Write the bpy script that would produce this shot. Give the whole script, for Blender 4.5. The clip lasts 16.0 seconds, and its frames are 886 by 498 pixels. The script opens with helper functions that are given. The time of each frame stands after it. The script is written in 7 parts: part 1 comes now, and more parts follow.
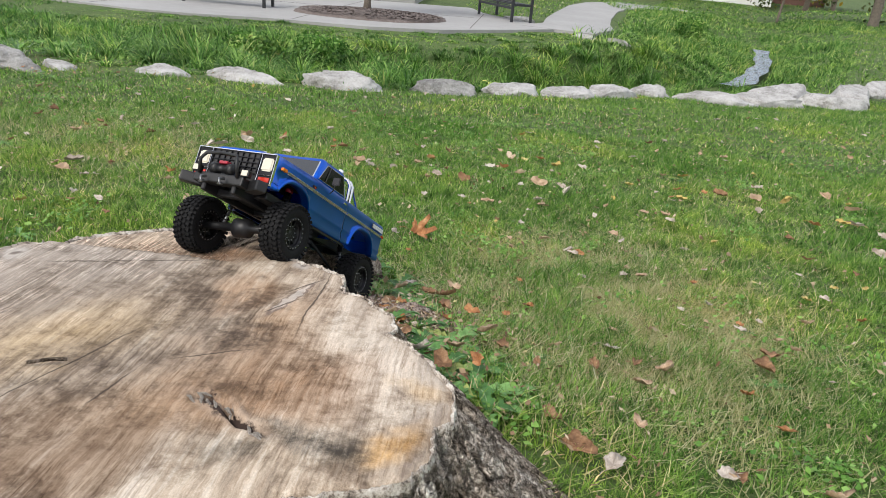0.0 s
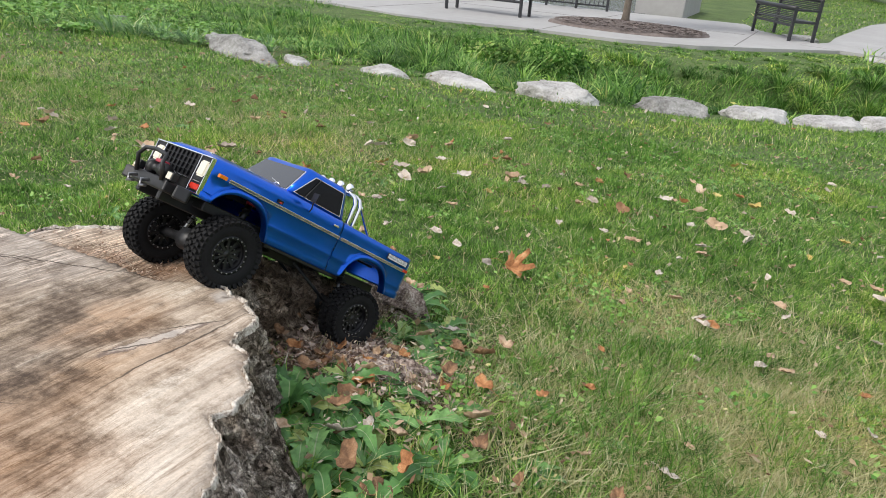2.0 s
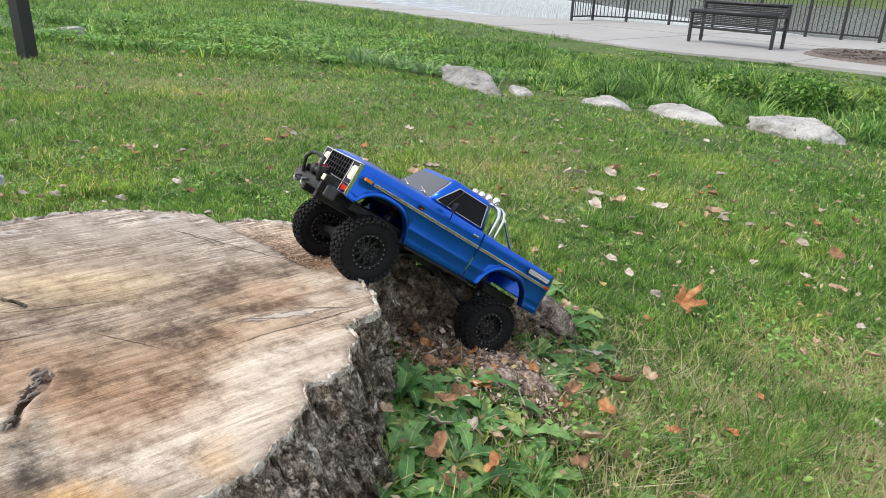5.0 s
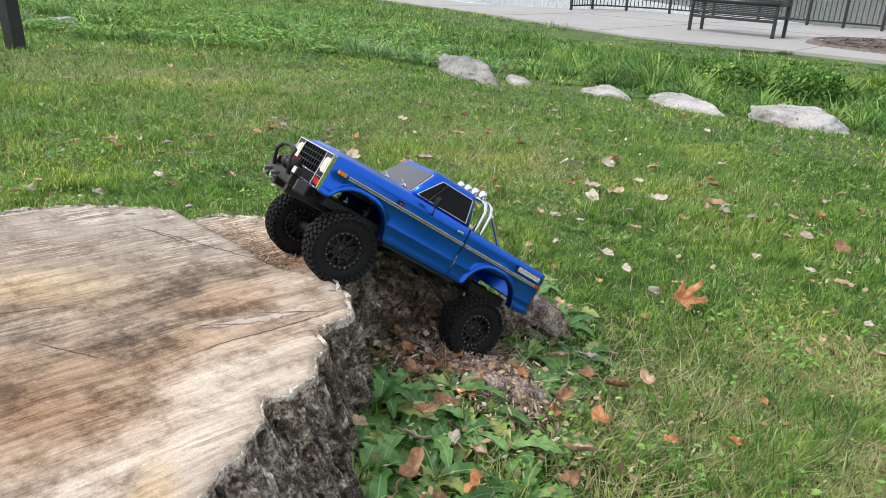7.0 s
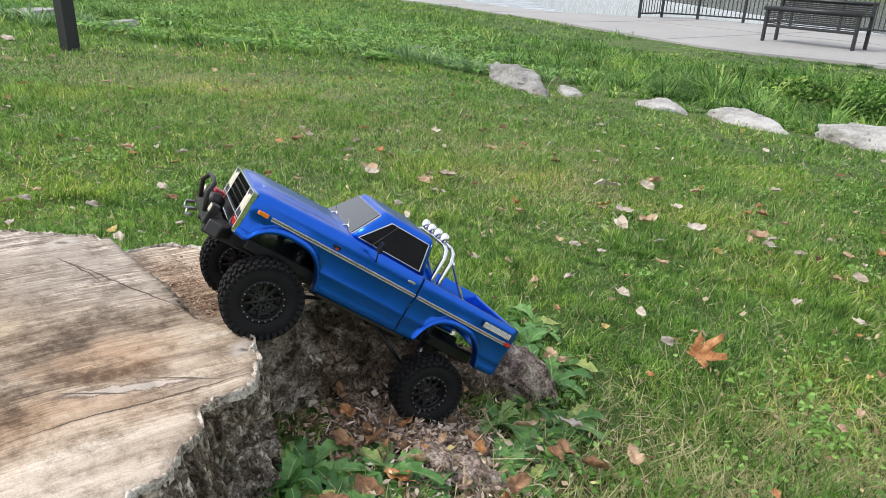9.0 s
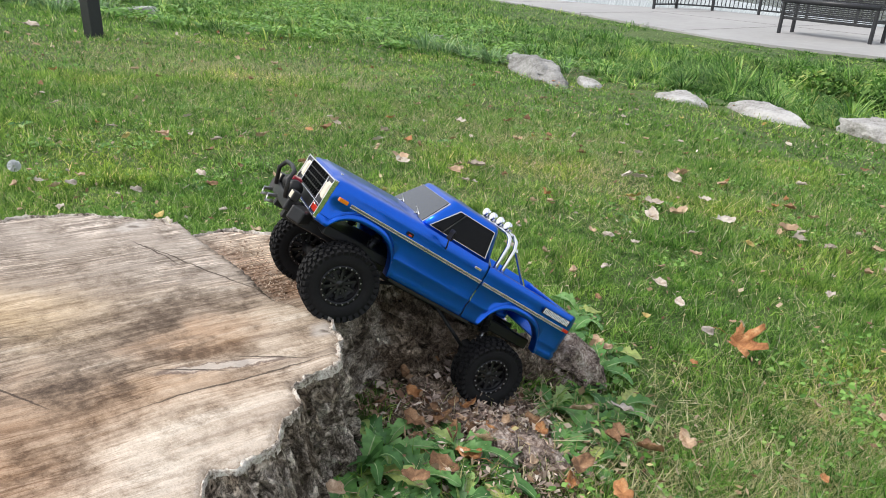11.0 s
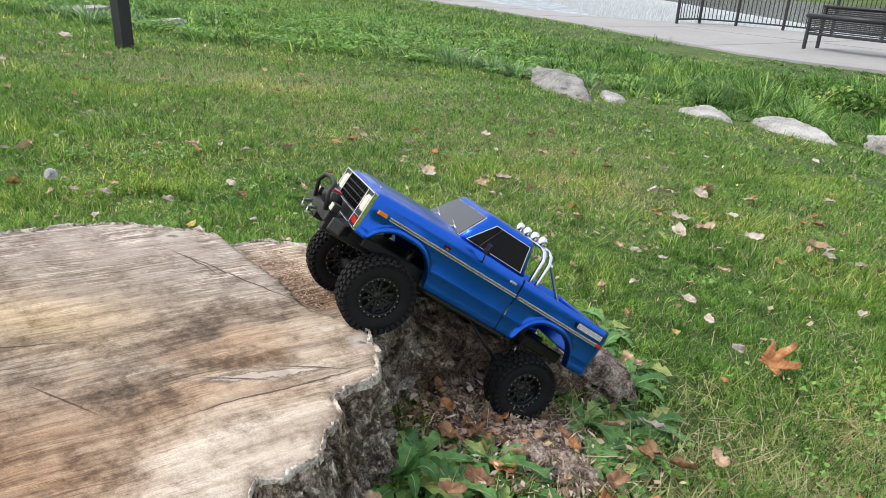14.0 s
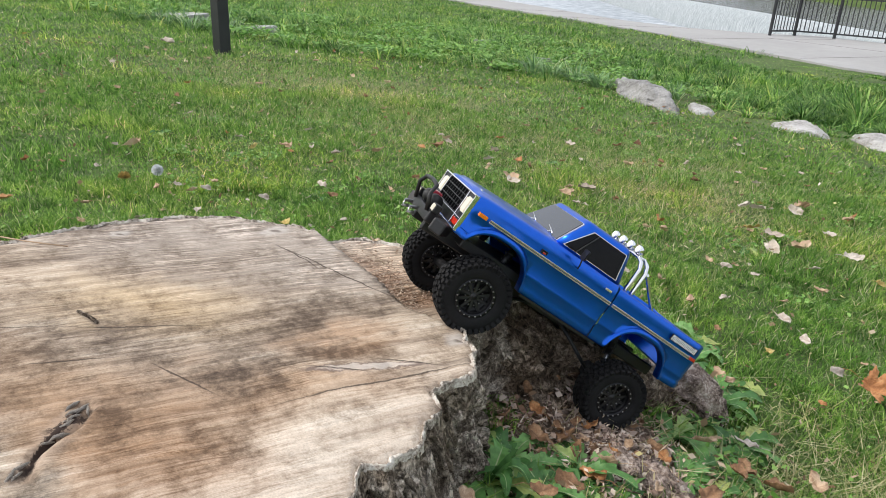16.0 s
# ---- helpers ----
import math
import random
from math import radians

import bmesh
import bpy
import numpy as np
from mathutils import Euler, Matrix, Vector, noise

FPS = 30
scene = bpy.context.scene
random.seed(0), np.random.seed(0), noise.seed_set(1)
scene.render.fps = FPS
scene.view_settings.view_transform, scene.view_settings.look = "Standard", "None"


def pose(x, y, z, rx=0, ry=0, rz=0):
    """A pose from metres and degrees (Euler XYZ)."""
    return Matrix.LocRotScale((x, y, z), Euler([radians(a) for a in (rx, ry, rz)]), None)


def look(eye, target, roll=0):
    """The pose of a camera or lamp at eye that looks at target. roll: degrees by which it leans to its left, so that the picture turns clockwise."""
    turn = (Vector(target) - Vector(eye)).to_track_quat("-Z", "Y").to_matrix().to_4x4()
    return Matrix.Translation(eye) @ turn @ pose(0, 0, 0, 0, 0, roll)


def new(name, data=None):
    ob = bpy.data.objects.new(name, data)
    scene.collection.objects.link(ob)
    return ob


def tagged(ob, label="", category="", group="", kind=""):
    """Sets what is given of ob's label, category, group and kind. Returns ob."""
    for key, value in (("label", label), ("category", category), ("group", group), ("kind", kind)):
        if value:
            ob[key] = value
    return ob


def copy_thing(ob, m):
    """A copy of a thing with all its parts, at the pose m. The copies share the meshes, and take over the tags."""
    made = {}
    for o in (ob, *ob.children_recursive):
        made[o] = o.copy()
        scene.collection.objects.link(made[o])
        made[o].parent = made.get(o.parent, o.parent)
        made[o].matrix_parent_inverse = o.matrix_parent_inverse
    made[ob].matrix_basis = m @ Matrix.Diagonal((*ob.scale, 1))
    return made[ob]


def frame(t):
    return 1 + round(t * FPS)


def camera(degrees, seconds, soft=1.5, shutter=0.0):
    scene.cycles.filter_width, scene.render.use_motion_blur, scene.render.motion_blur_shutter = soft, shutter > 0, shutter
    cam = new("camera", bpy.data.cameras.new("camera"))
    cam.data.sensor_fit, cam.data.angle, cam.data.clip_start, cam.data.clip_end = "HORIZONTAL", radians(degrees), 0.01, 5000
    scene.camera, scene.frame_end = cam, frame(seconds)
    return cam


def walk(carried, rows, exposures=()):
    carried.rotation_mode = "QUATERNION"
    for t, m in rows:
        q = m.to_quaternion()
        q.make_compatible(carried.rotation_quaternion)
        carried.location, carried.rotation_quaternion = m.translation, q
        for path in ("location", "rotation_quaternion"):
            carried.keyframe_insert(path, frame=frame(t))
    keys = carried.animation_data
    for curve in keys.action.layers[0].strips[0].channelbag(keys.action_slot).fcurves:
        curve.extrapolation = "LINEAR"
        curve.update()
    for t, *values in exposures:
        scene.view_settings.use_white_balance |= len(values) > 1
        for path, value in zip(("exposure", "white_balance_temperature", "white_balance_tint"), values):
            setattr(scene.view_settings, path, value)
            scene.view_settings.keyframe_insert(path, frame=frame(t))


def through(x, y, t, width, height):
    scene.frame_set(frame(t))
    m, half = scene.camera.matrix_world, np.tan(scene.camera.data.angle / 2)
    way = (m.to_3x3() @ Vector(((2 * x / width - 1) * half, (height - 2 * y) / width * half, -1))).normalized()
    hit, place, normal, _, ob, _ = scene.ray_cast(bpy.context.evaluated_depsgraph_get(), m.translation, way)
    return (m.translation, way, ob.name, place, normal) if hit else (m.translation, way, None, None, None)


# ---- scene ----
cam = camera(64.1, 16.0, soft=0.9)
PATH = [
    (0, (0.241, -0.001, 0.806), (0.171, 1.894, 0.169), 5.7),
    (0.5, (0.239, 0.15, 0.811), (0.081, 2.028, 0.142), 5.8),
    (1, (0.312, 0.296, 0.802), (0.079, 2.156, 0.104), 6.8),
    (1.5, (0.506, 0.464, 0.799), (-0.018, 2.263, 0.098), 7.5),
    (2, (0.625, 0.482, 0.797), (-0.104, 2.217, 0.12), 7.1),
    (2.5, (0.753, 0.522, 0.788), (-0.22, 2.13, 0.106), 6.5),
    (3, (0.844, 0.578, 0.783), (-0.269, 2.092, 0.097), 6.8),
    (3.5, (0.822, 0.546, 0.794), (-0.387, 1.989, 0.117), 6.5),
    (4, (0.81, 0.531, 0.794), (-0.44, 1.944, 0.13), 6.0),
    (6.5, (0.777, 0.59, 0.785), (-0.493, 1.986, 0.124), 5.7),
    (7, (0.757, 0.625, 0.777), (-0.503, 2.021, 0.094), 5.6),
    (7.5, (0.683, 0.67, 0.788), (-0.552, 2.079, 0.087), 5.8),
    (8, (0.677, 0.789, 0.804), (-0.612, 2.155, 0.117), 5.6),
    (8.5, (0.731, 0.887, 0.805), (-0.611, 2.203, 0.123), 6.0),
    (9, (0.743, 0.893, 0.804), (-0.638, 2.166, 0.118), 6.1),
    (9.5, (0.745, 0.865, 0.809), (-0.659, 2.108, 0.112), 5.9),
    (12, (0.688, 0.783, 0.803), (-0.685, 2.046, 0.081), 7.0),
    (12.5, (0.689, 0.782, 0.805), (-0.69, 2.047, 0.098), 7.0),
    (13, (0.692, 0.775, 0.807), (-0.704, 2.027, 0.112), 7.0),
    (13.5, (0.696, 0.768, 0.806), (-0.719, 2.003, 0.116), 6.9),
    (14, (0.695, 0.766, 0.806), (-0.732, 1.985, 0.117), 6.9),
    (14.5, (0.694, 0.759, 0.807), (-0.754, 1.956, 0.12), 6.9),
    (15, (0.694, 0.742, 0.8), (-0.792, 1.889, 0.11), 6.9),
    (15.5, (0.693, 0.725, 0.798), (-0.832, 1.818, 0.105), 7.0),
    (16, (0.689, 0.723, 0.798), (-0.863, 1.778, 0.108), 7.1),
]

# the lawn falls gently towards the creek: everything on it is laid out square to the turf, then tipped by LAWN
P0 = Vector((0, 1.5, 0))
AHEAD, ASIDE = Vector((-0.4, 0.9, 0)).normalized(), Vector((0.9, 0.4, 0)).normalized()
LAWN = (Matrix.Translation(P0) @ Matrix.Rotation(radians(-3.5), 4, ASIDE) @ Matrix.Rotation(radians(2.5), 4, AHEAD)
        @ Matrix.Translation(-P0))
walk(cam, [(t, LAWN @ look(eye, target, roll)) for t, eye, target, roll in PATH],
     exposures=[(0.0, 0.22), (1.5, 0.28), (3.5, 0.42), (8.0, 0.40), (12.0, 0.42), (16.0, 0.36)])

# ---- light: bright overcast ----
world = bpy.data.worlds.new("overcast_sky")
scene.world = world
world.use_nodes = True
wn, wl = world.node_tree.nodes, world.node_tree.links
sky = wn.new("ShaderNodeTexSky")
sky.sky_type, sky.sun_disc = "NISHITA", False
sky.sun_elevation, sky.sun_rotation = radians(48), radians(215)
sky.air_density, sky.dust_density, sky.ozone_density = 1.0, 4.0, 1.0
pale = wn.new("ShaderNodeMix")
pale.data_type = "RGBA"
pale.inputs[0].default_value = 0.62
pale.inputs[7].default_value = (7.6, 7.9, 8.4, 1)
wl.new(sky.outputs[0], pale.inputs[6])
wl.new(pale.outputs[2], wn["Background"].inputs[0])
wn["Background"].inputs[1].default_value = 0.13
sun = new("sun", bpy.data.lights.new("sun", "SUN"))
sun.data.energy, sun.data.angle, sun.data.color = 2.0, radians(14), (1.0, 0.96, 0.9)
SUN_FROM = Vector((math.sin(radians(215)) * math.cos(radians(48)), math.cos(radians(215)) * math.cos(radians(48)), math.sin(radians(48))))
sun.matrix_world = look(SUN_FROM * 30, (0, 0, 0))


# ---- materials ----
def mat(name, rough=0.6, metal=0.0, spec=0.5):
    m = bpy.data.materials.new(name)
    m.use_nodes = True
    b = m.node_tree.nodes["Principled BSDF"]
    b.inputs["Roughness"].default_value, b.inputs["Metallic"].default_value = rough, metal
    b.inputs["Specular IOR Level"].default_value = spec
    return m, m.node_tree.nodes, m.node_tree.links, b


def ramp(n, stops):
    r = n.new("ShaderNodeValToRGB")
    e = r.color_ramp.elements
    while len(e) < len(stops):
        e.new(0.5)
    for k, (p, c) in zip(e, stops):
        k.position, k.color = p, (*c, 1)
    return r


def noise_tex(n, l, scale, detail=6, rough=0.6, vec=None, distortion=0.0):
    t = n.new("ShaderNodeTexNoise")
    t.inputs["Scale"].default_value, t.inputs["Detail"].default_value = scale, detail
    t.inputs["Roughness"].default_value, t.inputs["Distortion"].default_value = rough, distortion
    if vec is not None:
        l.new(vec, t.inputs["Vector"])
    return t


def coords(n, l, scale=(1, 1, 1), turn=0.0, kind="Object"):
    c, m = n.new("ShaderNodeTexCoord"), n.new("ShaderNodeMapping")
    m.vector_type = "POINT"
    m.inputs["Scale"].default_value = scale
    m.inputs["Rotation"].default_value = (0, 0, radians(turn))
    l.new(c.outputs[kind], m.inputs["Vector"])
    return m.outputs[0]


def mix(n, l, fac, a, b, mode="MIX"):
    m = n.new("ShaderNodeMix")
    m.data_type, m.blend_type = "RGBA", mode
    for sock, v in ((m.inputs[0], fac), (m.inputs[6], a), (m.inputs[7], b)):
        if isinstance(v, (int, float)):
            sock.default_value = v
        elif isinstance(v, tuple):
            sock.default_value = (*v, 1)
        else:
            l.new(v, sock)
    return m.outputs[2]


def bump(n, l, b, height, strength=0.5, dist=0.01, chain=None):
    k = n.new("ShaderNodeBump")
    k.inputs["Strength"].default_value, k.inputs["Distance"].default_value = strength, dist
    l.new(height, k.inputs["Height"])
    if chain is not None:
        l.new(chain, k.inputs["Normal"])
    l.new(k.outputs[0], b.inputs["Normal"])
    return k.outputs[0]


def speckled(name, stops, scale, rough=0.7, metal=0.0, spec=0.5, bump_scale=None, bump_strength=0.3, dist=0.002, fine=None):
    """A surface mottled at two scales with a fine relief."""
    m, n, l, b = mat(name, rough, metal, spec)
    v = coords(n, l)
    big, small = noise_tex(n, l, scale, 5, 0.6, v), noise_tex(n, l, scale * (fine or 9), 5, 0.7, v)
    add = n.new("ShaderNodeMath")
    add.operation = "MULTIPLY_ADD"
    add.inputs[1].default_value = 0.45
    sc = n.new("ShaderNodeMath")
    sc.operation = "MULTIPLY"
    sc.inputs[1].default_value = 0.55
    l.new(big.outputs[0], sc.inputs[0])
    l.new(small.outputs[0], add.inputs[0])
    l.new(sc.outputs[0], add.inputs[2])
    r = ramp(n, stops)
    l.new(add.outputs[0], r.inputs[0])
    l.new(r.outputs[0], b.inputs["Base Color"])
    if bump_scale:
        bt = noise_tex(n, l, bump_scale, 8, 0.65, v)
        bump(n, l, b, bt.outputs[0], bump_strength, dist)
    return m


def foliage(name, dark, mid, light, patch=0.7, straw=None, through=0.35, rough=0.55, patch_mix=0.5, tuft=0.0):
    """Leaves or blades: each one its own tint, patches of lusher and drier growth, and light that passes through."""
    m, n, l, b = mat(name, rough, 0, 0.3)
    geo = n.new("ShaderNodeNewGeometry")
    stops = [(0.0, dark), (0.5, mid), (0.92, light)]
    if straw:
        stops.append((0.97, straw))
    r = ramp(n, stops)
    l.new(geo.outputs["Random Per Island"], r.inputs[0])
    pn = noise_tex(n, l, patch, 4, 0.6, geo.outputs["Position"])
    pr = ramp(n, [(0.33, (0.55, 0.72, 0.5)), (0.5, (1, 1, 1)), (0.66, (1.6, 1.28, 1.05))])
    l.new(pn.outputs[0], pr.inputs[0])
    col = mix(n, l, patch_mix, r.outputs[0], pr.outputs[0], "MULTIPLY")
    if tuft:
        tn = noise_tex(n, l, tuft, 3, 0.65, geo.outputs["Position"])
        tp = ramp(n, [(0.34, (0.30, 0.38, 0.33)), (0.5, (1, 1, 1)), (0.64, (1.65, 1.46, 1.35))])
        l.new(tn.outputs[0], tp.inputs[0])
        col = mix(n, l, 0.85, col, tp.outputs[0], "MULTIPLY")
    l.new(col, b.inputs["Base Color"])
    tr = n.new("ShaderNodeBsdfTranslucent")
    l.new(col, tr.inputs["Color"])
    ms = n.new("ShaderNodeMixShader")
    ms.inputs[0].default_value = through
    l.new(b.outputs[0], ms.inputs[1])
    l.new(tr.outputs[0], ms.inputs[2])
    l.new(ms.outputs[0], n["Material Output"].inputs["Surface"])
    return m


M = {}
M["soil"] = speckled("turf_soil", [(0.3, (0.03, 0.045, 0.012)), (0.5, (0.07, 0.115, 0.026)), (0.7, (0.13, 0.17, 0.05))], 1.3, 0.95, bump_scale=60, bump_strength=0.6, dist=0.02)
M["grass"] = foliage("lawn_grass", (0.05, 0.125, 0.022), (0.178, 0.36, 0.064), (0.36, 0.54, 0.15), 1.1, (0.70, 0.66, 0.46), 0.5, 0.5, 0.85, 17.0)
M["tall"] = foliage("tall_grass", (0.035, 0.11, 0.02), (0.12, 0.28, 0.048), (0.38, 0.58, 0.18), 0.7, (0.46, 0.52, 0.2), 0.42, 0.5, 0.75, 2.4)
M["sedge"] = foliage("blue_green_sedge", (0.08, 0.17, 0.06), (0.20, 0.36, 0.15), (0.42, 0.58, 0.33), 0.9, (0.55, 0.58, 0.36), 0.4, 0.5, 0.6, 3.0)
M["straw"] = foliage("dry_grass", (0.34, 0.33, 0.14), (0.5, 0.47, 0.24), (0.68, 0.63, 0.40), 1.1, None, 0.4, 0.6, 0.4)
M["weed"] = foliage("weed_leaf", (0.08, 0.20, 0.035), (0.17, 0.36, 0.065), (0.30, 0.50, 0.13), 6, None, 0.3, 0.4, 0.3)
M["tree"] = foliage("tree_leaf", (0.03, 0.05, 0.012), (0.06, 0.09, 0.02), (0.13, 0.14, 0.03), 0.4, None, 0.2)
M["autumn"] = foliage("yellowing_leaf", (0.16, 0.12, 0.02), (0.3, 0.22, 0.03), (0.42, 0.3, 0.05), 0.4, None, 0.2)
M["litter"] = foliage("leaf_litter", (0.17, 0.095, 0.055), (0.37, 0.26, 0.16), (0.58, 0.47, 0.36), 8, (0.6, 0.52, 0.25), 0.15, 0.7, 0.2)
M["rock"] = speckled("limestone", [(0.32, (0.10, 0.095, 0.085)), (0.42, (0.27, 0.26, 0.245)), (0.53, (0.44, 0.43, 0.42)), (0.70, (0.60, 0.59, 0.58))], 5.0, 0.9, bump_scale=14, bump_strength=0.8, dist=0.03)
M["rock_dark"] = speckled("weathered_limestone", [(0.34, (0.07, 0.068, 0.06)), (0.44, (0.17, 0.165, 0.155)), (0.54, (0.29, 0.285, 0.275)), (0.70, (0.46, 0.455, 0.445))], 5.0, 0.9, bump_scale=14, bump_strength=0.9, dist=0.04)
M["concrete"] = speckled("pale_concrete", [(0.3, (0.29, 0.285, 0.28)), (0.6, (0.36, 0.355, 0.35)), (0.8, (0.42, 0.415, 0.41))], 0.6, 0.9, bump_scale=40, bump_strength=0.2, dist=0.004)
M["mulch"] = speckled("wood_mulch", [(0.3, (0.08, 0.065, 0.06)), (0.5, (0.17, 0.14, 0.128)), (0.7, (0.29, 0.25, 0.23))], 14, 0.95, bump_scale=30, bump_strength=1, dist=0.03)
M["iron"] = speckled("black_painted_steel", [(0.3, (0.016, 0.017, 0.02)), (0.7, (0.03, 0.031, 0.036))], 12, 0.42, 0.0, 0.5, 80, 0.1)
M["bark"] = None


# ---- building helpers ----
def part(name, bm, material, parent=None, label="", smooth=False, bevel=0.0, segs=2):
    """Links a bmesh (or a mesh) as one mesh object under a thing or under a part."""
    if isinstance(bm, bmesh.types.BMesh):
        me = bpy.data.meshes.new(name)
        bm.to_mesh(me)
        bm.free()
    else:
        me = bm
    if material is not None:
        me.materials.append(material)
    if smooth:
        me.polygons.foreach_set("use_smooth", [True] * len(me.polygons))
    ob = new(name, me)
    if bevel:
        b = ob.modifiers.new("bevel", "BEVEL")
        b.width, b.segments, b.limit_method = bevel, segs, "ANGLE"
    if parent is not None:
        ob.parent = parent
    if label:
        tagged(ob, label)
    return ob


def sheet(name, verts, faces, material, parent=None, smooth=False):
    """A mesh from arrays of vertices and of equal-sided faces."""
    verts, faces = np.asarray(verts, dtype=np.float32), np.asarray(faces, dtype=np.int32)
    me = bpy.data.meshes.new(name)
    k = faces.shape[1]
    me.vertices.add(len(verts))
    me.vertices.foreach_set("co", verts.ravel())
    me.loops.add(faces.size)
    me.loops.foreach_set("vertex_index", faces.ravel())
    me.polygons.add(len(faces))
    me.polygons.foreach_set("loop_start", np.arange(0, faces.size, k, dtype=np.int32))
    me.polygons.foreach_set("use_smooth", np.full(len(faces), smooth))
    me.update(calc_edges=True)
    me.validate()
    return part(name, me, material, parent)


def grid_faces(nu, nv, wrap=False):
    i, j = np.meshgrid(np.arange(nu - 1), np.arange(nv if wrap else nv - 1), indexing="ij")
    a, b = i * nv + j, i * nv + (j + 1) % nv
    return np.stack([a, b, b + nv, a + nv], -1).reshape(-1, 4)


def box(bm, x0, x1, y0, y1, z0, z1, m=None):
    r = bmesh.ops.create_cube(bm, size=1)["verts"]
    t = Matrix.Translation(((x0 + x1) / 2, (y0 + y1) / 2, (z0 + z1) / 2)) @ Matrix.Diagonal((x1 - x0, y1 - y0, z1 - z0, 1))
    bmesh.ops.transform(bm, matrix=m @ t if m else t, verts=r)
    return r


def tube(bm, pts, radius, sides=8, closed_ends=True):
    """A round bar along a line of points; radius may change from point to point."""
    pts = [Vector(p) for p in pts]
    radii = radius if isinstance(radius, (list, tuple)) else [radius] * len(pts)
    rings, up = [], Vector((0.13, 0.21, 0.97))
    for i, p in enumerate(pts):
        d = (pts[min(i + 1, len(pts) - 1)] - pts[max(i - 1, 0)]).normalized()
        a = d.cross(up)
        if a.length < 0.1:
            a = d.cross(Vector((1, 0, 0)))
        a.normalize()
        b = d.cross(a)
        up = -b if (-b).dot(up) > 0 else up
        rings.append([bm.verts.new(p + (a * math.cos(2 * math.pi * k / sides) + b * math.sin(2 * math.pi * k / sides)) * radii[i]) for k in range(sides)])
    for r0, r1 in zip(rings, rings[1:]):
        for k in range(sides):
            f = bm.faces.new((r0[k], r0[(k + 1) % sides], r1[(k + 1) % sides], r1[k]))
            f.smooth = True
    if closed_ends:
        bm.faces.new(rings[0][::-1])
        bm.faces.new(rings[-1])
    return bm


def turned(bm, profile, sides=32, axis="Y", smooth=True, caps=True):
    """A lathe shape: profile of (along, radius)."""
    rings = []
    for a, r in profile:
        ring = []
        for k in range(sides):
            c, s = math.cos(2 * math.pi * k / sides) * r, math.sin(2 * math.pi * k / sides) * r
            ring.append(bm.verts.new((c, a, s) if axis == "Y" else (a, c, s) if axis == "X" else (c, s, a)))
        rings.append(ring)
    for r0, r1 in zip(rings, rings[1:]):
        for k in range(sides):
            f = bm.faces.new((r0[k], r1[k], r1[(k + 1) % sides], r0[(k + 1) % sides]))
            f.smooth = smooth
    if caps and profile[0][1] > 1e-6:
        bm.faces.new(rings[0])
    if caps and profile[-1][1] > 1e-6:
        bm.faces.new(rings[-1][::-1])
    return bm


def fbm(x, y, scale, octaves=4, seed=0):
    """Smooth value noise on arrays, about -1 to 1."""
    out, amp, tot = np.zeros_like(x, dtype=float), 1.0, 0.0
    for o in range(octaves):
        xs, ys = x * scale + 17.3 * o + seed, y * scale - 9.1 * o + seed * 1.7
        xi, yi = np.floor(xs), np.floor(ys)
        fx, fy = xs - xi, ys - yi
        fx, fy = fx * fx * (3 - 2 * fx), fy * fy * (3 - 2 * fy)

        def h(a, b):
            v = np.sin(a * 127.1 + b * 311.7 + seed * 13.7) * 43758.5453
            return (v - np.floor(v)) * 2 - 1
        out += amp * ((h(xi, yi) * (1 - fx) + h(xi + 1, yi) * fx) * (1 - fy) + (h(xi, yi + 1) * (1 - fx) + h(xi + 1, yi + 1) * fx) * fy)
        tot += amp
        amp, scale = amp * 0.5, scale * 2
    return out / tot


def step(a, b, x):
    t = np.clip((x - a) / (b - a), 0, 1)
    return t * t * (3 - 2 * t)


# ---- the land ----
N_UP = LAWN.to_3x3() @ Vector((0, 0, 1))
STUMP = (-0.25, 1.0)
# outline of the cut: bearing and radius from the stump's middle
RIM_A = [-180, -162, -150, -135, -115, -98, -80, -65, -50, -42, -36, -30, -25, -19, -13, -2, 5, 15, 21, 29, 33, 40, 46, 50, 56, 62, 66, 69, 73, 78, 82, 86, 90, 94, 100, 111, 124, 132, 137, 140, 143, 146, 152, 158, 169, 180]
RIM_R = [0.47, 0.47, 0.48, 0.5, 0.52, 0.535, 0.53, 0.515, 0.505, 0.54, 0.565, 0.55, 0.525, 0.532, 0.5, 0.435, 0.385, 0.392, 0.374, 0.355, 0.335, 0.35, 0.367, 0.372, 0.362, 0.352, 0.352, 0.335, 0.38, 0.432, 0.46, 0.515, 0.57, 0.592, 0.575, 0.55, 0.532, 0.515, 0.475, 0.435, 0.432, 0.44, 0.44, 0.455, 0.472, 0.47]
TOP = 0.305


def rim(angle):
    d = (np.degrees(angle) + 180) % 360 - 180
    return np.interp(d, RIM_A, RIM_R)


ROCKS_X = [-40, -14, -8, -5, -3.6, -2.7, -2.05, -1.13, -0.23, 0.47, 1.15, 1.7, 2.3, 3.9, 4.8, 6.1, 9, 14, 40]
ROCKS_Y = [16, 11, 8.4, 6.9, 6.3, 6.5, 6.65, 6.75, 7.3, 7.9, 8.35, 8.9, 9.8, 10.2, 11.3, 13.3, 19, 30, 60]
PAVE_X = [-60, -26.5, -16.6, -12.1, -10.6, -8.4, -6.5, -5.4, -4.0, -2.1, -0.75, 0.6, 1.8, 3.0, 6, 12, 40]
PAVE_Y = [28, 18.1, 16.2, 15.3, 14.9, 14.2, 13.6, 13.6, 13.9, 13.9, 14.4, 15.6, 16.3, 17.8, 24, 40, 90]
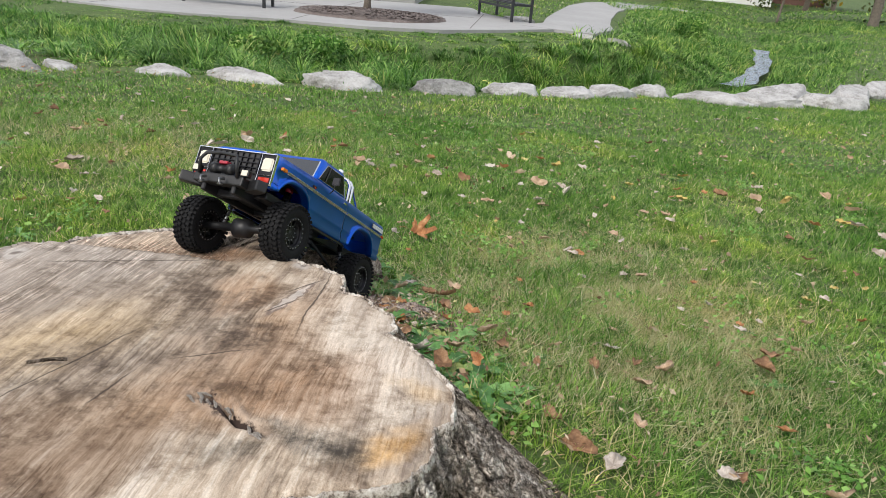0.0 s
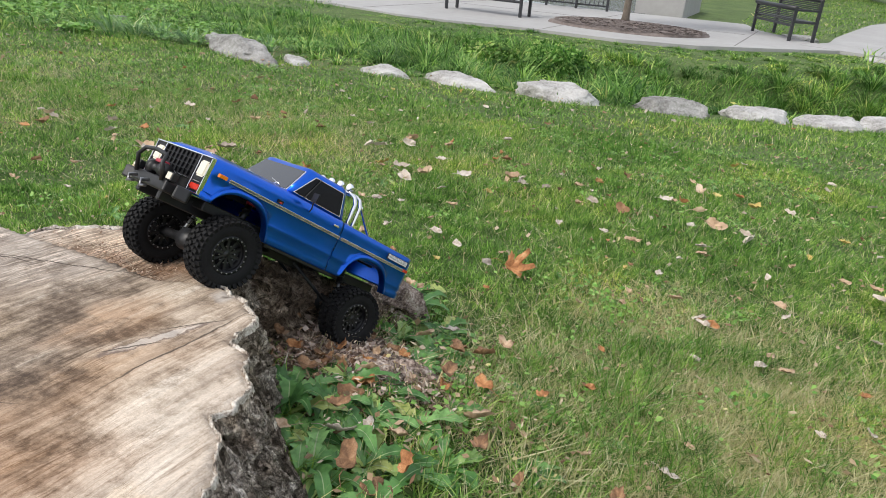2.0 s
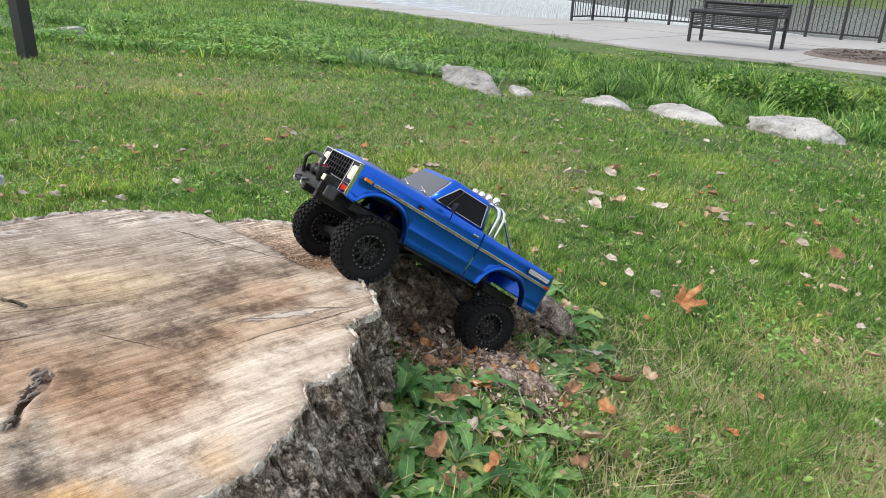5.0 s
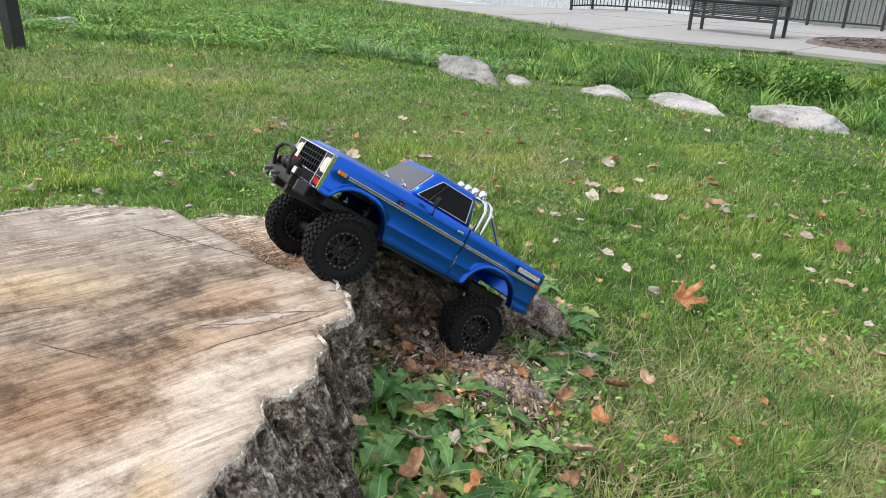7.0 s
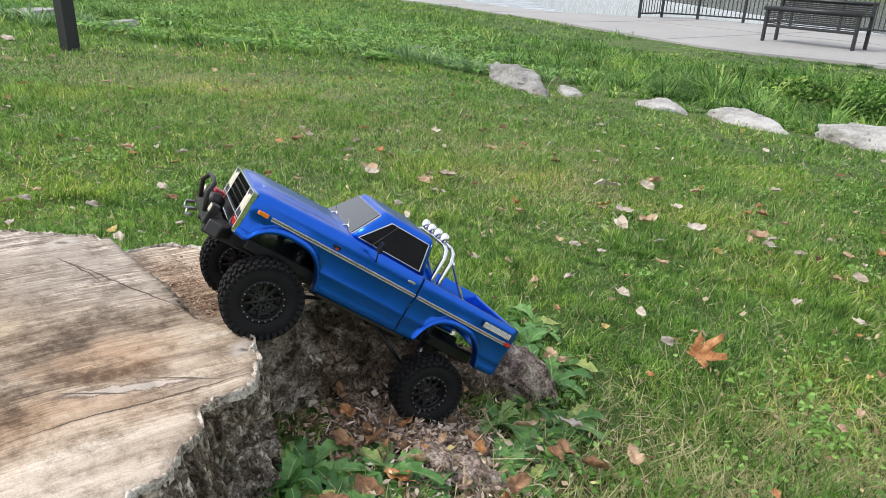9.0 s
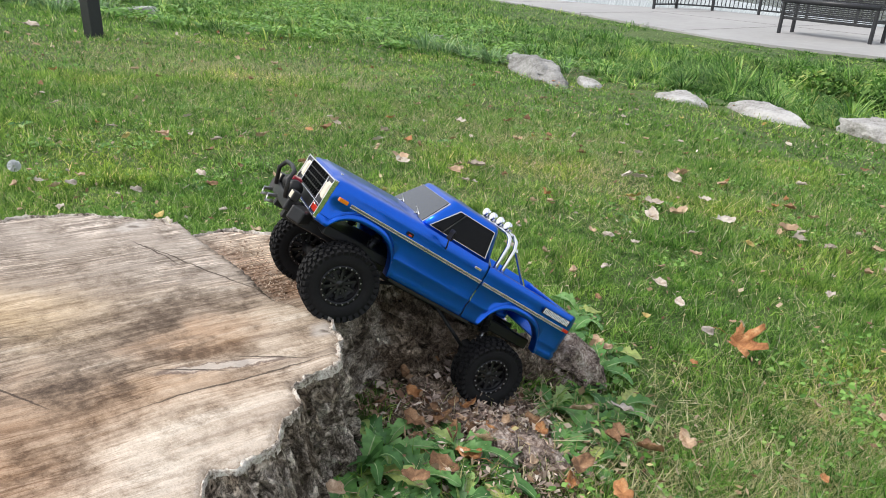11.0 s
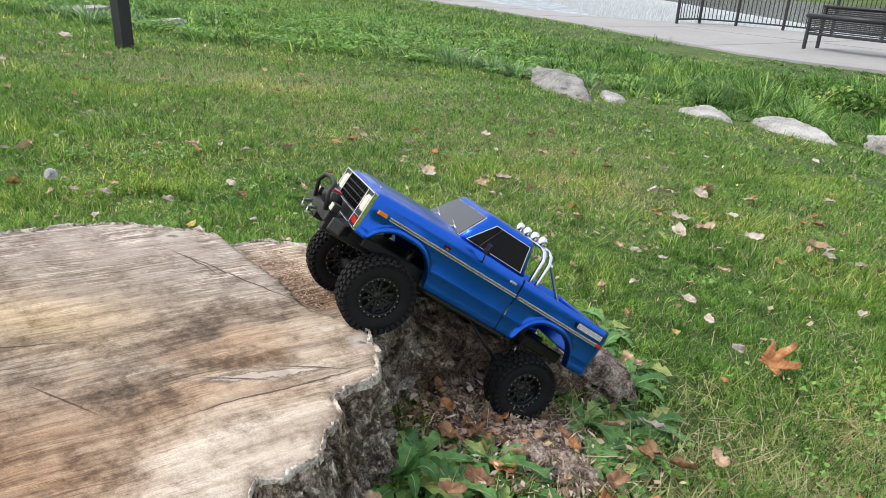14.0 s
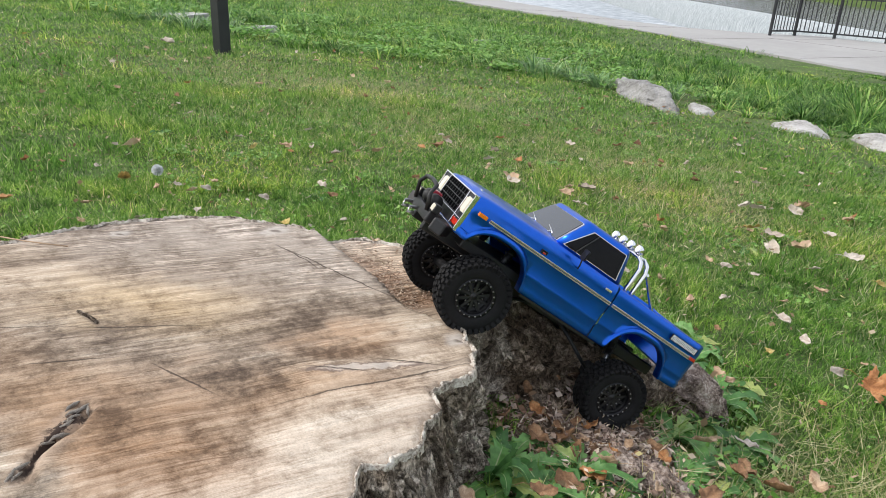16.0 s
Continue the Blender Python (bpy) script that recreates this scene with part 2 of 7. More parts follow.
CREEK_X = [-12, -5, -2, 1, 3.5, 5.5, 7, 8, 9.2, 10.5, 13, 30]
CREEK_Y = [12.5, 9.3, 9.5, 10.9, 12.7, 15.2, 18.5, 21.5, 25.5, 30, 38, 80]


def land(x, y):
    """Height of the ground."""
    x, y = np.asarray(x, dtype=float), np.asarray(y, dtype=float)
    lawn = -(N_UP.x * x + N_UP.y * (y - 1.5)) / N_UP.z
    lawn = np.where(lawn > 1.2, 1.2 + (lawn - 1.2) * 0.2, lawn)
    lawn = np.where(lawn < -0.8, -0.8 + (lawn + 0.8) * 0.12, lawn)
    rocks, pave, creek = np.interp(x, ROCKS_X, ROCKS_Y), np.interp(x, PAVE_X, PAVE_Y), np.interp(x, CREEK_X, CREEK_Y)
    u = np.clip((y - rocks) / np.maximum(pave - rocks, 0.5), 0, 1)
    at_rocks = -(N_UP.x * x + N_UP.y * (np.minimum(rocks, 40) - 1.5)) / N_UP.z
    at_rocks = np.where(at_rocks < -0.8, -0.8 + (at_rocks + 0.8) * 0.12, at_rocks)
    far = -0.56 + 2.2 * step(46, 58, y) * step(0, -6, x) - 0.5 * step(3, 10, x) - 0.75 * step(50, 80, y) * step(5, 15, x)
    z = np.where(y < rocks, lawn, at_rocks + (far - at_rocks) * step(0, 1, u))
    depth = 0.75 * step(-8, 1.5, x) - 0.30 * step(2.5, 5, x)
    width = 1.5 + 0.4 * step(3, 9, x)
    slope = np.abs(np.interp(x + 0.25, CREEK_X, CREEK_Y) - np.interp(x - 0.25, CREEK_X, CREEK_Y)) * 2
    z = z - depth * np.exp(-((y - creek) / (width * np.sqrt(1 + slope ** 2))) ** 2) * step(-0.15, 0.9, y - rocks)
    # the swell of soil and roots round the stump
    d = np.hypot(x - STUMP[0], y - STUMP[1]) - rim(np.arctan2(y - STUMP[1], x - STUMP[0]))
    z = z + 0.115 * (1 - step(0.05, 0.75, d)) + 0.02 * (1 - step(0.3, 1.6, d))
    z = z + 0.012 * fbm(x, y, 1.1, 3, 3) * step(0.1, 0.6, d) + 0.05 * fbm(x, y, 0.25, 2, 5) * step(6, 12, np.abs(y))
    return z


def under_water(x, y):
    """True where the mill pond and the pool below the dam lie."""
    return (y > np.interp(x, [-160, -60, -27, -16, -12.5, -11.5, -3.6, -3.5, 40], [66, 27, 21.2, 18.2, 18.9, 20.25, 20.35, 90, 90]))


uu = np.linspace(-1, 1, 271)
gx = 1.6 * np.sinh(5.75 * uu)
gy = 1.6 * np.sinh(5.75 * uu) + 2.2
GX, GY = np.meshgrid(gx, gy, indexing="ij")
GZ = land(GX, GY)
GZ = np.where(under_water(GX, GY) & (GY < 44 + np.maximum(0, -GX - 20) * 1.1) & (GX < -3.5), -3.0, GZ)
ground = sheet("ground", np.stack([GX, GY, GZ], -1).reshape(-1, 3), grid_faces(len(gx), len(gy)), M["soil"], smooth=True)
tagged(ground, "mown park lawn sloping to a grassy creek bank", "lawn", kind="structure")


# ---- grass ----
def blades(rng, px, py, height, width, lean, segs=2, wind=(0.0, 0.0)):
    """Tapered, bent blades at the given places: vertices and triangles."""
    n = len(px)
    pz = land(px, py) - 0.004
    a = rng.uniform(0, 2 * np.pi, n)
    tip = rng.normal(0, 1, (n, 2)) * lean[:, None] * height[:, None] + np.array(wind) * height[:, None]
    side = np.stack([np.cos(a), np.sin(a)], -1) * (width[:, None] / 2)
    base = np.stack([px, py, pz], -1)
    verts = []
    for k in range(segs):
        f = k / segs
        c = base + np.concatenate([tip * f ** 1.8, (height * f * (1 - 0.25 * f * np.hypot(tip[:, 0], tip[:, 1]) / height))[:, None]], 1)
        w = side * (1 - 0.55 * f)
        z0 = np.zeros((n, 1))
        verts += [c - np.concatenate([w, z0], 1), c + np.concatenate([w, z0], 1)]
    drop = np.clip(np.hypot(tip[:, 0], tip[:, 1]) / height, 0, 1.2)
    verts.append(base + np.concatenate([tip, (height * (1 - 0.3 * drop))[:, None]], 1))
    m = 2 * segs + 1
    v = np.stack(verts, 1).reshape(-1, 3)
    o = (np.arange(n) * m)[:, None]
    tris = []
    for k in range(segs - 1):
        b = 2 * k
        tris += [o + np.array([b, b + 1, b + 3]), o + np.array([b, b + 3, b + 2])]
    b = 2 * (segs - 1)
    tris.append(o + np.array([b, b + 1, b + 2]))
    return v, np.concatenate(tris, 0)


def scatter(rng, n, x0, x1, y0, y1):
    return rng.uniform(x0, x1, n), rng.uniform(y0, y1, n)


def stump_gap(x, y):
    return np.hypot(x - STUMP[0], y - STUMP[1]) - rim(np.arctan2(y - STUMP[1], x - STUMP[0]))


def bare(x, y):
    """How bare the soil is: wood chips and trodden earth beside the stump."""
    return np.exp(-(((x - 0.02) / 0.17) ** 2 + ((y - 1.56) / 0.2) ** 2))


def weedy(x, y):
    """Where broad-leaved weeds crowd out the grass."""
    return np.exp(-(((x - 0.16) / 0.15) ** 2 + ((y - 1.29) / 0.15) ** 2)) + 0.7 * np.exp(-(((x - 0.07) / 0.13) ** 2 + ((y - 1.74) / 0.13) ** 2))


def lawn_grass(name, seed, n, area, hgt, wid, segs, keep):
    rng = np.random.default_rng(seed)
    x, y = scatter(rng, n, *area)
    ok = keep(x, y, rng) & (stump_gap(x, y) > 0.03) & (rng.uniform(0, 1, len(x)) > 1.1 * bare(x, y) + 0.8 * weedy(x, y))
    x, y = x[ok], y[ok]
    lush = 0.75 + 0.45 * step(-0.3, 0.5, fbm(x, y, 1.6, 3, 11))
    clump = step(-0.45, 0.45, fbm(x, y, 8.0, 2, 27))
    h = hgt * lush * (0.55 + 0.75 * clump) * rng.uniform(0.55, 1.25, len(x))
    w = wid * rng.uniform(0.6, 1.3, len(x))
    v, f = blades(rng, x, y, h, w, np.full(len(x), 0.58), segs, (0.10, -0.05))
    ob = sheet(name, v, f, M["grass"])
    return tagged(ob, "short mown green lawn grass, patchy and slightly dry", "grass", kind="stuff")


def on_lawn(x, y, rng):
    return (y < np.interp(x, ROCKS_X, ROCKS_Y) - 0.1 + 0.2 * rng.uniform(-1, 1, len(x)) + step(-4.2, -6, x) * (0.9 + 1.3 * fbm(x, y, 0.6, 3, 15)))


def ring(lo, hi):
    def keep(x, y, rng):
        d = np.hypot(x - 0.5, y - 0.6)
        return on_lawn(x, y, rng) & (d > lo) & (d < hi)
    return keep


lawn_grass("lawn_grass", 1, 300000, (-2.2, 2.5, 0.35, 3.3), 0.050, 0.0032, 2, ring(0.0, 2.6))
lawn_grass("lawn_grass", 8, 90000, (-6, 8, -6, 0.35), 0.045, 0.009, 1, lambda x, y, r: r.uniform(0, 1, len(x)) < step(-5.5, 0.35, y) * step(7.5, 2.0, np.hypot(x - 0.5, y - 0.6)))
lawn_grass("lawn_grass", 2, 520000, (-4.6, 4.6, 0.35, 5.6), 0.047, 0.006, 1, ring(2.4, 4.9))
lawn_grass("lawn_grass", 3, 480000, (-13, 7, 0.35, 13), 0.050, 0.011, 1, ring(4.6, 13))
lawn_grass("lawn_grass", 7, 110000, (-32, -5, -3, 18), 0.09, 0.022, 1, ring(11, 36))


def dry_patch(seed, n, cx, cy, rx, ry):
    rng = np.random.default_rng(seed)
    x, y = rng.normal(cx, rx, n), rng.normal(cy, ry, n)
    ok = (stump_gap(x, y) > 0.05) & on_lawn(x, y, rng) & (y > 0.3)
    x, y = x[ok], y[ok]
    v, f = blades(rng, x, y, 0.05 * rng.uniform(0.5, 1.3, len(x)), 0.0032 * rng.uniform(0.6, 1.3, len(x)), np.full(len(x), 0.9), 1)
    return tagged(sheet("dry_grass", v, f, M["straw"]), "dry straw-coloured blades among the lawn", "dry grass", kind="stuff")


dry_patch(31, 36000, 0.68, 1.9, 0.27, 0.36)
dry_patch(32, 6000, 1.3, 3.0, 0.7, 0.8)
dry_patch(33, 16000, -1.6, 3.6, 0.9, 0.6)
dry_patch(34, 20000, -3.9, 2.9, 1.0, 0.8)


def tall_grass(name, seed, n, area, hgt, wid, keep, lean=0.85):
    rng = np.random.default_rng(seed)
    x, y = scatter(rng, n, *area)
    ok = keep(x, y, rng)
    x, y = x[ok], y[ok]
    clump = step(-0.35, 0.45, fbm(x, y, 0.8, 3, 21))
    h = hgt(x, y) * (0.35 + 0.85 * clump) * (0.7 + 0.5 * step(-0.3, 0.4, fbm(x, y, 2.6, 2, 33))) * rng.uniform(0.5, 1.3, len(x))
    w = wid * rng.uniform(0.6, 1.4, len(x))
    v, f = blades(rng, x, y, h, w, np.full(len(x), lean), 2, (0.35, -0.12))
    ob = sheet(name, v, f, M["tall"])
    return tagged(ob, "tall uncut green grass along the creek bank", "tall grass", kind="stuff")


def bank(x, y, rng):
    r, p, c = np.interp(x, ROCKS_X, ROCKS_Y), np.interp(x, PAVE_X, PAVE_Y), np.interp(x, CREEK_X, CREEK_Y)
    return (y > r + 0.12 + step(-4.2, -6, x) * (0.8 + 1.4 * fbm(x, y, 0.6, 3, 15)) * rng.uniform(0.2, 1, len(x))) & (y < p + 0.05) & ((np.hypot((x - np.interp(y, CREEK_Y[2:], CREEK_X[2:])), 0) > 0.75) | (x < 3.0))


def bank_height(x, y):
    r, p = np.interp(x, ROCKS_X, ROCKS_Y), np.interp(x, PAVE_X, PAVE_Y)
    u = (y - r) / np.maximum(p - r, 0.5)
    return (0.09 + 0.38 * step(-0.05, 0.28, u) * (1 - step(0.5, 0.8, u))) * (0.3 + 0.7 * step(-8, -3, x)) * (1 - 0.6 * step(2.5, 5, x))


tall_grass("tall_grass", 4, 70000, (-9, 6.5, 5.5, 18), lambda x, y: bank_height(x, y) * 0.5, 0.014, bank)


def tussocks(name, seed, n, per, area, keep, height, width, material, label):
    """Clumps of long blades that arch outwards from one root."""
    rng = np.random.default_rng(seed)
    cx, cy = scatter(rng, n, *area)
    ok = keep(cx, cy, rng)
    cx, cy = cx[ok], cy[ok]
    tall = height(cx, cy) * rng.uniform(0.55, 1.3, len(cx))
    k = np.repeat(np.arange(len(cx)), per)
    m = len(k)
    a, off = rng.uniform(0, 2 * np.pi, m), rng.uniform(0, 0.07, m)
    ln = tall[k] * rng.uniform(0.6, 1.25, m)
    reach = ln * rng.uniform(0.35, 1.15, m)
    a = a + 0.8 * np.sin(a - 0.6)
    way = np.stack([np.cos(a), np.sin(a)], -1)
    side = np.stack([-np.sin(a), np.cos(a)], -1) * (width * rng.uniform(0.6, 1.3, m) / 2)[:, None]
    base = np.stack([cx[k] + way[:, 0] * off, cy[k] + way[:, 1] * off, land(cx, cy)[k] - 0.015], -1)
    zero = np.zeros((m, 1))
    pts = []
    for f in (0.0, 0.42, 0.78, 1.0):
        c = base + np.concatenate([way * (reach * f ** 1.35)[:, None], (ln * (f - 0.70 * (reach / ln) * f ** 2.1))[:, None]], 1)
        if f < 1:
            w = np.concatenate([side * (1 - 0.55 * f), zero], 1)
            pts += [c - w, c + w]
        else:
            pts.append(c)
    o = (np.arange(m) * 7)[:, None]
    tris = np.concatenate([o + np.array(t) for t in ((0, 1, 3), (0, 3, 2), (2, 3, 5), (2, 5, 4), (4, 5, 6))], 0)
    return tagged(sheet(name, np.stack(pts, 1).reshape(-1, 3), tris, material), label, "tall grass", kind="stuff")


def rough_edge(x):
    """Where the mown lawn gives way to rough growth west of the boulders."""
    return np.interp(x, [-30, -9, -7, -6.2, -5.4, -4.6, -4.0, -3.6], [-2, 1.6, 3.2, 4.0, 5.1, 5.9, 6.6, 40])


def rough(x, y, rng):
    return (y > rough_edge(x) + 0.35 * fbm(x, y, 1.3, 3, 45)) & (y < np.interp(x, ROCKS_X, ROCKS_Y) + 1.2) & (y < np.interp(x, PAVE_X, PAVE_Y) - 0.3)


tussocks("tall_grass", 51, 2700, 46, (-8.5, 6.5, 5.8, 17), bank, lambda x, y: bank_height(x, y) * (0.75 + 0.45 * step(-0.2, 0.4, fbm(x, y, 1.1, 2, 71))), 0.016, M["tall"], "arching clumps of tall green grass on the creek bank")
tussocks("rough_grass", 52, 1500, 26, (-16, -3.6, 1.5, 12), rough, lambda x, y: 0.16 + 0.10 * step(-0.2, 0.5, fbm(x, y, 0.9, 2, 46)), 0.013, M["tall"], "clumps of rough uncut grass at the lawn's edge")
tussocks("sedge", 53, 260, 44, (-11, -3.8, 2.5, 8.5), lambda x, y, r: rough(x, y, r) & (y < rough_edge(x) + 1.6) & (fbm(x, y, 0.8, 2, 61) > -0.1), lambda x, y: 0.27 + 0 * x, 0.015, M["sedge"], "pale blue-green sedge clumps at the lawn's edge")
tall_grass("tall_grass", 5, 40000, (-30, -8, 7, 19), lambda x, y: 0.13 + 0 * x, 0.018, bank)
tall_grass("tall_grass", 6, 26000, (2, 26, 9, 42), lambda x, y: 0.3 + 0 * x, 0.03, lambda x, y, r: (y > np.interp(x, ROCKS_X, ROCKS_Y) + 0.1) & ((y < np.interp(x, PAVE_X, PAVE_Y)) | (x > 5)) & (np.abs(x - np.interp(y, CREEK_Y[2:], CREEK_X[2:])) > 0.3) & (np.hypot(x, y) < 40))
tall_grass("tall_grass", 9, 45000, (3.5, 14, 9, 26), lambda x, y: 0.2 + 0 * x, 0.02, lambda x, y, r: (y > np.interp(x, ROCKS_X, ROCKS_Y) - 0.8 * (x > 5)) & (y < np.interp(x, PAVE_X, PAVE_Y)) & (np.abs(x - np.interp(y, CREEK_Y[2:], CREEK_X[2:])) > 0.3))
lawn_grass("lawn_grass", 12, 70000, (-1, 34, 17, 60), 0.09, 0.04, 1, lambda x, y, r: (y > np.interp(x, PAVE_X, PAVE_Y)) & (x > np.interp(y, [17, 21, 31, 60], [3.2, 3.7, 5.9, 14])) | ((y > np.interp(x, [-1, 0, 1.9], [21.3, 19.8, 17.2])) & (x < np.interp(y, [17, 21, 31, 60], [0.5, 1.7, 3.6, 10])) & (x > -0.6)))
lawn_grass("lawn_grass", 14, 50000, (6.5, 22, 3, 34), 0.08, 0.032, 1, on_lawn)


def meadow(x, y, rng):
    """Rough grass on the far side of the creek."""
    return (y > np.interp(x, ROCKS_X, ROCKS_Y)) & (x > np.interp(y, [15, 17, 21, 31, 60], [2.4, 3.3, 3.8, 6.0, 14.2])) & (np.abs(x - np.interp(y, CREEK_Y[2:], CREEK_X[2:])) > np.where(y < 22, 0.3, -1))


tall_grass("meadow_grass", 15, 45000, (2.5, 24, 14, 44), lambda x, y: 0.17 + 0 * x, 0.03, meadow)
tall_grass("meadow_grass", 16, 14000, (6, 60, 38, 88), lambda x, y: 0.2 + 0 * x, 0.08, lambda x, y, r: x > np.interp(y, [31, 60, 90], [6.0, 14.2, 22]))
tall_grass("tall_grass", 17, 20000, (3.5, 9.5, 11.5, 23), lambda x, y: 0.26 + 0 * x, 0.016, lambda x, y, r: (np.abs(np.abs(x - np.interp(y, CREEK_Y[2:], CREEK_X[2:])) - 0.42) < 0.16 * r.uniform(0.2, 1.6, len(x))) | ((np.abs(x - np.interp(y, CREEK_Y[2:], CREEK_X[2:])) < 0.6) & (y > 20.3)))


def low_leaves(seed, clumps, area, keep, spread, size, rise, label):
    """Low rounds of small broad leaves."""
    rng = np.random.default_rng(seed)
    cx, cy = scatter(rng, clumps, *area)
    rad = rng.uniform(spread * 0.25, spread, clumps)
    k = np.repeat(np.arange(clumps), 70)
    x, y = cx[k] + rng.normal(0, 1, len(k)) * rad[k], cy[k] + rng.normal(0, 1, len(k)) * rad[k]
    ok = (stump_gap(x, y) > 0.04) & (bare(x, y) < 0.3) & keep(x, y, rng)
    x, y = x[ok], y[ok]
    n = len(x)
    s, a = rng.uniform(size * 0.42, size, n), rng.uniform(0, 6.28, n)
    u = np.stack([np.cos(a) * s, np.sin(a) * s, rng.normal(0, 0.3, n) * s], -1)
    w = np.stack([-np.sin(a) * s, np.cos(a) * s, rng.normal(0, 0.3, n) * s], -1) * 0.7
    c = np.stack([x, y, land(x, y) + rng.uniform(0.4, 1.0, n) * rise], -1)
    v = np.stack([c - u, c - w + u * 0.3, c + u, c + w + u * 0.3], 1).reshape(-1, 3)
    return tagged(sheet("clover", v, np.arange(len(v)).reshape(-1, 4), M["weed"]), label, "clover", kind="stuff")


low_leaves(18, 260, (-5, 3.0, 0.9, 6.0), on_lawn, 0.10, 0.010, 0.038, "patches of small-leaved clover in the lawn")
low_leaves(19, 240, (-12, -3.8, 2.0, 10), lambda x, y, r: rough(x, y, r) & (y > rough_edge(x) + 0.3), 0.22, 0.034, 0.11, "low broad-leaved ground cover beyond the lawn")


# ---- stump ----
def cut_drop(X, Y):
    """How far the far corner was cut lower: a sharp step that dies out towards the notch."""
    edge = 1.276 + 0.006 * np.sin(X * 14) + 0.05 * step(-0.22, -0.10, X) + 0.01 * fbm(X, Y * 0, 9, 3, 14)
    return (0.032 - 0.022 * step(-0.30, -0.13, X)) * step(0.0, 0.010, Y - edge) * step(0.05, -0.08, X)


def stump():
    root = tagged(new("tree_stump"), "wide weathered tree stump with pale saw-cut top and grey bark", "tree stump")
    root.matrix_world = LAWN
    nt, nr = 900, 46
    th = np.linspace(-np.pi, np.pi, nt, endpoint=False)
    R = rim(th) + 0.009 * fbm(th * 6, th * 0, 3.0, 4, 2) + 0.003 * np.sin(th * 37 + 3 * np.sin(th * 5)) + 0.002 * fbm(th * 50, th * 0, 1.0, 2, 6)
    f = np.linspace(0, 1, nr) ** 0.8
    F, T = np.meshgrid(f, th, indexing="ij")
    RR = F * R[None, :]
    X, Y = STUMP[0] + RR * np.cos(T), STUMP[1] + RR * np.sin(T)
    # the far corner was cut a little lower; the rest dishes slightly
    Z = TOP - cut_drop(X, Y) + 0.004 * fbm(X, Y, 4, 3, 4)
    Z += 0.0016 * fbm(X * 0.92 - Y * 0.39, (X * 0.39 + Y * 0.92) * 0.06, 70, 2, 8)
    Z -= 0.007 * step(0.965, 1.0, F)
    fan = step(1.02, 1.16, Y) * step(-0.12, -0.3, X) * step(1.29, 1.26, Y)
    Z += fan * (0.0016 * fbm(np.arctan2(Y - 1.0, X + 0.1) * 9, np.hypot(X + 0.1, Y - 1.0) * 1.2, 2.6, 3, 18) + 0.002)
    # the open split in the heart of the wood
    cx, cy = X + 0.035, Y - 0.758
    along, across = cx * 0.82 - cy * 0.57, cx * 0.57 + cy * 0.82
    jag = 0.006 * np.sin(along * 55) + 0.010 * fbm(X, Y, 38, 3, 91)
    gap = np.exp(-((across + jag) / 0.0065) ** 2) * step(0.078, 0.06, np.abs(along))
    Z -= 0.010 * gap - 0.003 * np.exp(-((across + jag - 0.014) / 0.008) ** 2) * step(0.078, 0.06, np.abs(along)) * (1 + fbm(X, Y, 90, 2, 95))
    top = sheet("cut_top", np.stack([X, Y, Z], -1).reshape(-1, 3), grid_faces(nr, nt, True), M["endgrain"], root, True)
    tagged(top, "pale cracked saw-cut wood with brown stains")
    # bark wall: fissured, flaring towards the roots
    nk = 72
    k = np.linspace(0, 1, nk)
    K, T = np.meshgrid(k, th, indexing="ij")
    deg = np.degrees(T)

    def swell(centre, wide):
        d = (deg - centre + 180) % 360 - 180
        return np.exp(-(d / wide) ** 2)
    flare = 0.085 * K ** 1.1 + 0.05 * K * swell(18, 26) + 0.10 * K ** 1.6 * swell(84, 13) + 0.07 * K ** 2 * swell(-8, 16) + 0.05 * K ** 2 * swell(-60, 20) + 0.06 * K ** 2 * swell(150, 20) + 0.30 * K * swell(-6, 17) - 0.020 * np.sin(np.pi * np.minimum(K * 1.4, 1)) * swell(62, 10) + 0.10 * K ** 0.8 * swell(84, 9) + 0.05 * K * swell(110, 18)
    along = fbm(T * 22 + 0.5 * K, K * 0.5, 3.0, 3, 77)
    ridge = fbm(T * 9 + 0.4 * fbm(T * 6, K * 3, 2, 2, 40), K * 1.1, 3.2, 4, 31)
    plate = np.abs(fbm(T * 11 + 0.3 * K, K * 2.6, 4.2, 3, 37))
    rel = 0.010 * ridge + 0.006 * along + 0.019 * np.minimum(plate, 0.20) / 0.20 - 0.013 + 0.003 * fbm(T * 40, K * 14, 3, 2, 51)
    RR = R[None, :] + (flare + rel * step(0, 0.08, K))
    X, Y = STUMP[0] + RR * np.cos(T), STUMP[1] + RR * np.sin(T)
    RX, RY = STUMP[0] + R[None, :] * np.cos(T), STUMP[1] + R[None, :] * np.sin(T)
    Zt = TOP - 0.007 - cut_drop(RX, RY)
    Z = Zt + (-0.06 - Zt) * K
    bark = sheet("bark", np.stack([X, Y, Z], -1).reshape(-1, 3), grid_faces(nk, nt, True)[:, ::-1], M["bark"], root, True)
    tagged(bark, "deeply fissured grey-brown bark")
    # pale, crumbling edge where bark meets wood
    q = np.linspace(0, 1, 7)
    Q, T2 = np.meshgrid(q, th, indexing="ij")
    wide = 0.0055 + 0.005 * fbm(th * 14, th * 0, 2.0, 3, 61) + 0.003 * fbm(th * 60, th * 0, 2.0, 2, 63)
    rr = R[None, :] + 0.002 - wide[None, :] * (1 - Q) * 1.3 + 0.002 * fbm(T2 * 60, Q * 2, 2, 2, 65)
    X, Y = STUMP[0] + rr * np.cos(T2), STUMP[1] + rr * np.sin(T2)
    Zb = TOP - cut_drop(X, Y)
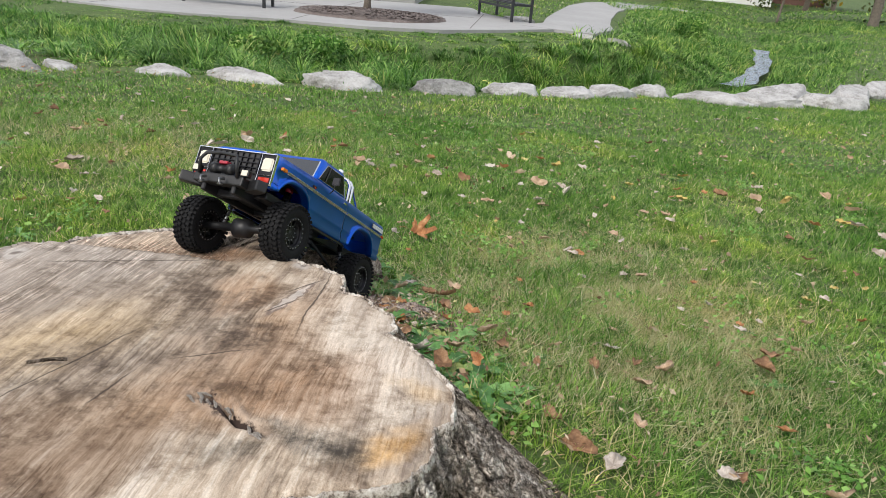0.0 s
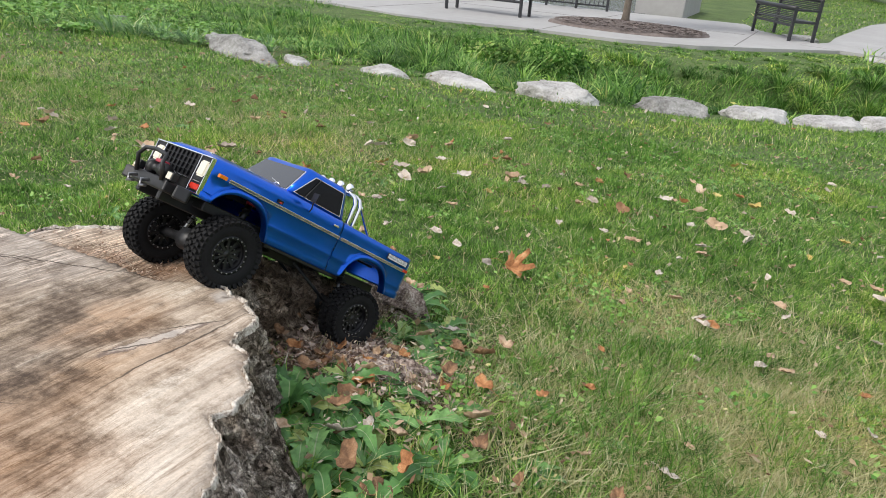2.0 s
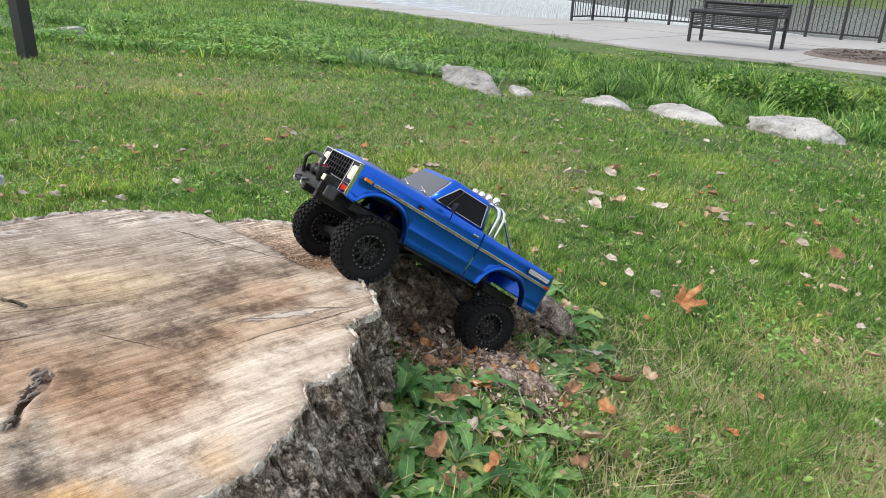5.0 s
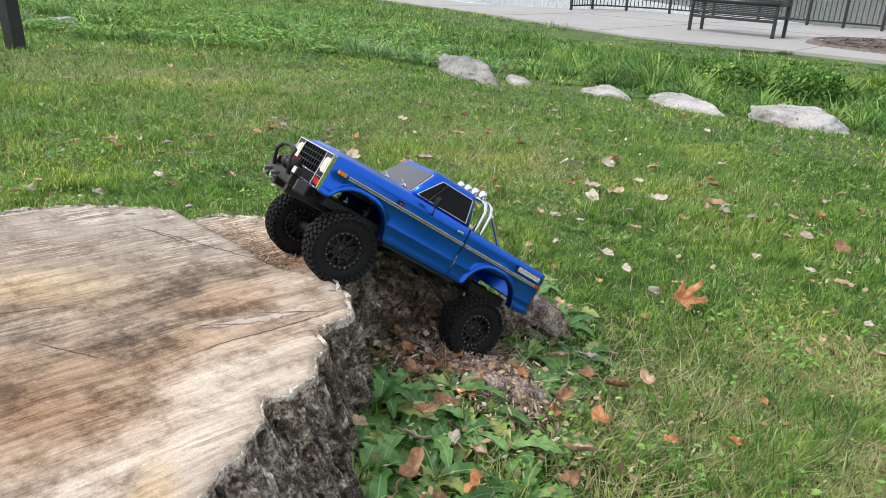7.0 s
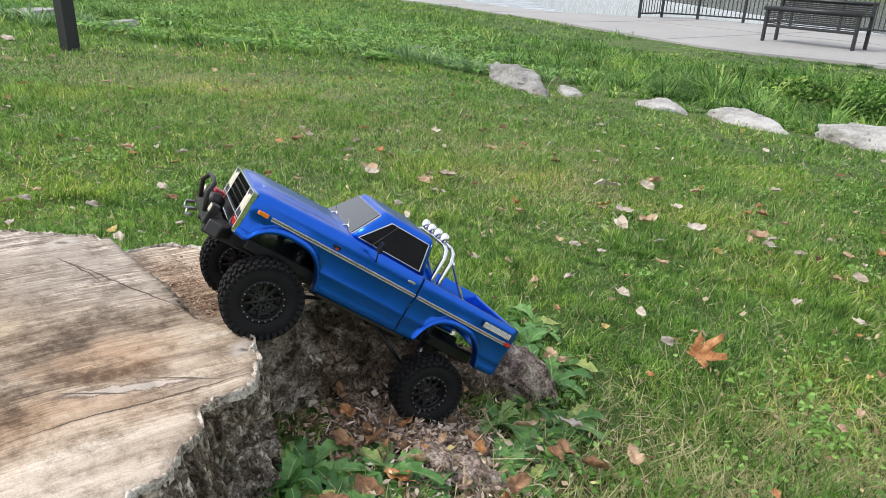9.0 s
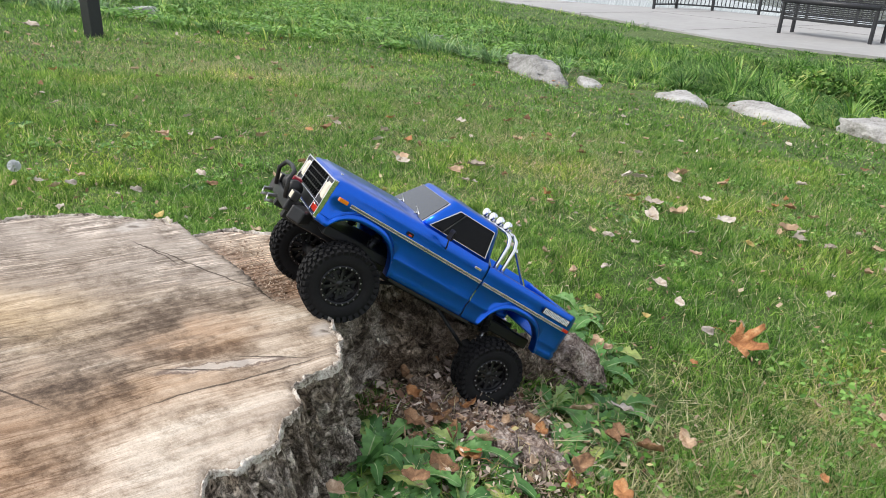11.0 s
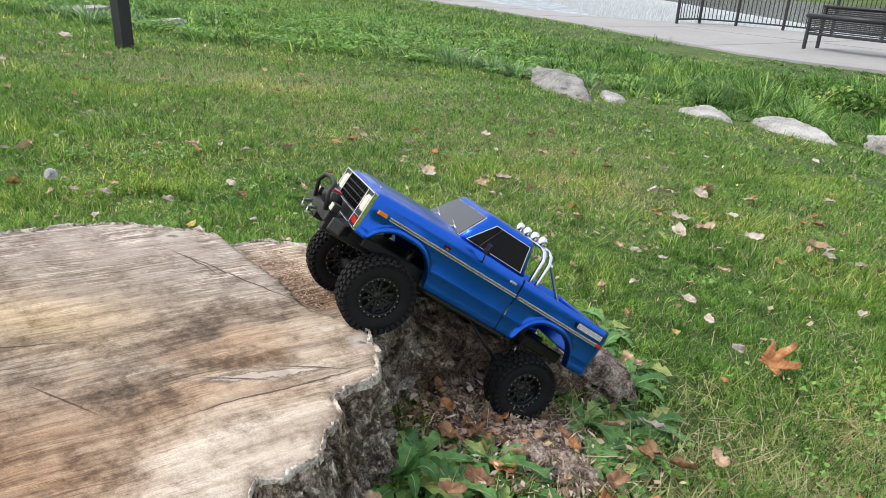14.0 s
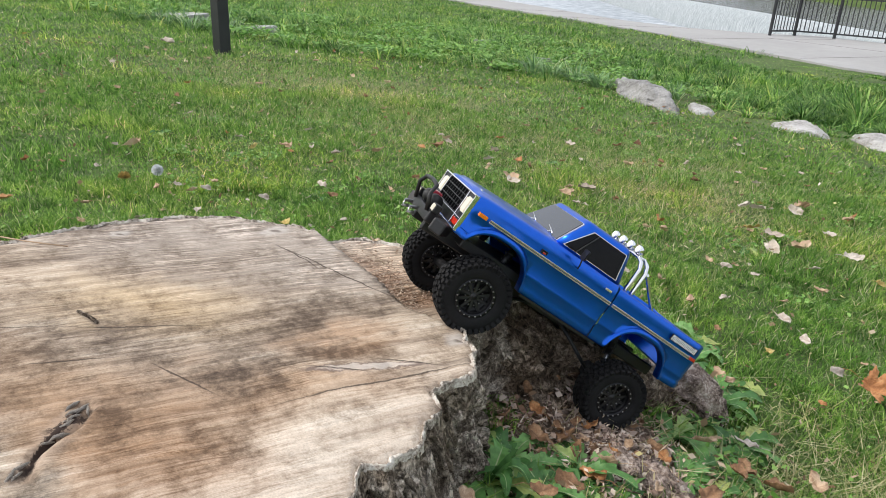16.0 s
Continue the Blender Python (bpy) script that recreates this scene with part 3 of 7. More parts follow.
    Z = Zb - 0.0075 + 0.0075 * np.sin(np.pi * np.clip(Q * 0.6 + 0.1, 0, 1)) + 0.005 * fbm(T2 * 55, Q * 3, 2, 4, 71) - 0.012 * step(0.7, 1.0, Q)
    edge_ob = sheet("crumbling_edge", np.stack([X, Y, Z], -1).reshape(-1, 3), grid_faces(7, nt, True), M["edge"], root, True)
    tagged(edge_ob, "pale crumbling rim between wood and bark")

    def limb(name, pts, radii, seed, lab, skin="bark", gnarl=1.0):
        pts = [Vector(p) for p in pts]
        n, s = 120, 72
        t = np.linspace(0, len(pts) - 1.001, n)
        vs = []
        for a in t:
            i = int(a)
            u = a - i
            p0, p1, p2, p3 = pts[max(i - 1, 0)], pts[i], pts[min(i + 1, len(pts) - 1)], pts[min(i + 2, len(pts) - 1)]
            c = 0.5 * (2 * p1 + (p2 - p0) * u + (2 * p0 - 5 * p1 + 4 * p2 - p3) * u * u + (3 * p1 - p0 - 3 * p2 + p3) * u ** 3)
            r = np.interp(a, range(len(radii)), radii)
            d = (p2 - p1 + Vector((1e-6, 0, 0))).normalized()
            e = d.cross(Vector((0, 0, 1))).normalized()
            g = e.cross(d)
            for j in range(s):
                q = 2 * math.pi * j / s
                q2 = q + 0.35 * a + 0.3 * noise.noise(Vector((a * 1.1, seed, 0)))
                w = noise.fractal(Vector((math.cos(q2) * 1.4 + seed, math.sin(q2) * 1.4, a * 0.9)), 0.9, 2.1, 3) * 0.26
                w += 0.34 * (abs(noise.noise(Vector((math.cos(q2) * 3.6 + seed, math.sin(q2) * 3.6, a * 0.6)))) - 0.2)
                w += 0.14 * noise.noise(Vector((math.cos(q2) * 10, math.sin(q2) * 10, a * 1.9))) + 0.07 * noise.noise(Vector((math.cos(q) * 24, math.sin(q) * 24, a * 8)))
                w *= gnarl
                v = c + (e * math.cos(q) + g * math.sin(q)) * r * (1 + w)
                vs.append(v)
        ob = sheet(name, vs, grid_faces(n, s, True), M[skin], root, True)
        return tagged(ob, lab)
    limb("root", [(-0.30, 1.36, 0.14), (-0.25, 1.47, 0.165), (-0.205, 1.565, 0.14), (-0.16, 1.665, 0.105), (-0.115, 1.755, 0.085), (-0.075, 1.83, 0.06), (-0.04, 1.90, 0.0)], [0.11, 0.108, 0.094, 0.08, 0.064, 0.046, 0.02], 3, "gnarled grey root running out from the stump", "root_bark", 1.15)
    limb("root", [(-0.22, 1.44, 0.10), (-0.13, 1.50, 0.085), (-0.07, 1.60, 0.07), (-0.05, 1.68, 0.05)], [0.07, 0.06, 0.045, 0.02], 21, "low side root at the stump's foot", "root_bark", 1.15)
    limb("root", [(-0.06, 1.47, 0.07), (0.02, 1.515, 0.085), (0.085, 1.55, 0.087), (0.14, 1.58, 0.075), (0.19, 1.615, 0.045)], [0.025, 0.036, 0.042, 0.036, 0.018], 9, "low rotting root with pale worn wood in the soil", "rotten", 1.7)
    limb("root", [(-0.15, 1.79, 0.06), (-0.10, 1.845, 0.085), (-0.055, 1.89, 0.075), (-0.01, 1.94, 0.0)], [0.035, 0.058, 0.054, 0.02], 15, "splintered pale end of a root in the grass", "rotten", 1.7)
    return root


def endgrain():
    """Saw-cut wood: streaks left by the saw, brown heart stains, grey weathering, cracks."""
    m, n, l, b = mat("saw_cut_wood", 0.85, 0, 0.2)
    v = coords(n, l)
    warp = noise_tex(n, l, 7, 4, 0.6, v)
    centred = n.new("ShaderNodeVectorMath")
    centred.operation = "SUBTRACT"
    centred.inputs[1].default_value = (0.5, 0.5, 0.5)
    l.new(warp.outputs["Color"], centred.inputs[0])

    def shifted(amount):
        k = n.new("ShaderNodeVectorMath")
        k.operation = "SCALE"
        k.inputs["Scale"].default_value = amount
        l.new(centred.outputs[0], k.inputs[0])
        a = n.new("ShaderNodeVectorMath")
        a.operation = "ADD"
        l.new(v, a.inputs[0])
        l.new(k.outputs[0], a.inputs[1])
        return a.outputs[0]
    wavy, bent = shifted(0.16), shifted(0.02)

    def patch(x, y, rx, ry, turn, vec, soft=0.75):
        t = n.new("ShaderNodeMapping")
        t.vector_type = "TEXTURE"
        t.inputs["Location"].default_value = (x, y, TOP)
        t.inputs["Rotation"].default_value = (0, 0, radians(turn))
        t.inputs["Scale"].default_value = (rx, ry, 50)
        l.new(vec, t.inputs["Vector"])
        d = n.new("ShaderNodeVectorMath")
        d.operation = "LENGTH"
        l.new(t.outputs[0], d.inputs[0])
        r = n.new("ShaderNodeMapRange")
        r.interpolation_type = "SMOOTHSTEP"
        r.inputs[1].default_value, r.inputs[2].default_value = 1.0 - soft, 1.0 + soft * 0.6
        r.inputs[3].default_value, r.inputs[4].default_value = 1.0, 0.0
        l.new(d.outputs["Value"], r.inputs[0])
        return r.outputs[0]

    def times(a, c):
        k = n.new("ShaderNodeMath")
        k.operation = "MULTIPLY"
        for s, q in zip(k.inputs, (a, c)):
            if isinstance(q, float):
                s.default_value = q
            else:
                l.new(q, s)
        return k.outputs[0]

    def streaks(turn, scale, squash, detail=6):
        k = n.new("ShaderNodeMapping")
        k.inputs["Rotation"].default_value = (0, 0, radians(turn))
        k.inputs["Scale"].default_value = (1, squash, 1)
        l.new(bent, k.inputs["Vector"])
        return noise_tex(n, l, scale, detail, 0.75, k.outputs[0]).outputs[0]
    fine, broad, cross = streaks(19, 240, 0.04, 7), streaks(18, 30, 0.07, 9), streaks(72, 210, 0.035, 7)
    ribs = streaks(17, 85, 0.07, 9)
    crumble = noise_tex(n, l, 70, 4, 0.7, v)

    def jagged(amount):
        k = n.new("ShaderNodeVectorMath")
        k.operation = "SCALE"
        k.inputs["Scale"].default_value = amount
        o = n.new("ShaderNodeVectorMath")
        o.operation = "SUBTRACT"
        o.inputs[1].default_value = (0.5, 0.5, 0.5)
        l.new(crumble.outputs["Color"], o.inputs[0])
        l.new(o.outputs[0], k.inputs[0])
        a = n.new("ShaderNodeVectorMath")
        a.operation = "ADD"
        l.new(bent, a.inputs[0])
        l.new(k.outputs[0], a.inputs[1])
        return a.outputs[0]
    mottle = noise_tex(n, l, 14, 12, 0.78, v).outputs[0]
    both = n.new("ShaderNodeMath")
    both.operation = "MULTIPLY_ADD"
    both.inputs[1].default_value = 0.45
    l.new(ribs, both.inputs[0])
    l.new(times(mottle, 0.55), both.inputs[2])
    base = ramp(n, [(0.36, (0.18, 0.135, 0.10)), (0.44, (0.34, 0.275, 0.21)), (0.51, (0.45, 0.365, 0.28)), (0.57, (0.53, 0.45, 0.36)), (0.65, (0.62, 0.555, 0.475))])
    l.new(broad, base.inputs[0])
    col = base.outputs[0]
    # greyer, weathered towards the far side
    grey = patch(-0.62, 1.28, 0.7, 0.36, 60, wavy, 0.4)
    col = mix(n, l, times(grey, 0.85), col, (0.33, 0.29, 0.255))
    for x, y, rx, ry, turn, tint, k in (
            (0.155, 0.95, 0.10, 0.26, 12, (0.58, 0.51, 0.445), 0.6), (0.02, 1.17, 0.10, 0.14, 35, (0.52, 0.44, 0.365), 0.6),
            (-0.33, 0.89, 0.16, 0.10, 60, (0.58, 0.43, 0.24), 0.6),
            (0.10, 0.90, 0.16, 0.10, -60, (0.66, 0.60, 0.52), 0.6),
            (0.03, 0.83, 0.13, 0.08, 40, (0.35, 0.20, 0.105), 0.9),
            (-0.12, 0.74, 0.10, 0.07, 30, (0.38, 0.22, 0.11), 0.6),
            (-0.06, 0.90, 0.09, 0.14, -20, (0.38, 0.24, 0.145), 0.7),
            (-0.14, 1.12, 0.05, 0.09, -10, (0.47, 0.27, 0.14), 0.6),
            (-0.03, 1.06, 0.05, 0.10, -10, (0.42, 0.25, 0.13), 0.5),
            (0.176, 0.73, 0.045, 0.035, 30, (0.60, 0.34, 0.10), 0.75),
            (0.19, 0.86, 0.03, 0.03, 0, (0.58, 0.38, 0.16), 0.5),
            (-0.16, 0.96, 0.13, 0.19, -12, (0.13, 0.10, 0.08), 0.92),
            (-0.30, 0.80, 0.15, 0.09, 30, (0.15, 0.12, 0.10), 0.88),
            (0.004, 0.832, 0.13, 0.09, 40, (0.20, 0.135, 0.09), 0.85), (-0.178, 0.617, 0.12, 0.08, 30, (0.24, 0.165, 0.11), 0.85),
            (-0.22, 0.66, 0.20, 0.10, 20, (0.20, 0.135, 0.09), 0.88),
            (-0.47, 1.02, 0.13, 0.2, -20, (0.27, 0.225, 0.185), 0.7),
            (-0.60, 0.90, 0.10, 0.15, 0, (0.27, 0.23, 0.195), 0.65),
            (-0.22, 1.14, 0.10, 0.09, 0, (0.15, 0.115, 0.09), 0.7),
            (0.085, 0.725, 0.085, 0.032, -12, (0.075, 0.075, 0.07), 0.85),
            (0.0, 0.665, 0.05, 0.035, 0, (0.12, 0.115, 0.10), 0.7),
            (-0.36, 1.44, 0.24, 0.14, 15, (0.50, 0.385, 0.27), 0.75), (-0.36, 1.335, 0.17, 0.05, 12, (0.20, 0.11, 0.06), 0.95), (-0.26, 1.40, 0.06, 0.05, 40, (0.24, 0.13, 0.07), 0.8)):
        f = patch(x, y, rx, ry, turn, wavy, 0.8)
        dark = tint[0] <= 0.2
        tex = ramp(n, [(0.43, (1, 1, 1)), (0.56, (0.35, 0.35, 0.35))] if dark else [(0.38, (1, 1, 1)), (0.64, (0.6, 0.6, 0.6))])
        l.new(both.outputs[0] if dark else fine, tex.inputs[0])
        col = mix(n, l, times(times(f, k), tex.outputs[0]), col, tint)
    fr = ramp(n, [(0.37, (0.56, 0.51, 0.46)), (0.46, (0.91, 0.89, 0.87)), (0.54, (1.04, 1.04, 1.04)), (0.64, (1.2, 1.2, 1.2))])
    l.new(fine, fr.inputs[0])
    cr = ramp(n, [(0.41, (0.5, 0.47, 0.45)), (0.47, (0.84, 0.83, 0.82)), (0.52, (1.1, 1.1, 1.1)), (0.57, (2.0, 2.0, 2.02))])
    l.new(cross, cr.inputs[0])
    far = patch(-0.62, 1.28, 0.62, 0.36, 60, shifted(0.09), 0.3)
    worn = ramp(n, [(0.42, (0.25, 0.25, 0.25)), (0.58, (1, 1, 1))])
    l.new(noise_tex(n, l, 9, 5, 0.6, v).outputs[0], worn.inputs[0])
    col = mix(n, l, worn.outputs[0], col, mix(n, l, 1.0, col, mix(n, l, far, fr.outputs[0], cr.outputs[0]), "MULTIPLY"))
    sr = ramp(n, [(0.38, (0.34, 0.30, 0.27)), (0.46, (0.78, 0.755, 0.73)), (0.52, (1.05, 1.05, 1.05)), (0.62, (1.2, 1.2, 1.21))])
    l.new(mottle, sr.inputs[0])
    col = mix(n, l, 0.78, col, sr.outputs[0], "MULTIPLY")
    rr = ramp(n, [(0.38, (0.62, 0.55, 0.48)), (0.46, (0.92, 0.89, 0.86)), (0.53, (1.05, 1.05, 1.04)), (0.62, (1.16, 1.15, 1.13))])
    l.new(ribs, rr.inputs[0])
    col = mix(n, l, 0.5, col, rr.outputs[0], "MULTIPLY")
    grain = noise_tex(n, l, 420, 4, 0.8, v).outputs[0]
    gr = ramp(n, [(0.40, (0.45, 0.41, 0.38)), (0.5, (1, 1, 1)), (0.6, (1.45, 1.45, 1.45))])
    l.new(grain, gr.inputs[0])
    col = mix(n, l, 0.22, col, gr.outputs[0], "MULTIPLY")
    # cracks and the pale healed seam
    seam = patch(-0.055, 1.128, 0.074, 0.0095, 77, jagged(0.022), 0.5)
    col = mix(n, l, times(seam, 0.5), col, (0.55, 0.51, 0.475))
    lip = ramp(n, [(0.0, (0, 0, 0)), (0.25, (0.8, 0.8, 0.8)), (0.4, (0.8, 0.8, 0.8)), (0.75, (0, 0, 0))])
    l.new(seam, lip.inputs[0])
    col = mix(n, l, lip.outputs[0], col, (0.14, 0.10, 0.085))
    for x, y, half, turn in ((-0.062, 1.09, 0.045, 60), (-0.048, 1.19, 0.05, 58), (-0.014, 1.13, 0.15, 91), (-0.288, 0.81, 0.16, 73), (-0.37, 1.22, 0.16, 22), (-0.455, 1.18, 0.07, 15), (-0.11, 0.90, 0.06, 30), (-0.2, 0.78, 0.05, 80)):
        col = mix(n, l, times(patch(x, y, half, 0.0019, turn, jagged(0.006), 0.5), 0.85), col, (0.05, 0.036, 0.028))
    knotty = shifted(0.06)
    for x, y, r in ((-0.593, 1.188, 0.024), (-0.65, 0.912, 0.016), (-0.085, 1.295, 0.018)):
        col = mix(n, l, times(patch(x, y, r, r * 1.4, 20, knotty, 0.6), 0.6), col, (0.52, 0.48, 0.44))
        col = mix(n, l, times(patch(x + 0.004, y, r * 0.6, r * 0.3, 50, knotty, 0.6), 0.8), col, (0.11, 0.085, 0.07))
    rough = jagged(0.03)
    split = patch(-0.033, 0.752, 0.085, 0.018, -35, rough, 0.7)
    core = patch(-0.034, 0.750, 0.074, 0.0065, -35, rough, 0.35)
    core2 = patch(-0.060, 0.772, 0.034, 0.0045, -62, rough, 0.35)
    col = mix(n, l, times(split, 0.45), col, (0.52, 0.41, 0.32))
    col = mix(n, l, times(core, 0.97), col, (0.035, 0.022, 0.018))
    col = mix(n, l, times(core2, 0.9), col, (0.035, 0.022, 0.018))
    l.new(col, b.inputs["Base Color"])
    c1 = bump(n, l, b, fine, 0.4, 0.003)
    bump(n, l, b, mottle, 0.35, 0.006, c1)
    return m


def barkmat(name="grey_bark", tone=(1.0, 1.0, 1.0)):
    m, n, l, b = mat(name, 0.95, 0, 0.15)
    v = coords(n, l)
    big, mid, fine = noise_tex(n, l, 7, 5, 0.6, v), noise_tex(n, l, 38, 6, 0.7, v, 0.5), noise_tex(n, l, 170, 5, 0.7, v)
    r = ramp(n, [(0.37, (0.075, 0.06, 0.047)), (0.44, (0.23, 0.19, 0.155)), (0.53, (0.44, 0.385, 0.33)), (0.64, (0.70, 0.645, 0.58))])
    l.new(mid.outputs[0], r.inputs[0])
    t = ramp(n, [(0.38, (0.72, 0.65, 0.56)), (0.62, (1.2, 1.2, 1.2))])
    l.new(big.outputs[0], t.inputs[0])
    col = mix(n, l, 0.8, r.outputs[0], t.outputs[0], "MULTIPLY")
    fr = ramp(n, [(0.36, (0.50, 0.48, 0.46)), (0.5, (1.0, 1.0, 1.0)), (0.62, (1.4, 1.4, 1.4))])
    l.new(fine.outputs[0], fr.inputs[0])
    col = mix(n, l, 0.9, col, fr.outputs[0], "MULTIPLY")
    # plates parted by dark fissures, longer up and down than across
    stretch = n.new("ShaderNodeMapping")
    stretch.inputs["Scale"].default_value = (1, 1, 0.3)
    wob = mix(n, l, 0.11, v, mid.outputs["Color"], "ADD")
    l.new(wob, stretch.inputs["Vector"])
    cell = n.new("ShaderNodeTexVoronoi")
    cell.feature = "DISTANCE_TO_EDGE"
    cell.inputs["Scale"].default_value = 46
    l.new(stretch.outputs[0], cell.inputs["Vector"])
    fis = ramp(n, [(0.0, (0.22, 0.20, 0.18)), (0.06, (0.75, 0.73, 0.71)), (0.16, (1.2, 1.2, 1.2))])
    l.new(cell.outputs["Distance"], fis.inputs[0])
    col = mix(n, l, 0.85, col, fis.outputs[0], "MULTIPLY")
    col = mix(n, l, 1.0, col, tone, "MULTIPLY")
    l.new(col, b.inputs["Base Color"])
    hr = ramp(n, [(0.0, (0, 0, 0)), (0.28, (1, 1, 1))])
    l.new(cell.outputs["Distance"], hr.inputs[0])
    c0 = bump(n, l, b, hr.outputs[0], 0.9, 0.008)
    c1 = bump(n, l, b, mid.outputs[0], 0.9, 0.010, c0)
    bump(n, l, b, fine.outputs[0], 0.7, 0.003, c1)
    return m


M["endgrain"], M["bark"], M["root_bark"] = endgrain(), barkmat(), barkmat("brown_root_bark", (0.74, 0.68, 0.62))
M["edge"] = speckled("pale_rim", [(0.40, (0.10, 0.08, 0.065)), (0.46, (0.34, 0.285, 0.235)), (0.52, (0.60, 0.54, 0.47)), (0.62, (0.80, 0.76, 0.70))], 42, 0.9, bump_scale=180, bump_strength=0.9, dist=0.006, fine=6)
M["rotten"] = speckled("rotten_wood", [(0.40, (0.06, 0.042, 0.034)), (0.46, (0.20, 0.145, 0.118)), (0.53, (0.42, 0.335, 0.285)), (0.61, (0.70, 0.62, 0.55))], 26, 0.95, bump_scale=70, bump_strength=1.0, dist=0.012, fine=7)
tree_stump = stump()


# ---- rocks along the bank ----
def rock(seed, length, depth, height, rough=0.34):
    rng = random.Random(seed)
    bm = bmesh.new()
    bmesh.ops.create_icosphere(bm, subdivisions=5 if length > 0.5 else 4, radius=1)
    cuts = []
    for _ in range(16):
        d = Vector((rng.uniform(-1, 1), rng.uniform(-1, 1), rng.uniform(-0.3, 1))).normalized()
        cuts.append((d, rng.uniform(0.5, 0.82)))
    cuts.append((Vector((rng.uniform(-0.2, 0.2), rng.uniform(-0.25, 0.1), 1)).normalized(), 0.42))
    for v in bm.verts:
        p = v.co.copy()
        for d, k in cuts:
            over = p.dot(d) - k
            if over > 0:
                p -= d * over * 0.97
        q = p * 1.3 + Vector((seed * 3.1, 0, 0))
        p *= 1 + rough * 0.35 * noise.fractal(q, 0.9, 2.0, 6)
        p *= 1 + 0.10 * abs(noise.noise(p * 4)) + 0.05 * noise.noise(p * 11)
        v.co = Vector((p.x * length / 1.6, p.y * depth / 1.6, p.z * height * 1.1))
    return bm


def place_rock(seed, x, y, length, depth, height, turn, label, rough=0.34, sink=0.2):
    height, length = height * 0.62, length * 1.15
    z = float(land(x, y))
    ob = part("boulder", rock(seed, length, depth, height, rough), M["rock_dark" if "grey" in label and "pale" not in label else "rock"], None, "", True)
    ob.matrix_world = pose(x, y, z + height * (0.5 - sink) - height * 0.25, 0, 0, turn)
    tagged(ob, label, "boulder", "boulders along the creek bank")
    return ob


PALE = "pale grey limestone boulder at the edge of the lawn"
place_rock(77, -4.2, 6.15, 1.35, 0.42, 0.44, -30, "craggy grey limestone boulder sunk in grass", 0.75)
place_rock(2, -3.52, 6.22, 0.32, 0.25, 0.15, -15, "small pale limestone boulder in grass")
place_rock(3, -2.72, 6.55, 0.44, 0.3, 0.17, -8, PALE)
place_rock(4, -2.08, 6.75, 0.66, 0.36, 0.24, -8, PALE)
place_rock(5, -1.12, 6.95, 0.7, 0.45, 0.38, 4, "bright white limestone boulder with flat top")
place_rock(6, -0.22, 7.5, 0.66, 0.45, 0.36, 10, "grey lichen-stained limestone boulder")
place_rock(7, 0.5, 8.05, 0.62, 0.4, 0.3, 25, PALE)
place_rock(8, 1.2, 8.5, 0.65, 0.4, 0.28, 25, PALE)
place_rock(9, 1.8, 9.05, 0.62, 0.42, 0.36, 35, PALE)
place_rock(10, 2.42, 9.85, 0.5, 0.4, 0.36, 25, PALE)
place_rock(11, 3.2, 9.85, 0.95, 0.45, 0.34, 5, PALE)
place_rock(12, 3.95, 10.15, 1.05, 0.5, 0.42, 12, PALE)
place_rock(13, 4.65, 11.1, 1.3, 0.6, 0.55, 40, "large pale limestone boulder at the bend")
place_rock(16, 5.3, 10.85, 1.15, 0.55, 0.5, 18, "large pale limestone boulder at the bend")
place_rock(14, 5.9, 11.6, 1.5, 0.7, 0.7, 50, "large pale limestone boulder at the bend")
place_rock(15, 7.2, 13.2, 1.4, 0.6, 0.6, 55, "large pale limestone boulder at the bend")


# ---- the model truck ----
def paint(name, colour, rough=0.3, coat=0.6, metal=0.0):
    m, n, l, b = mat(name, rough, metal, 0.5)
    v = coords(n, l)
    dust = noise_tex(n, l, 18, 6, 0.7, v)
    r = ramp(n, [(0.35, colour), (0.8, tuple(min(1, c * 1.12 + 0.004) for c in colour))])
    l.new(dust.outputs[0], r.inputs[0])
    l.new(r.outputs[0], b.inputs["Base Color"])
    rr = n.new("ShaderNodeMapRange")
    rr.inputs[3].default_value, rr.inputs[4].default_value = rough * 0.85, rough * 1.25
    l.new(dust.outputs[0], rr.inputs[0])
    l.new(rr.outputs[0], b.inputs["Roughness"])
    b.inputs["Coat Weight"].default_value, b.inputs["Coat Roughness"].default_value = coat, 0.12
    return m


M["blue"] = paint("blue_satin_paint", (0.002, 0.10, 0.58), 0.30, 0.4, 0.9)
M["chrome"] = paint("chrome", (0.78, 0.78, 0.8), 0.12, 0.0, 1.0)
M["black"] = paint("black_plastic", (0.008, 0.008, 0.009), 0.45, 0.0)
M["smoke"] = paint("smoked_window", (0.006, 0.006, 0.007), 0.1, 0.0)
M["smoke"].node_tree.nodes["Principled BSDF"].inputs["Specular IOR Level"].default_value = 0.12
M["screen"] = paint("tinted_windscreen", (0.02, 0.021, 0.024), 0.12, 0.6)
M["rubber"] = speckled("tyre_rubber", [(0.3, (0.008, 0.008, 0.009)), (0.6, (0.015, 0.015, 0.0155)), (0.8, (0.034, 0.032, 0.03))], 25, 0.8, 0, 0.15, 300, 0.4, 0.001)
M["silver"] = paint("bright_trim", (0.60, 0.60, 0.61), 0.2, 0.0, 0.8)
M["inlay"] = paint("grey_inlay", (0.11, 0.11, 0.115), 0.35, 0.0, 0.4)
M["steel"] = paint("dull_steel", (0.35, 0.35, 0.36), 0.35, 0.0, 1.0)
M["gun"] = paint("dark_bead_ring", (0.022, 0.022, 0.025), 0.35, 0.0, 0.8)
M["red"] = paint("red_anodised", (0.35, 0.02, 0.04), 0.35, 0.2)
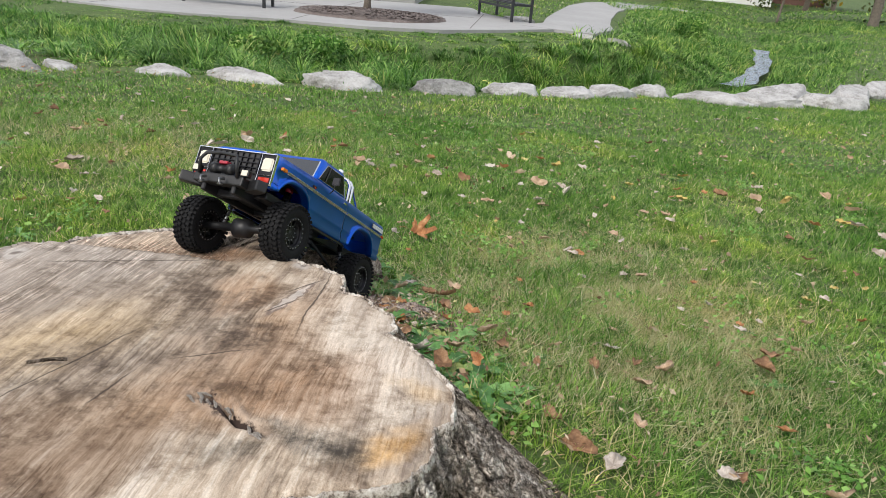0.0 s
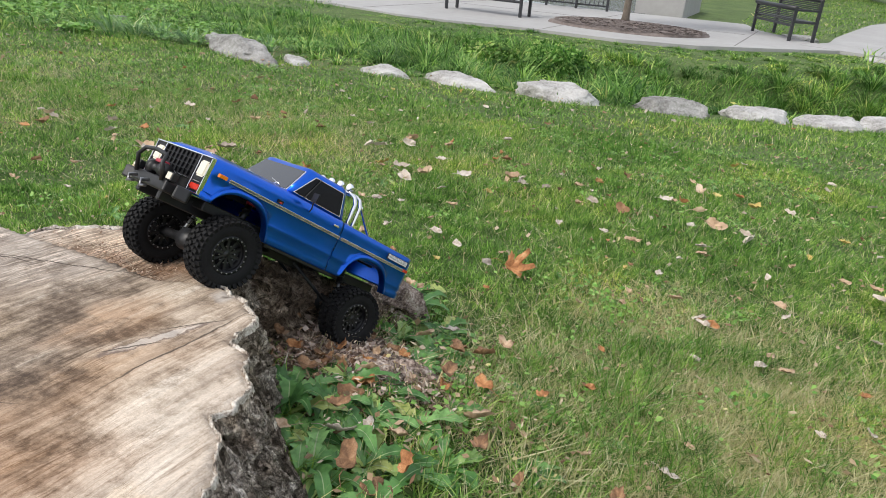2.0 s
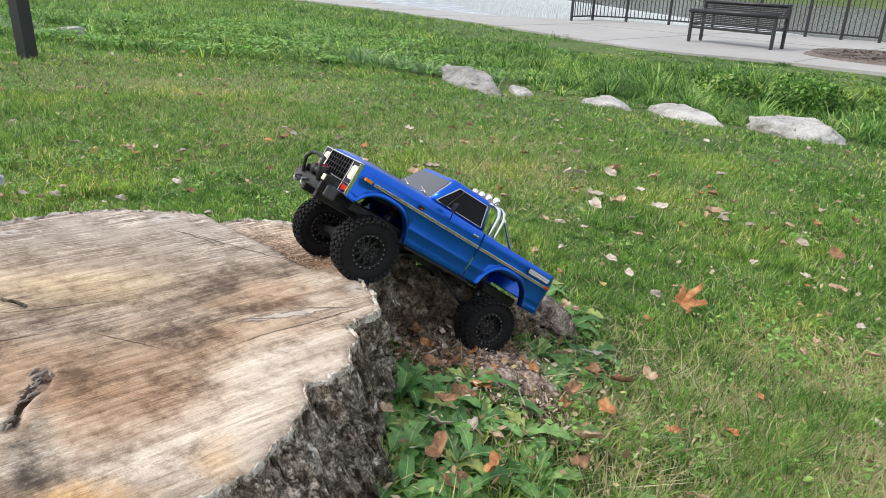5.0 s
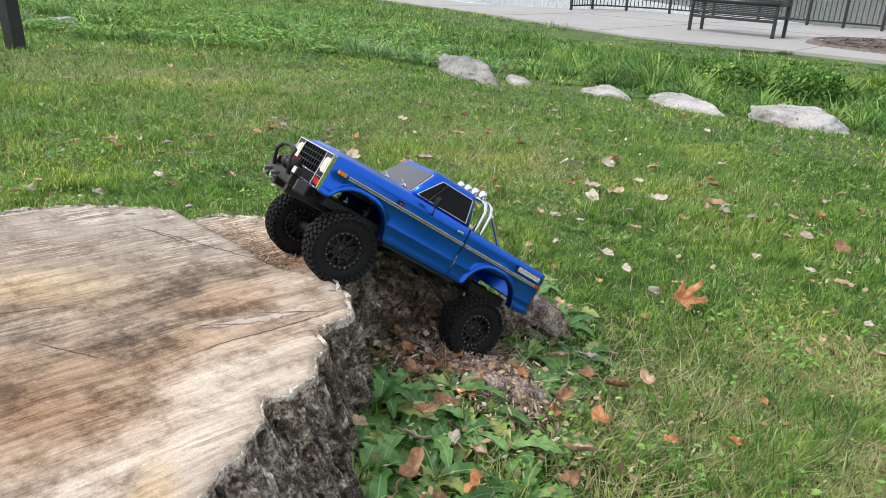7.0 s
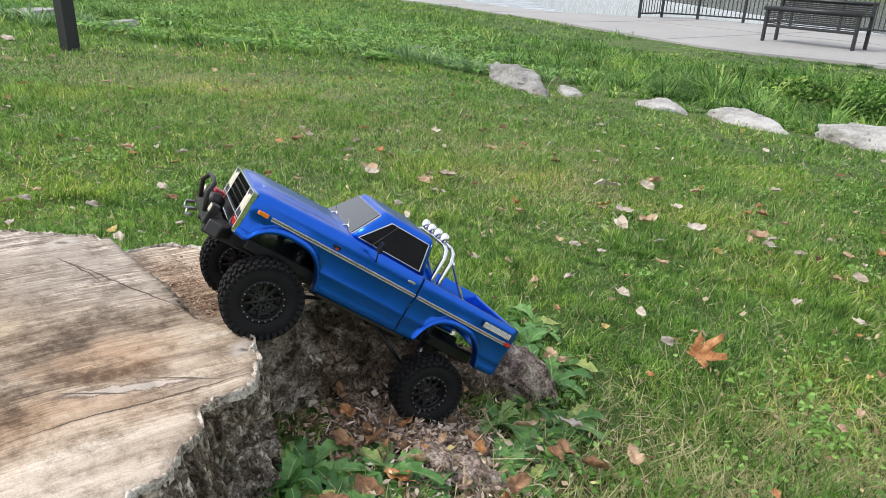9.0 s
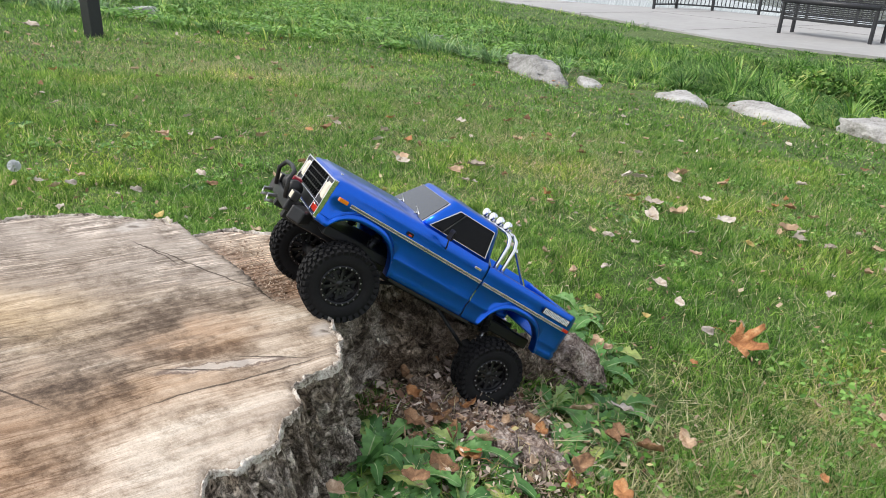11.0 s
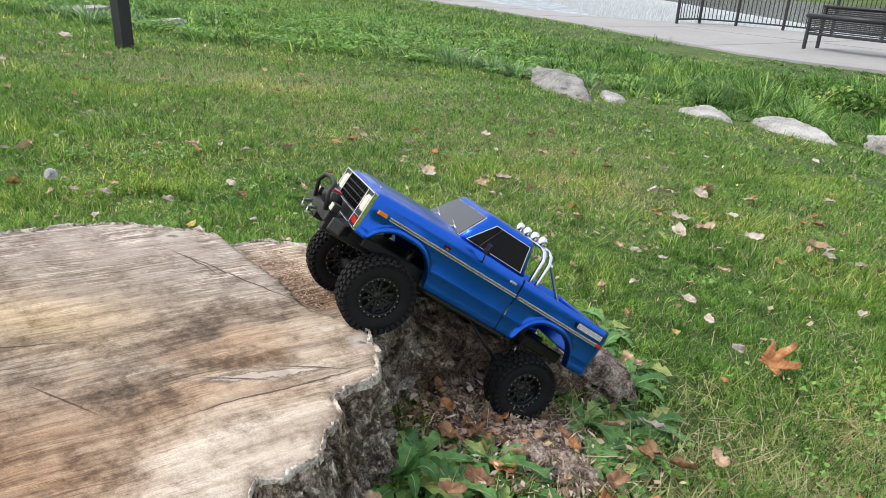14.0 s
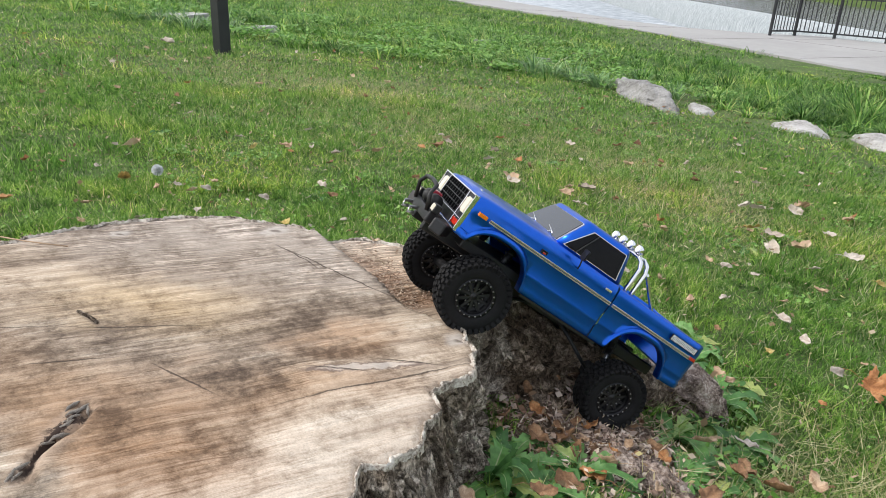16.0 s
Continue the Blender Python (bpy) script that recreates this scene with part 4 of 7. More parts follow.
M["amber"] = paint("amber_lens", (0.75, 0.22, 0.01), 0.15, 0.5)
M["redlens"] = paint("red_lens", (0.5, 0.03, 0.015), 0.15, 0.5)
M["white"] = paint("white_print", (0.75, 0.76, 0.78), 0.5, 0.1)
lit, ln, ll, lb = mat("lit_lens", 0.2)
lb.inputs["Base Color"].default_value = (0.42, 0.41, 0.37, 1)
lb.inputs["Emission Color"].default_value = (1.0, 0.88, 0.62, 1)
lb.inputs["Emission Strength"].default_value = 0.3
M["lit"] = lit

AXLE_F, AXLE_R, ARCH, ARCH_Z = -0.080, -0.406, 0.066, -0.080
HALF = 0.1


def sill(x):
    """Lower edge of the body side, with the two wheel openings."""
    base = np.interp(x, [-0.53, -0.5, -0.47, -0.35, -0.33, -0.15, -0.02, 0.01], [-0.060, -0.062, -0.062, -0.066, -0.068, -0.068, -0.046, -0.044])
    z = base
    for c in (AXLE_F, AXLE_R):
        d = abs(x - c) / ARCH
        if d < 1:
            z = max(z, ARCH_Z + ARCH * (1 - d ** 2.6) ** (1 / 2.2))
    return z


def loft(bm, rows, close_start=False, close_end=False):
    vs = [[bm.verts.new(p) for p in r] for r in rows]
    for a, b in zip(vs, vs[1:]):
        for i in range(len(a) - 1):
            f = bm.faces.new((a[i], b[i], b[i + 1], a[i + 1]))
            f.smooth = True
    if close_start:
        bm.faces.new(vs[0])
    if close_end:
        bm.faces.new(vs[-1][::-1])
    return bm


def side_points(x, w, belt):
    """The outer skin of one body side, from the sill up to the belt."""
    zb = sill(x)
    inarch = any(abs(x - c) < ARCH + 0.004 for c in (AXLE_F, AXLE_R))
    lip = 0.0042 if inarch else 0.0
    pts = [(w - 0.014, zb), (w - 0.002 + lip, zb), (w + lip, zb + 0.002), (w + lip * 0.85, zb + 0.006), (w + lip * 0.15, zb + 0.011)]
    for z, o in ((-0.046, -0.0035), (-0.040, -0.001), (-0.035, -0.0012), (-0.031, -0.0028), (-0.012, -0.002), (-0.005, -0.0025), (0.000, -0.001), (0.005, -0.0025), (0.014, -0.0025), (belt - 0.010, -0.004)):
        pts.append((w + o + 0.0, max(z, pts[-1][1] + 0.0008)))
    return pts


def truck_wheel(name, at, parent):
    hub = new(name)
    hub.parent = parent
    hub.matrix_basis = pose(*at)
    rr, ww = 0.060, 0.023
    bm = bmesh.new()
    turned(bm, [(-ww * 0.72, 0.031), (-ww * 0.95, 0.036), (-ww, 0.045), (-ww * 0.93, 0.053), (-ww * 0.7, rr - 0.0035), (0, rr - 0.0028), (ww * 0.7, rr - 0.0035), (ww * 0.93, 0.053), (ww, 0.045), (ww * 0.95, 0.036), (ww * 0.72, 0.031)], 72, caps=False)
    for k in range(34):
        a = 2 * math.pi * k / 34
        for s in (-1, 1):
            for y0, y1, ra, tw in ((0.002, 0.0095, rr, 0.20), (0.0105, 0.0185, rr - 0.0002, -0.15)):
                m = Matrix.Rotation(a + (0.5 if s > 0 else 0.0) * 2 * math.pi / 34 + (0.06 if y0 > 0.01 else 0), 4, "Y") @ Matrix.Translation((0, s * (y0 + y1) / 2, ra)) @ Matrix.Rotation(s * tw * 2, 4, "Z")
                box(bm, -0.0033, 0.0033, -(y1 - y0) / 2, (y1 - y0) / 2, -0.0045, 0.0012, m)
            m = Matrix.Rotation(a + (0.5 if s > 0 else 0) * 2 * math.pi / 34, 4, "Y") @ Matrix.Translation((0, s * 0.0213, 0.0535)) @ Matrix.Rotation(-s * 0.5, 4, "X")
            box(bm, -0.0030, 0.0030, -0.0022, 0.0022, -0.006, 0.0055, m)
    part("tyre", bm, M["rubber"], hub, "chunky black off-road tyre with lugs")
    bm = bmesh.new()
    for s in (1, -1):
        turned(bm, [(s * -0.002, 0.027), (s * 0.001, 0.020), (s * 0.003, 0.009), (s * 0.010, 0.008), (s * 0.011, 0.0)], 40, caps=False)
        turned(bm, [(s * -0.002, 0.0272), (s * 0.0135, 0.0268), (s * 0.0140, 0.0285)], 40, caps=False)
        for k in range(10):
            a = 2 * math.pi * k / 10
            box(bm, 0.006, 0.0265, min(s * 0.004, s * 0.0105), max(s * 0.004, s * 0.0105), -0.0022, 0.0022, Matrix.Rotation(a, 4, "Y"))
    rim_ob = part("rim", bm, M["black"], hub, "black spoked rim")
    bm = bmesh.new()
    for s in (1, -1):
        prof = [(s * 0.0135, 0.0265), (s * 0.0185, 0.0268), (s * 0.0195, 0.028), (s * 0.0195, 0.0325), (s * 0.0180, 0.0340), (s * 0.0140, 0.0345)]
        turned(bm, prof, 48, caps=False)
    part("bead_ring", bm, M["gun"], hub, "dark beadlock ring")
    bm = bmesh.new()
    for s in (1, -1):
        for k in range(20):
            a = 2 * math.pi * k / 20
            bmesh.ops.create_icosphere(bm, subdivisions=1, radius=0.0015, matrix=Matrix.Translation((0.0303 * math.cos(a), s * 0.0199, 0.0303 * math.sin(a))))
        for k in range(10):
            a = 2 * math.pi * (k + 0.5) / 10
            bmesh.ops.create_icosphere(bm, subdivisions=1, radius=0.0015, matrix=Matrix.Translation((0.0145 * math.cos(a), s * 0.0112, 0.0145 * math.sin(a))))
    part("bolt", bm, M["steel"], hub, "ring of small steel bolts")
    return hub


def quad_panel(name, corners, material, parent, lift=0.0, thick=0.0015, label="", bevel=0.0):
    """A thin solid panel on four corners, lifted along its normal."""
    c = [Vector(p) for p in corners]
    nrm = (c[1] - c[0]).cross(c[3] - c[0]).normalized()
    bm = bmesh.new()
    a = [bm.verts.new(p + nrm * lift) for p in c]
    b = [bm.verts.new(p + nrm * (lift - thick)) for p in c]
    bm.faces.new(a)
    bm.faces.new(b[::-1])
    for i in range(4):
        bm.faces.new((a[i], b[i], b[(i + 1) % 4], a[(i + 1) % 4]))
    bmesh.ops.recalc_face_normals(bm, faces=bm.faces)
    return part(name, bm, material, parent, label, bevel=bevel)


def inset(corners, k):
    c = [Vector(p) for p in corners]
    mid = sum(c, Vector()) / 4
    return [p + (mid - p).normalized() * k for p in c]


def truck():
    root = tagged(new("model_truck"), "blue radio-controlled pickup truck climbing onto the stump", "toy truck")
    turn = Matrix(((-0.3107, 0.9431, 0.1181), (-0.8050, -0.3272, 0.4948), (0.5054, 0.0586, 0.8609))).to_quaternion().to_matrix().to_4x4()
    root.matrix_world = LAWN @ Matrix.Translation((-0.1569, 1.5738, 0.3514)) @ turn @ Matrix.Translation((0.26, 0, 0))
    # nose, wings, hood and doors
    bm = bmesh.new()
    rows = []
    xs = sorted(set([0.0, -0.0015, -0.004, -0.008] + [round(-0.012 - i * 0.0029, 5) for i in range(100)] + [-0.302]), reverse=True)
    for x in [x for x in xs if x >= -0.302]:
        nose = math.sqrt(max(0.0, 1 - ((x + 0.010) / 0.010) ** 2)) if x > -0.010 else 1.0
        w = HALF - 0.004 * (1 - nose) - 0.002 * max(0, 1 + x / 0.05)
        belt = float(np.interp(x, [-0.302, -0.17, -0.15, -0.02, -0.008, 0.0], [0.034, 0.034, 0.033, 0.0275, 0.0255, 0.021]))
        s = side_points(x, w, belt)
        crown = 0.0055 if x > -0.17 else 0.002
        s += [(w - 0.008, belt - 0.003), (w - 0.015, belt), (w - 0.030, belt + 0.0012), (0.057, belt + crown * 0.45), (0.048, belt + crown * 0.9), (0.02, belt + crown), (0.0, belt + crown)]
        full = [(x, y, z) for y, z in s] + [(x, -y, z) for y, z in s[-2::-1]]
        rows.append(full)
    loft(bm, rows, True, True)
    part("body_shell", bm, M["blue"], root, "glossy blue hood, wings and doors")
    # bed sides
    for side in (1, -1):
        bm = bmesh.new()
        rows = []
        for i in range(76):
            x = -0.304 - i * 0.216 / 75
            w = HALF - 0.004 * max(0, (-x - 0.512) / 0.008)
            belt = 0.031
            s = side_points(x, w, belt)
            s += [(w - 0.006, belt - 0.002), (w - 0.009, belt), (w - 0.017, belt), (w - 0.019, belt - 0.002), (w - 0.019, -0.016)]
            rows.append([(x, side * y, z) for y, z in s])
        loft(bm, rows)
        bmesh.ops.recalc_face_normals(bm, faces=bm.faces)
        part("bed_side", bm, M["blue"], root)
    bm = bmesh.new()
    box(bm, -0.520, -0.304, -0.084, 0.084, -0.018, -0.012)
    for i in range(17):
        y = -0.072 + i * 0.009
        box(bm, -0.512, -0.308, y - 0.0026, y + 0.0026, -0.0125, -0.0092)
    for s in (1, -1):
        box(bm, -0.45, -0.362, min(s * 0.066, s * 0.083), max(s * 0.066, s * 0.083), -0.012, 0.012)
    part("bed_floor", bm, M["blue"], root, "ribbed blue pickup bed", bevel=0.001, segs=1)
    bm = bmesh.new()
    box(bm, -0.312, -0.305, -0.084, 0.084, -0.012, 0.030)
    part("bed_front", bm, M["blue"], root, bevel=0.0015)
    bm = bmesh.new()
    box(bm, -0.5215, -0.512, -0.0915, 0.0915, -0.050, 0.030)
    part("tailgate", bm, M["blue"], root, bevel=0.003)
    # cab
    lo = [(-0.158, 0.088, 0.032), (-0.303, 0.090, 0.032), (-0.303, -0.090, 0.032), (-0.158, -0.088, 0.032)]
    hi = [(-0.192, 0.0735, 0.084), (-0.293, 0.077, 0.085), (-0.293, -0.077, 0.085), (-0.192, -0.0735, 0.084)]
    bm = bmesh.new()
    n = 12
    rows = []
    for (u, crown, grow) in ((0.0, 0, 0), (0.5, 0, 0), (0.9, 0, 0), (1.0, 0, 0), (1.08, 0.35, -0.003), (1.12, 0.7, -0.008), (1.14, 0.95, -0.018), (1.15, 1.0, -0.035)):
        ring = []
        for e in range(4):
            p, q = Vector(lo[e]).lerp(Vector(hi[e]), min(u, 1)), Vector(lo[(e + 1) % 4]).lerp(Vector(hi[(e + 1) % 4]), min(u, 1))
            for i in range(n):
                f = i / n
                c = p.lerp(q, f)
                mid = Vector((-0.242, 0, c.z))
                d = (mid - c)
                c = c + d.normalized() * (-grow) + Vector((0, 0, max(0, u - 1) * 0.06))
                k = min(f, 1 - f)
                if k < 0.02:
                    c += d.normalized() * 0.004
                ring.append(c)
        rows.append(ring + ring[:1])
    loft(bm, rows, False, False)
    bmesh.ops.remove_doubles(bm, verts=bm.verts, dist=1e-5)
    edges = [e for e in bm.edges if e.is_boundary]
    bmesh.ops.holes_fill(bm, edges=edges, sides=0)
    bmesh.ops.recalc_face_normals(bm, faces=bm.faces)
    part("cab_roof", bm, M["blue"], root, "rounded blue cab roof")

    def on(e, f, u, out=0.0):
        p = Vector(lo[e]).lerp(Vector(hi[e]), u)
        q = Vector(lo[(e + 1) % 4]).lerp(Vector(hi[(e + 1) % 4]), u)
        return p.lerp(q, f)
    ws = [on(3, 0.07, 0.07), on(3, 0.93, 0.07), on(3, 0.93, 0.95), on(3, 0.07, 0.95)]
    quad_panel("windshield_trim", inset(ws, -0.0028), M["chrome"], root, 0.0012, 0.003, "thin chrome windscreen trim", 0.0006)
    quad_panel("windshield", ws, M["screen"], root, 0.0020, 0.002, "dark smoked windscreen")
    for e, flip in ((0, False), (2, True)):
        fr = lambda f: 1 - f if flip else f
        sw = [on(e, fr(0.90), 0.10), on(e, fr(0.06), 0.10), on(e, fr(0.20), 0.93), on(e, fr(0.90), 0.93)]
        if flip:
            sw = sw[::-1]
        quad_panel("window_trim", inset(sw, -0.0016), M["silver"], root, 0.0014, 0.0018, "thin chrome window trim")
        quad_panel("side_window", sw, M["smoke"], root, 0.0022, 0.003, "dark smoked side window", 0.001)
        b0, b1 = on(e, fr(0.235), 0.10), on(e, fr(0.30), 0.93)
        bm = bmesh.new()
        o = Vector((0, -0.003 if flip else 0.003, 0))
        tube(bm, [b0 + o, b1 + o], 0.0012, 6)
        part("window_post", bm, M["black"], root)
    rw = [on(1, 0.9, 0.12), on(1, 0.1, 0.12), on(1, 0.1, 0.85), on(1, 0.9, 0.85)][::-1]
    quad_panel("rear_window", rw, M["smoke"], root, 0.0015, 0.002)
    # trim along the side, lamps, handle, mirror, printed bars
    for s in (1, -1):
        y = s * (HALF + 0.0004)
        strip = lambda nm, x0, x1, z0, z1, mt, d=0.0016, lab="": part(nm, (lambda b: (box(b, x0, x1, min(y - s * 0.003, y + s * d), max(y - s * 0.003, y + s * d), z0, z1), b)[1])(bmesh.new()), mt, root, lab, bevel=0.0005, segs=1)
        strip("trim_strip", -0.300, -0.036, 0.0009, 0.0034, M["silver"], 0.0018, "chrome side strip")
        strip("trim_strip", -0.300, -0.036, -0.0028, -0.0006, M["silver"], 0.0018, "chrome side strip")
        strip("trim_inlay", -0.300, -0.036, -0.0006, 0.0009, M["inlay"], 0.0008)
        strip("trim_strip", -0.500, -0.305, 0.0009, 0.0034, M["silver"], 0.0018, "chrome side strip")
        strip("trim_strip", -0.500, -0.305, -0.0028, -0.0006, M["silver"], 0.0018, "chrome side strip")
        strip("trim_inlay", -0.500, -0.305, -0.0006, 0.0009, M["inlay"], 0.0008)
        strip("marker_lamp", -0.030, -0.014, -0.002, 0.004, M["amber"], 0.003, "amber front marker lamp")
        strip("tail_marker", -0.513, -0.499, -0.002, 0.004, M["redlens"], 0.0026, "small red tail marker")
        strip("door_handle", -0.288, -0.274, 0.016, 0.0195, M["chrome"], 0.002, "chrome door handle")
        strip("badge", -0.150, -0.138, 0.006, 0.012, M["gun"], 0.0012, "small dark and orange wing badge")
        strip("badge_inlay", -0.147, -0.141, 0.006, 0.009, M["redlens"], 0.0016)
        strip("sill_rail", -0.325, -0.155, -0.073, -0.067, M["black"], -0.006, "black sill")
        # slanted dark panel with bars of white print
        bm = bmesh.new()
        box(bm, -0.506, -0.440, min(y, y + s * 0.0006), max(y, y + s * 0.0006), 0.0085, 0.0205)
        part("decal_panel", bm, M["black"], root, "black printed panel")
        bm = bmesh.new()
        for i in range(9):
            x0 = -0.5035 + i * 0.0069
            for a, b, c, d in ((0, 0.0020, 0.0096, 0.0195), (0.0020, 0.0046, 0.0096 if i % 2 else 0.0165, 0.0125 if i % 2 else 0.0195), (0.0036, 0.0056, 0.0096, 0.0195)):
                box(bm, x0 + a, x0 + b, min(y, y + s * 0.0012), max(y, y + s * 0.0012), c, d)
        part("decal_bars", bm, M["white"], root, "white bars of print")
        # mirror
        bm = bmesh.new()
        box(bm, -0.200, -0.196, min(s * 0.105, s * 0.124), max(s * 0.105, s * 0.124), 0.034, 0.052)
        bmesh.ops.bevel(bm, geom=bm.edges[:], offset=0.0015, segments=2, affect="EDGES")
        mir = part("mirror", bm, M["gun"], root, "dark square door mirror")
        bm = bmesh.new()
        tube(bm, [(-0.212, s * 0.097, 0.018), (-0.205, s * 0.108, 0.024), (-0.198, s * 0.113, 0.038)], 0.0013, 6)
        part("mirror_arm", bm, M["black"], mir)
        # wiper
        bm = bmesh.new()
        y0 = s * 0.040
        tube(bm, [(-0.150, y0 + 0.010, 0.0375), (-0.158, y0 + 0.004, 0.0395), (-0.164, y0 - 0.010, 0.045)], 0.0014, 6)
        tube(bm, [(-0.160, y0 + 0.012, 0.0395), (-0.166, y0 - 0.026, 0.0475)], 0.0012, 6)
        part("wiper", bm, M["chrome"], root, "silver windscreen wiper")
    for i in range(4):
        y = 0.05 - i * 0.0333
        bm = bmesh.new()
        box(bm, -0.0165, -0.0125, y - 0.004, y + 0.004, 0.0285, 0.0318)
        part("hood_letter", bm, M["chrome"], root, "small chrome bar", bevel=0.0006, segs=1)
    # grille
    bm = bmesh.new()
    box(bm, -0.004, 0.001, -0.093, 0.093, -0.040, 0.022)
    grille = part("grille", bm, M["black"], root, "black egg-crate grille")
    bm = bmesh.new()
    for z in (-0.010, 0.000, 0.010):
        box(bm, 0.001, 0.0045, -0.058, 0.058, z - 0.0008, z + 0.0008)
    for i in range(9):
        y = -0.056 + i * 0.014
        box(bm, 0.001, 0.0048, y - 0.0007, y + 0.0007, -0.020, 0.019)
    part("grille_bar", bm, M["gun"], grille)
    bm = bmesh.new()
    for z0, z1 in ((0.0200, 0.0222), (-0.0230, -0.0220)):
        box(bm, -0.003, 0.006, -0.095, 0.095, z0, z1)
    for y in (-0.0605, 0.0605, -0.0945, 0.0945):
        box(bm, -0.003, 0.0050, y - 0.0007, y + 0.0007, -0.042, 0.021)
    box(bm, -0.003, 0.0042, -0.096, 0.096, -0.0425, -0.0408)
    part("grille_frame", bm, M["chrome"], grille, "chrome grille surround", bevel=0.0008, segs=1)
    for s in (1, -1):
        bm = bmesh.new()
        box(bm, -0.003, 0.0022, s * 0.0775 - 0.0165, s * 0.0775 + 0.0165, -0.040, 0.0195)
        part("lamp_bezel", bm, M["gun"], root, "dark headlight bezel", bevel=0.001, segs=1)
        bm = bmesh.new()
        box(bm, 0.0, 0.005, s * 0.077 - 0.0125, s * 0.077 + 0.0125, -0.0135, 0.0135)
        bmesh.ops.bevel(bm, geom=bm.edges[:], offset=0.003, segments=3, affect="EDGES")
        part("headlight", bm, M["lit"], root, "square headlight, lit")
        bm = bmesh.new()
        box(bm, 0.0, 0.0045, s * 0.077 - 0.013, s * 0.077 + 0.013, -0.0365, -0.0265)
        part("turn_signal", bm, M["redlens"], root, "red and amber turn signal", bevel=0.001, segs=1)
    # front bumper with winch and hoop
    bm = bmesh.new()
    box(bm, 0.020, 0.046, -0.058, 0.058, -0.060, -0.040)
    for s in (1, -1):
        m = Matrix.Translation((0.024, s * 0.075, -0.051)) @ Matrix.Rotation(-s * radians(32), 4, "Z")
        box(bm, -0.014, 0.010, -0.026, 0.026, -0.012, 0.010, m)
        box(bm, -0.03, 0.022, s * 0.036 - 0.004, s * 0.036 + 0.004, -0.066, -0.050)
    bmesh.ops.translate(bm, verts=bm.verts, vec=(-0.008, 0, 0))
    bumper = part("bumper", bm, M["black"], root, "black angular off-road bumper", bevel=0.003)
    bm = bmesh.new()
    tube(bm, [(0.040, 0.045, -0.045), (0.050, 0.043, -0.018), (0.046, 0.036, -0.004), (0.046, 0.0, -0.001), (0.046, -0.036, -0.004), (0.050, -0.043, -0.018), (0.040, -0.045, -0.045)], 0.0036, 10)
    part("bull_bar", bm, M["black"], bumper, "black tubular bull bar")
    bm = bmesh.new()
    turned(bm, [(-0.026, 0.0), (-0.026, 0.012), (-0.012, 0.012), (-0.012, 0.008), (0.012, 0.008), (0.012, 0.012), (0.026, 0.012), (0.026, 0.0)], 20)
    bmesh.ops.translate(bm, verts=bm.verts, vec=(0.028, 0, -0.028))
    part("winch", bm, M["black"], root, "black winch drum")
    bm = bmesh.new()
    box(bm, 0.020, 0.036, -0.010, 0.010, -0.019, -0.013)
    part("winch_cover", bm, M["red"], root, "red winch cover", bevel=0.001, segs=1)
    for s in (1, -1):
        bm = bmesh.new()
        box(bm, 0.026, 0.038, s * 0.058 - 0.009, s * 0.058 + 0.009, -0.040, -0.026)
        lampb = part("spot_lamp", bm, M["black"], root, "small square bumper lamp, lit", bevel=0.0015)
        bm = bmesh.new()
        box(bm, 0.038, 0.0395, s * 0.058 - 0.007, s * 0.058 + 0.007, -0.0385, -0.0275)
        part("lens", bm, M["lit"], lampb, bevel=0.0005, segs=1)
        bm = bmesh.new()
        tube(bm, [(0.046, s * 0.022, -0.052), (0.058, s * 0.022, -0.056), (0.058, s * 0.022, -0.066), (0.047, s * 0.022, -0.062)], 0.003, 8)
        part("tow_hook", bm, M["steel"], bumper, "silver tow hook")
    # roll bar with lamps
    for k, x in enumerate((-0.322, -0.337)):
        bm = bmesh.new()
        tube(bm, [(x - 0.002, 0.078, -0.010), (x, 0.078, 0.045), (x, 0.076, 0.074), (x, 0.068, 0.086), (x, 0.052, 0.092), (x, 0.0, 0.093), (x, -0.052, 0.092), (x, -0.068, 0.086), (x, -0.076, 0.074), (x, -0.078, 0.045), (x - 0.002, -0.078, -0.010)], 0.0040, 12)
        part("roll_bar", bm, M["chrome"], root, "chrome double roll bar")
    for s in (1, -1):
        bm = bmesh.new()
        tube(bm, [(-0.338, s * 0.076, 0.076), (-0.345, s * 0.075, 0.072), (-0.425, s * 0.074, 0.002), (-0.430, s * 0.074, -0.004)], 0.0034, 10)
        part("roll_bar_brace", bm, M["chrome"], root, "chrome slanting brace")
        bm = bmesh.new()
        turned(bm, [(-0.012, 0.0), (-0.012, 0.007), (-0.009, 0.008), (-0.009, 0.0)], 16, "Z")
        bmesh.ops.translate(bm, verts=bm.verts, vec=(-0.430, s * 0.074, 0.003))
        part("brace_foot", bm, M["chrome"], root)
    for i in range(4):
        y = 0.045 - i * 0.030
        bm = bmesh.new()
        turned(bm, [(-0.013, 0.0), (-0.011, 0.005), (-0.005, 0.0076), (0.001, 0.0084), (0.0025, 0.0078), (0.003, 0.0)], 22, "X")
        bmesh.ops.translate(bm, verts=bm.verts, vec=(-0.318, y, 0.1025))
        lamp = part("roof_lamp", bm, M["chrome"], root, "round chrome roof lamp")
        bm = bmesh.new()
        turned(bm, [(0.0025, 0.0), (0.0044, 0.004), (0.0036, 0.0068), (0.0025, 0.0068)], 22, "X")
        bmesh.ops.translate(bm, verts=bm.verts, vec=(-0.318, y, 0.1025))
        part("lens", bm, M["white"], lamp)
    # running gear
    bm = bmesh.new()
    for s in (1, -1):
        box(bm, -0.50, 0.03, s * 0.036 - 0.005, s * 0.036 + 0.005, -0.075, -0.055)
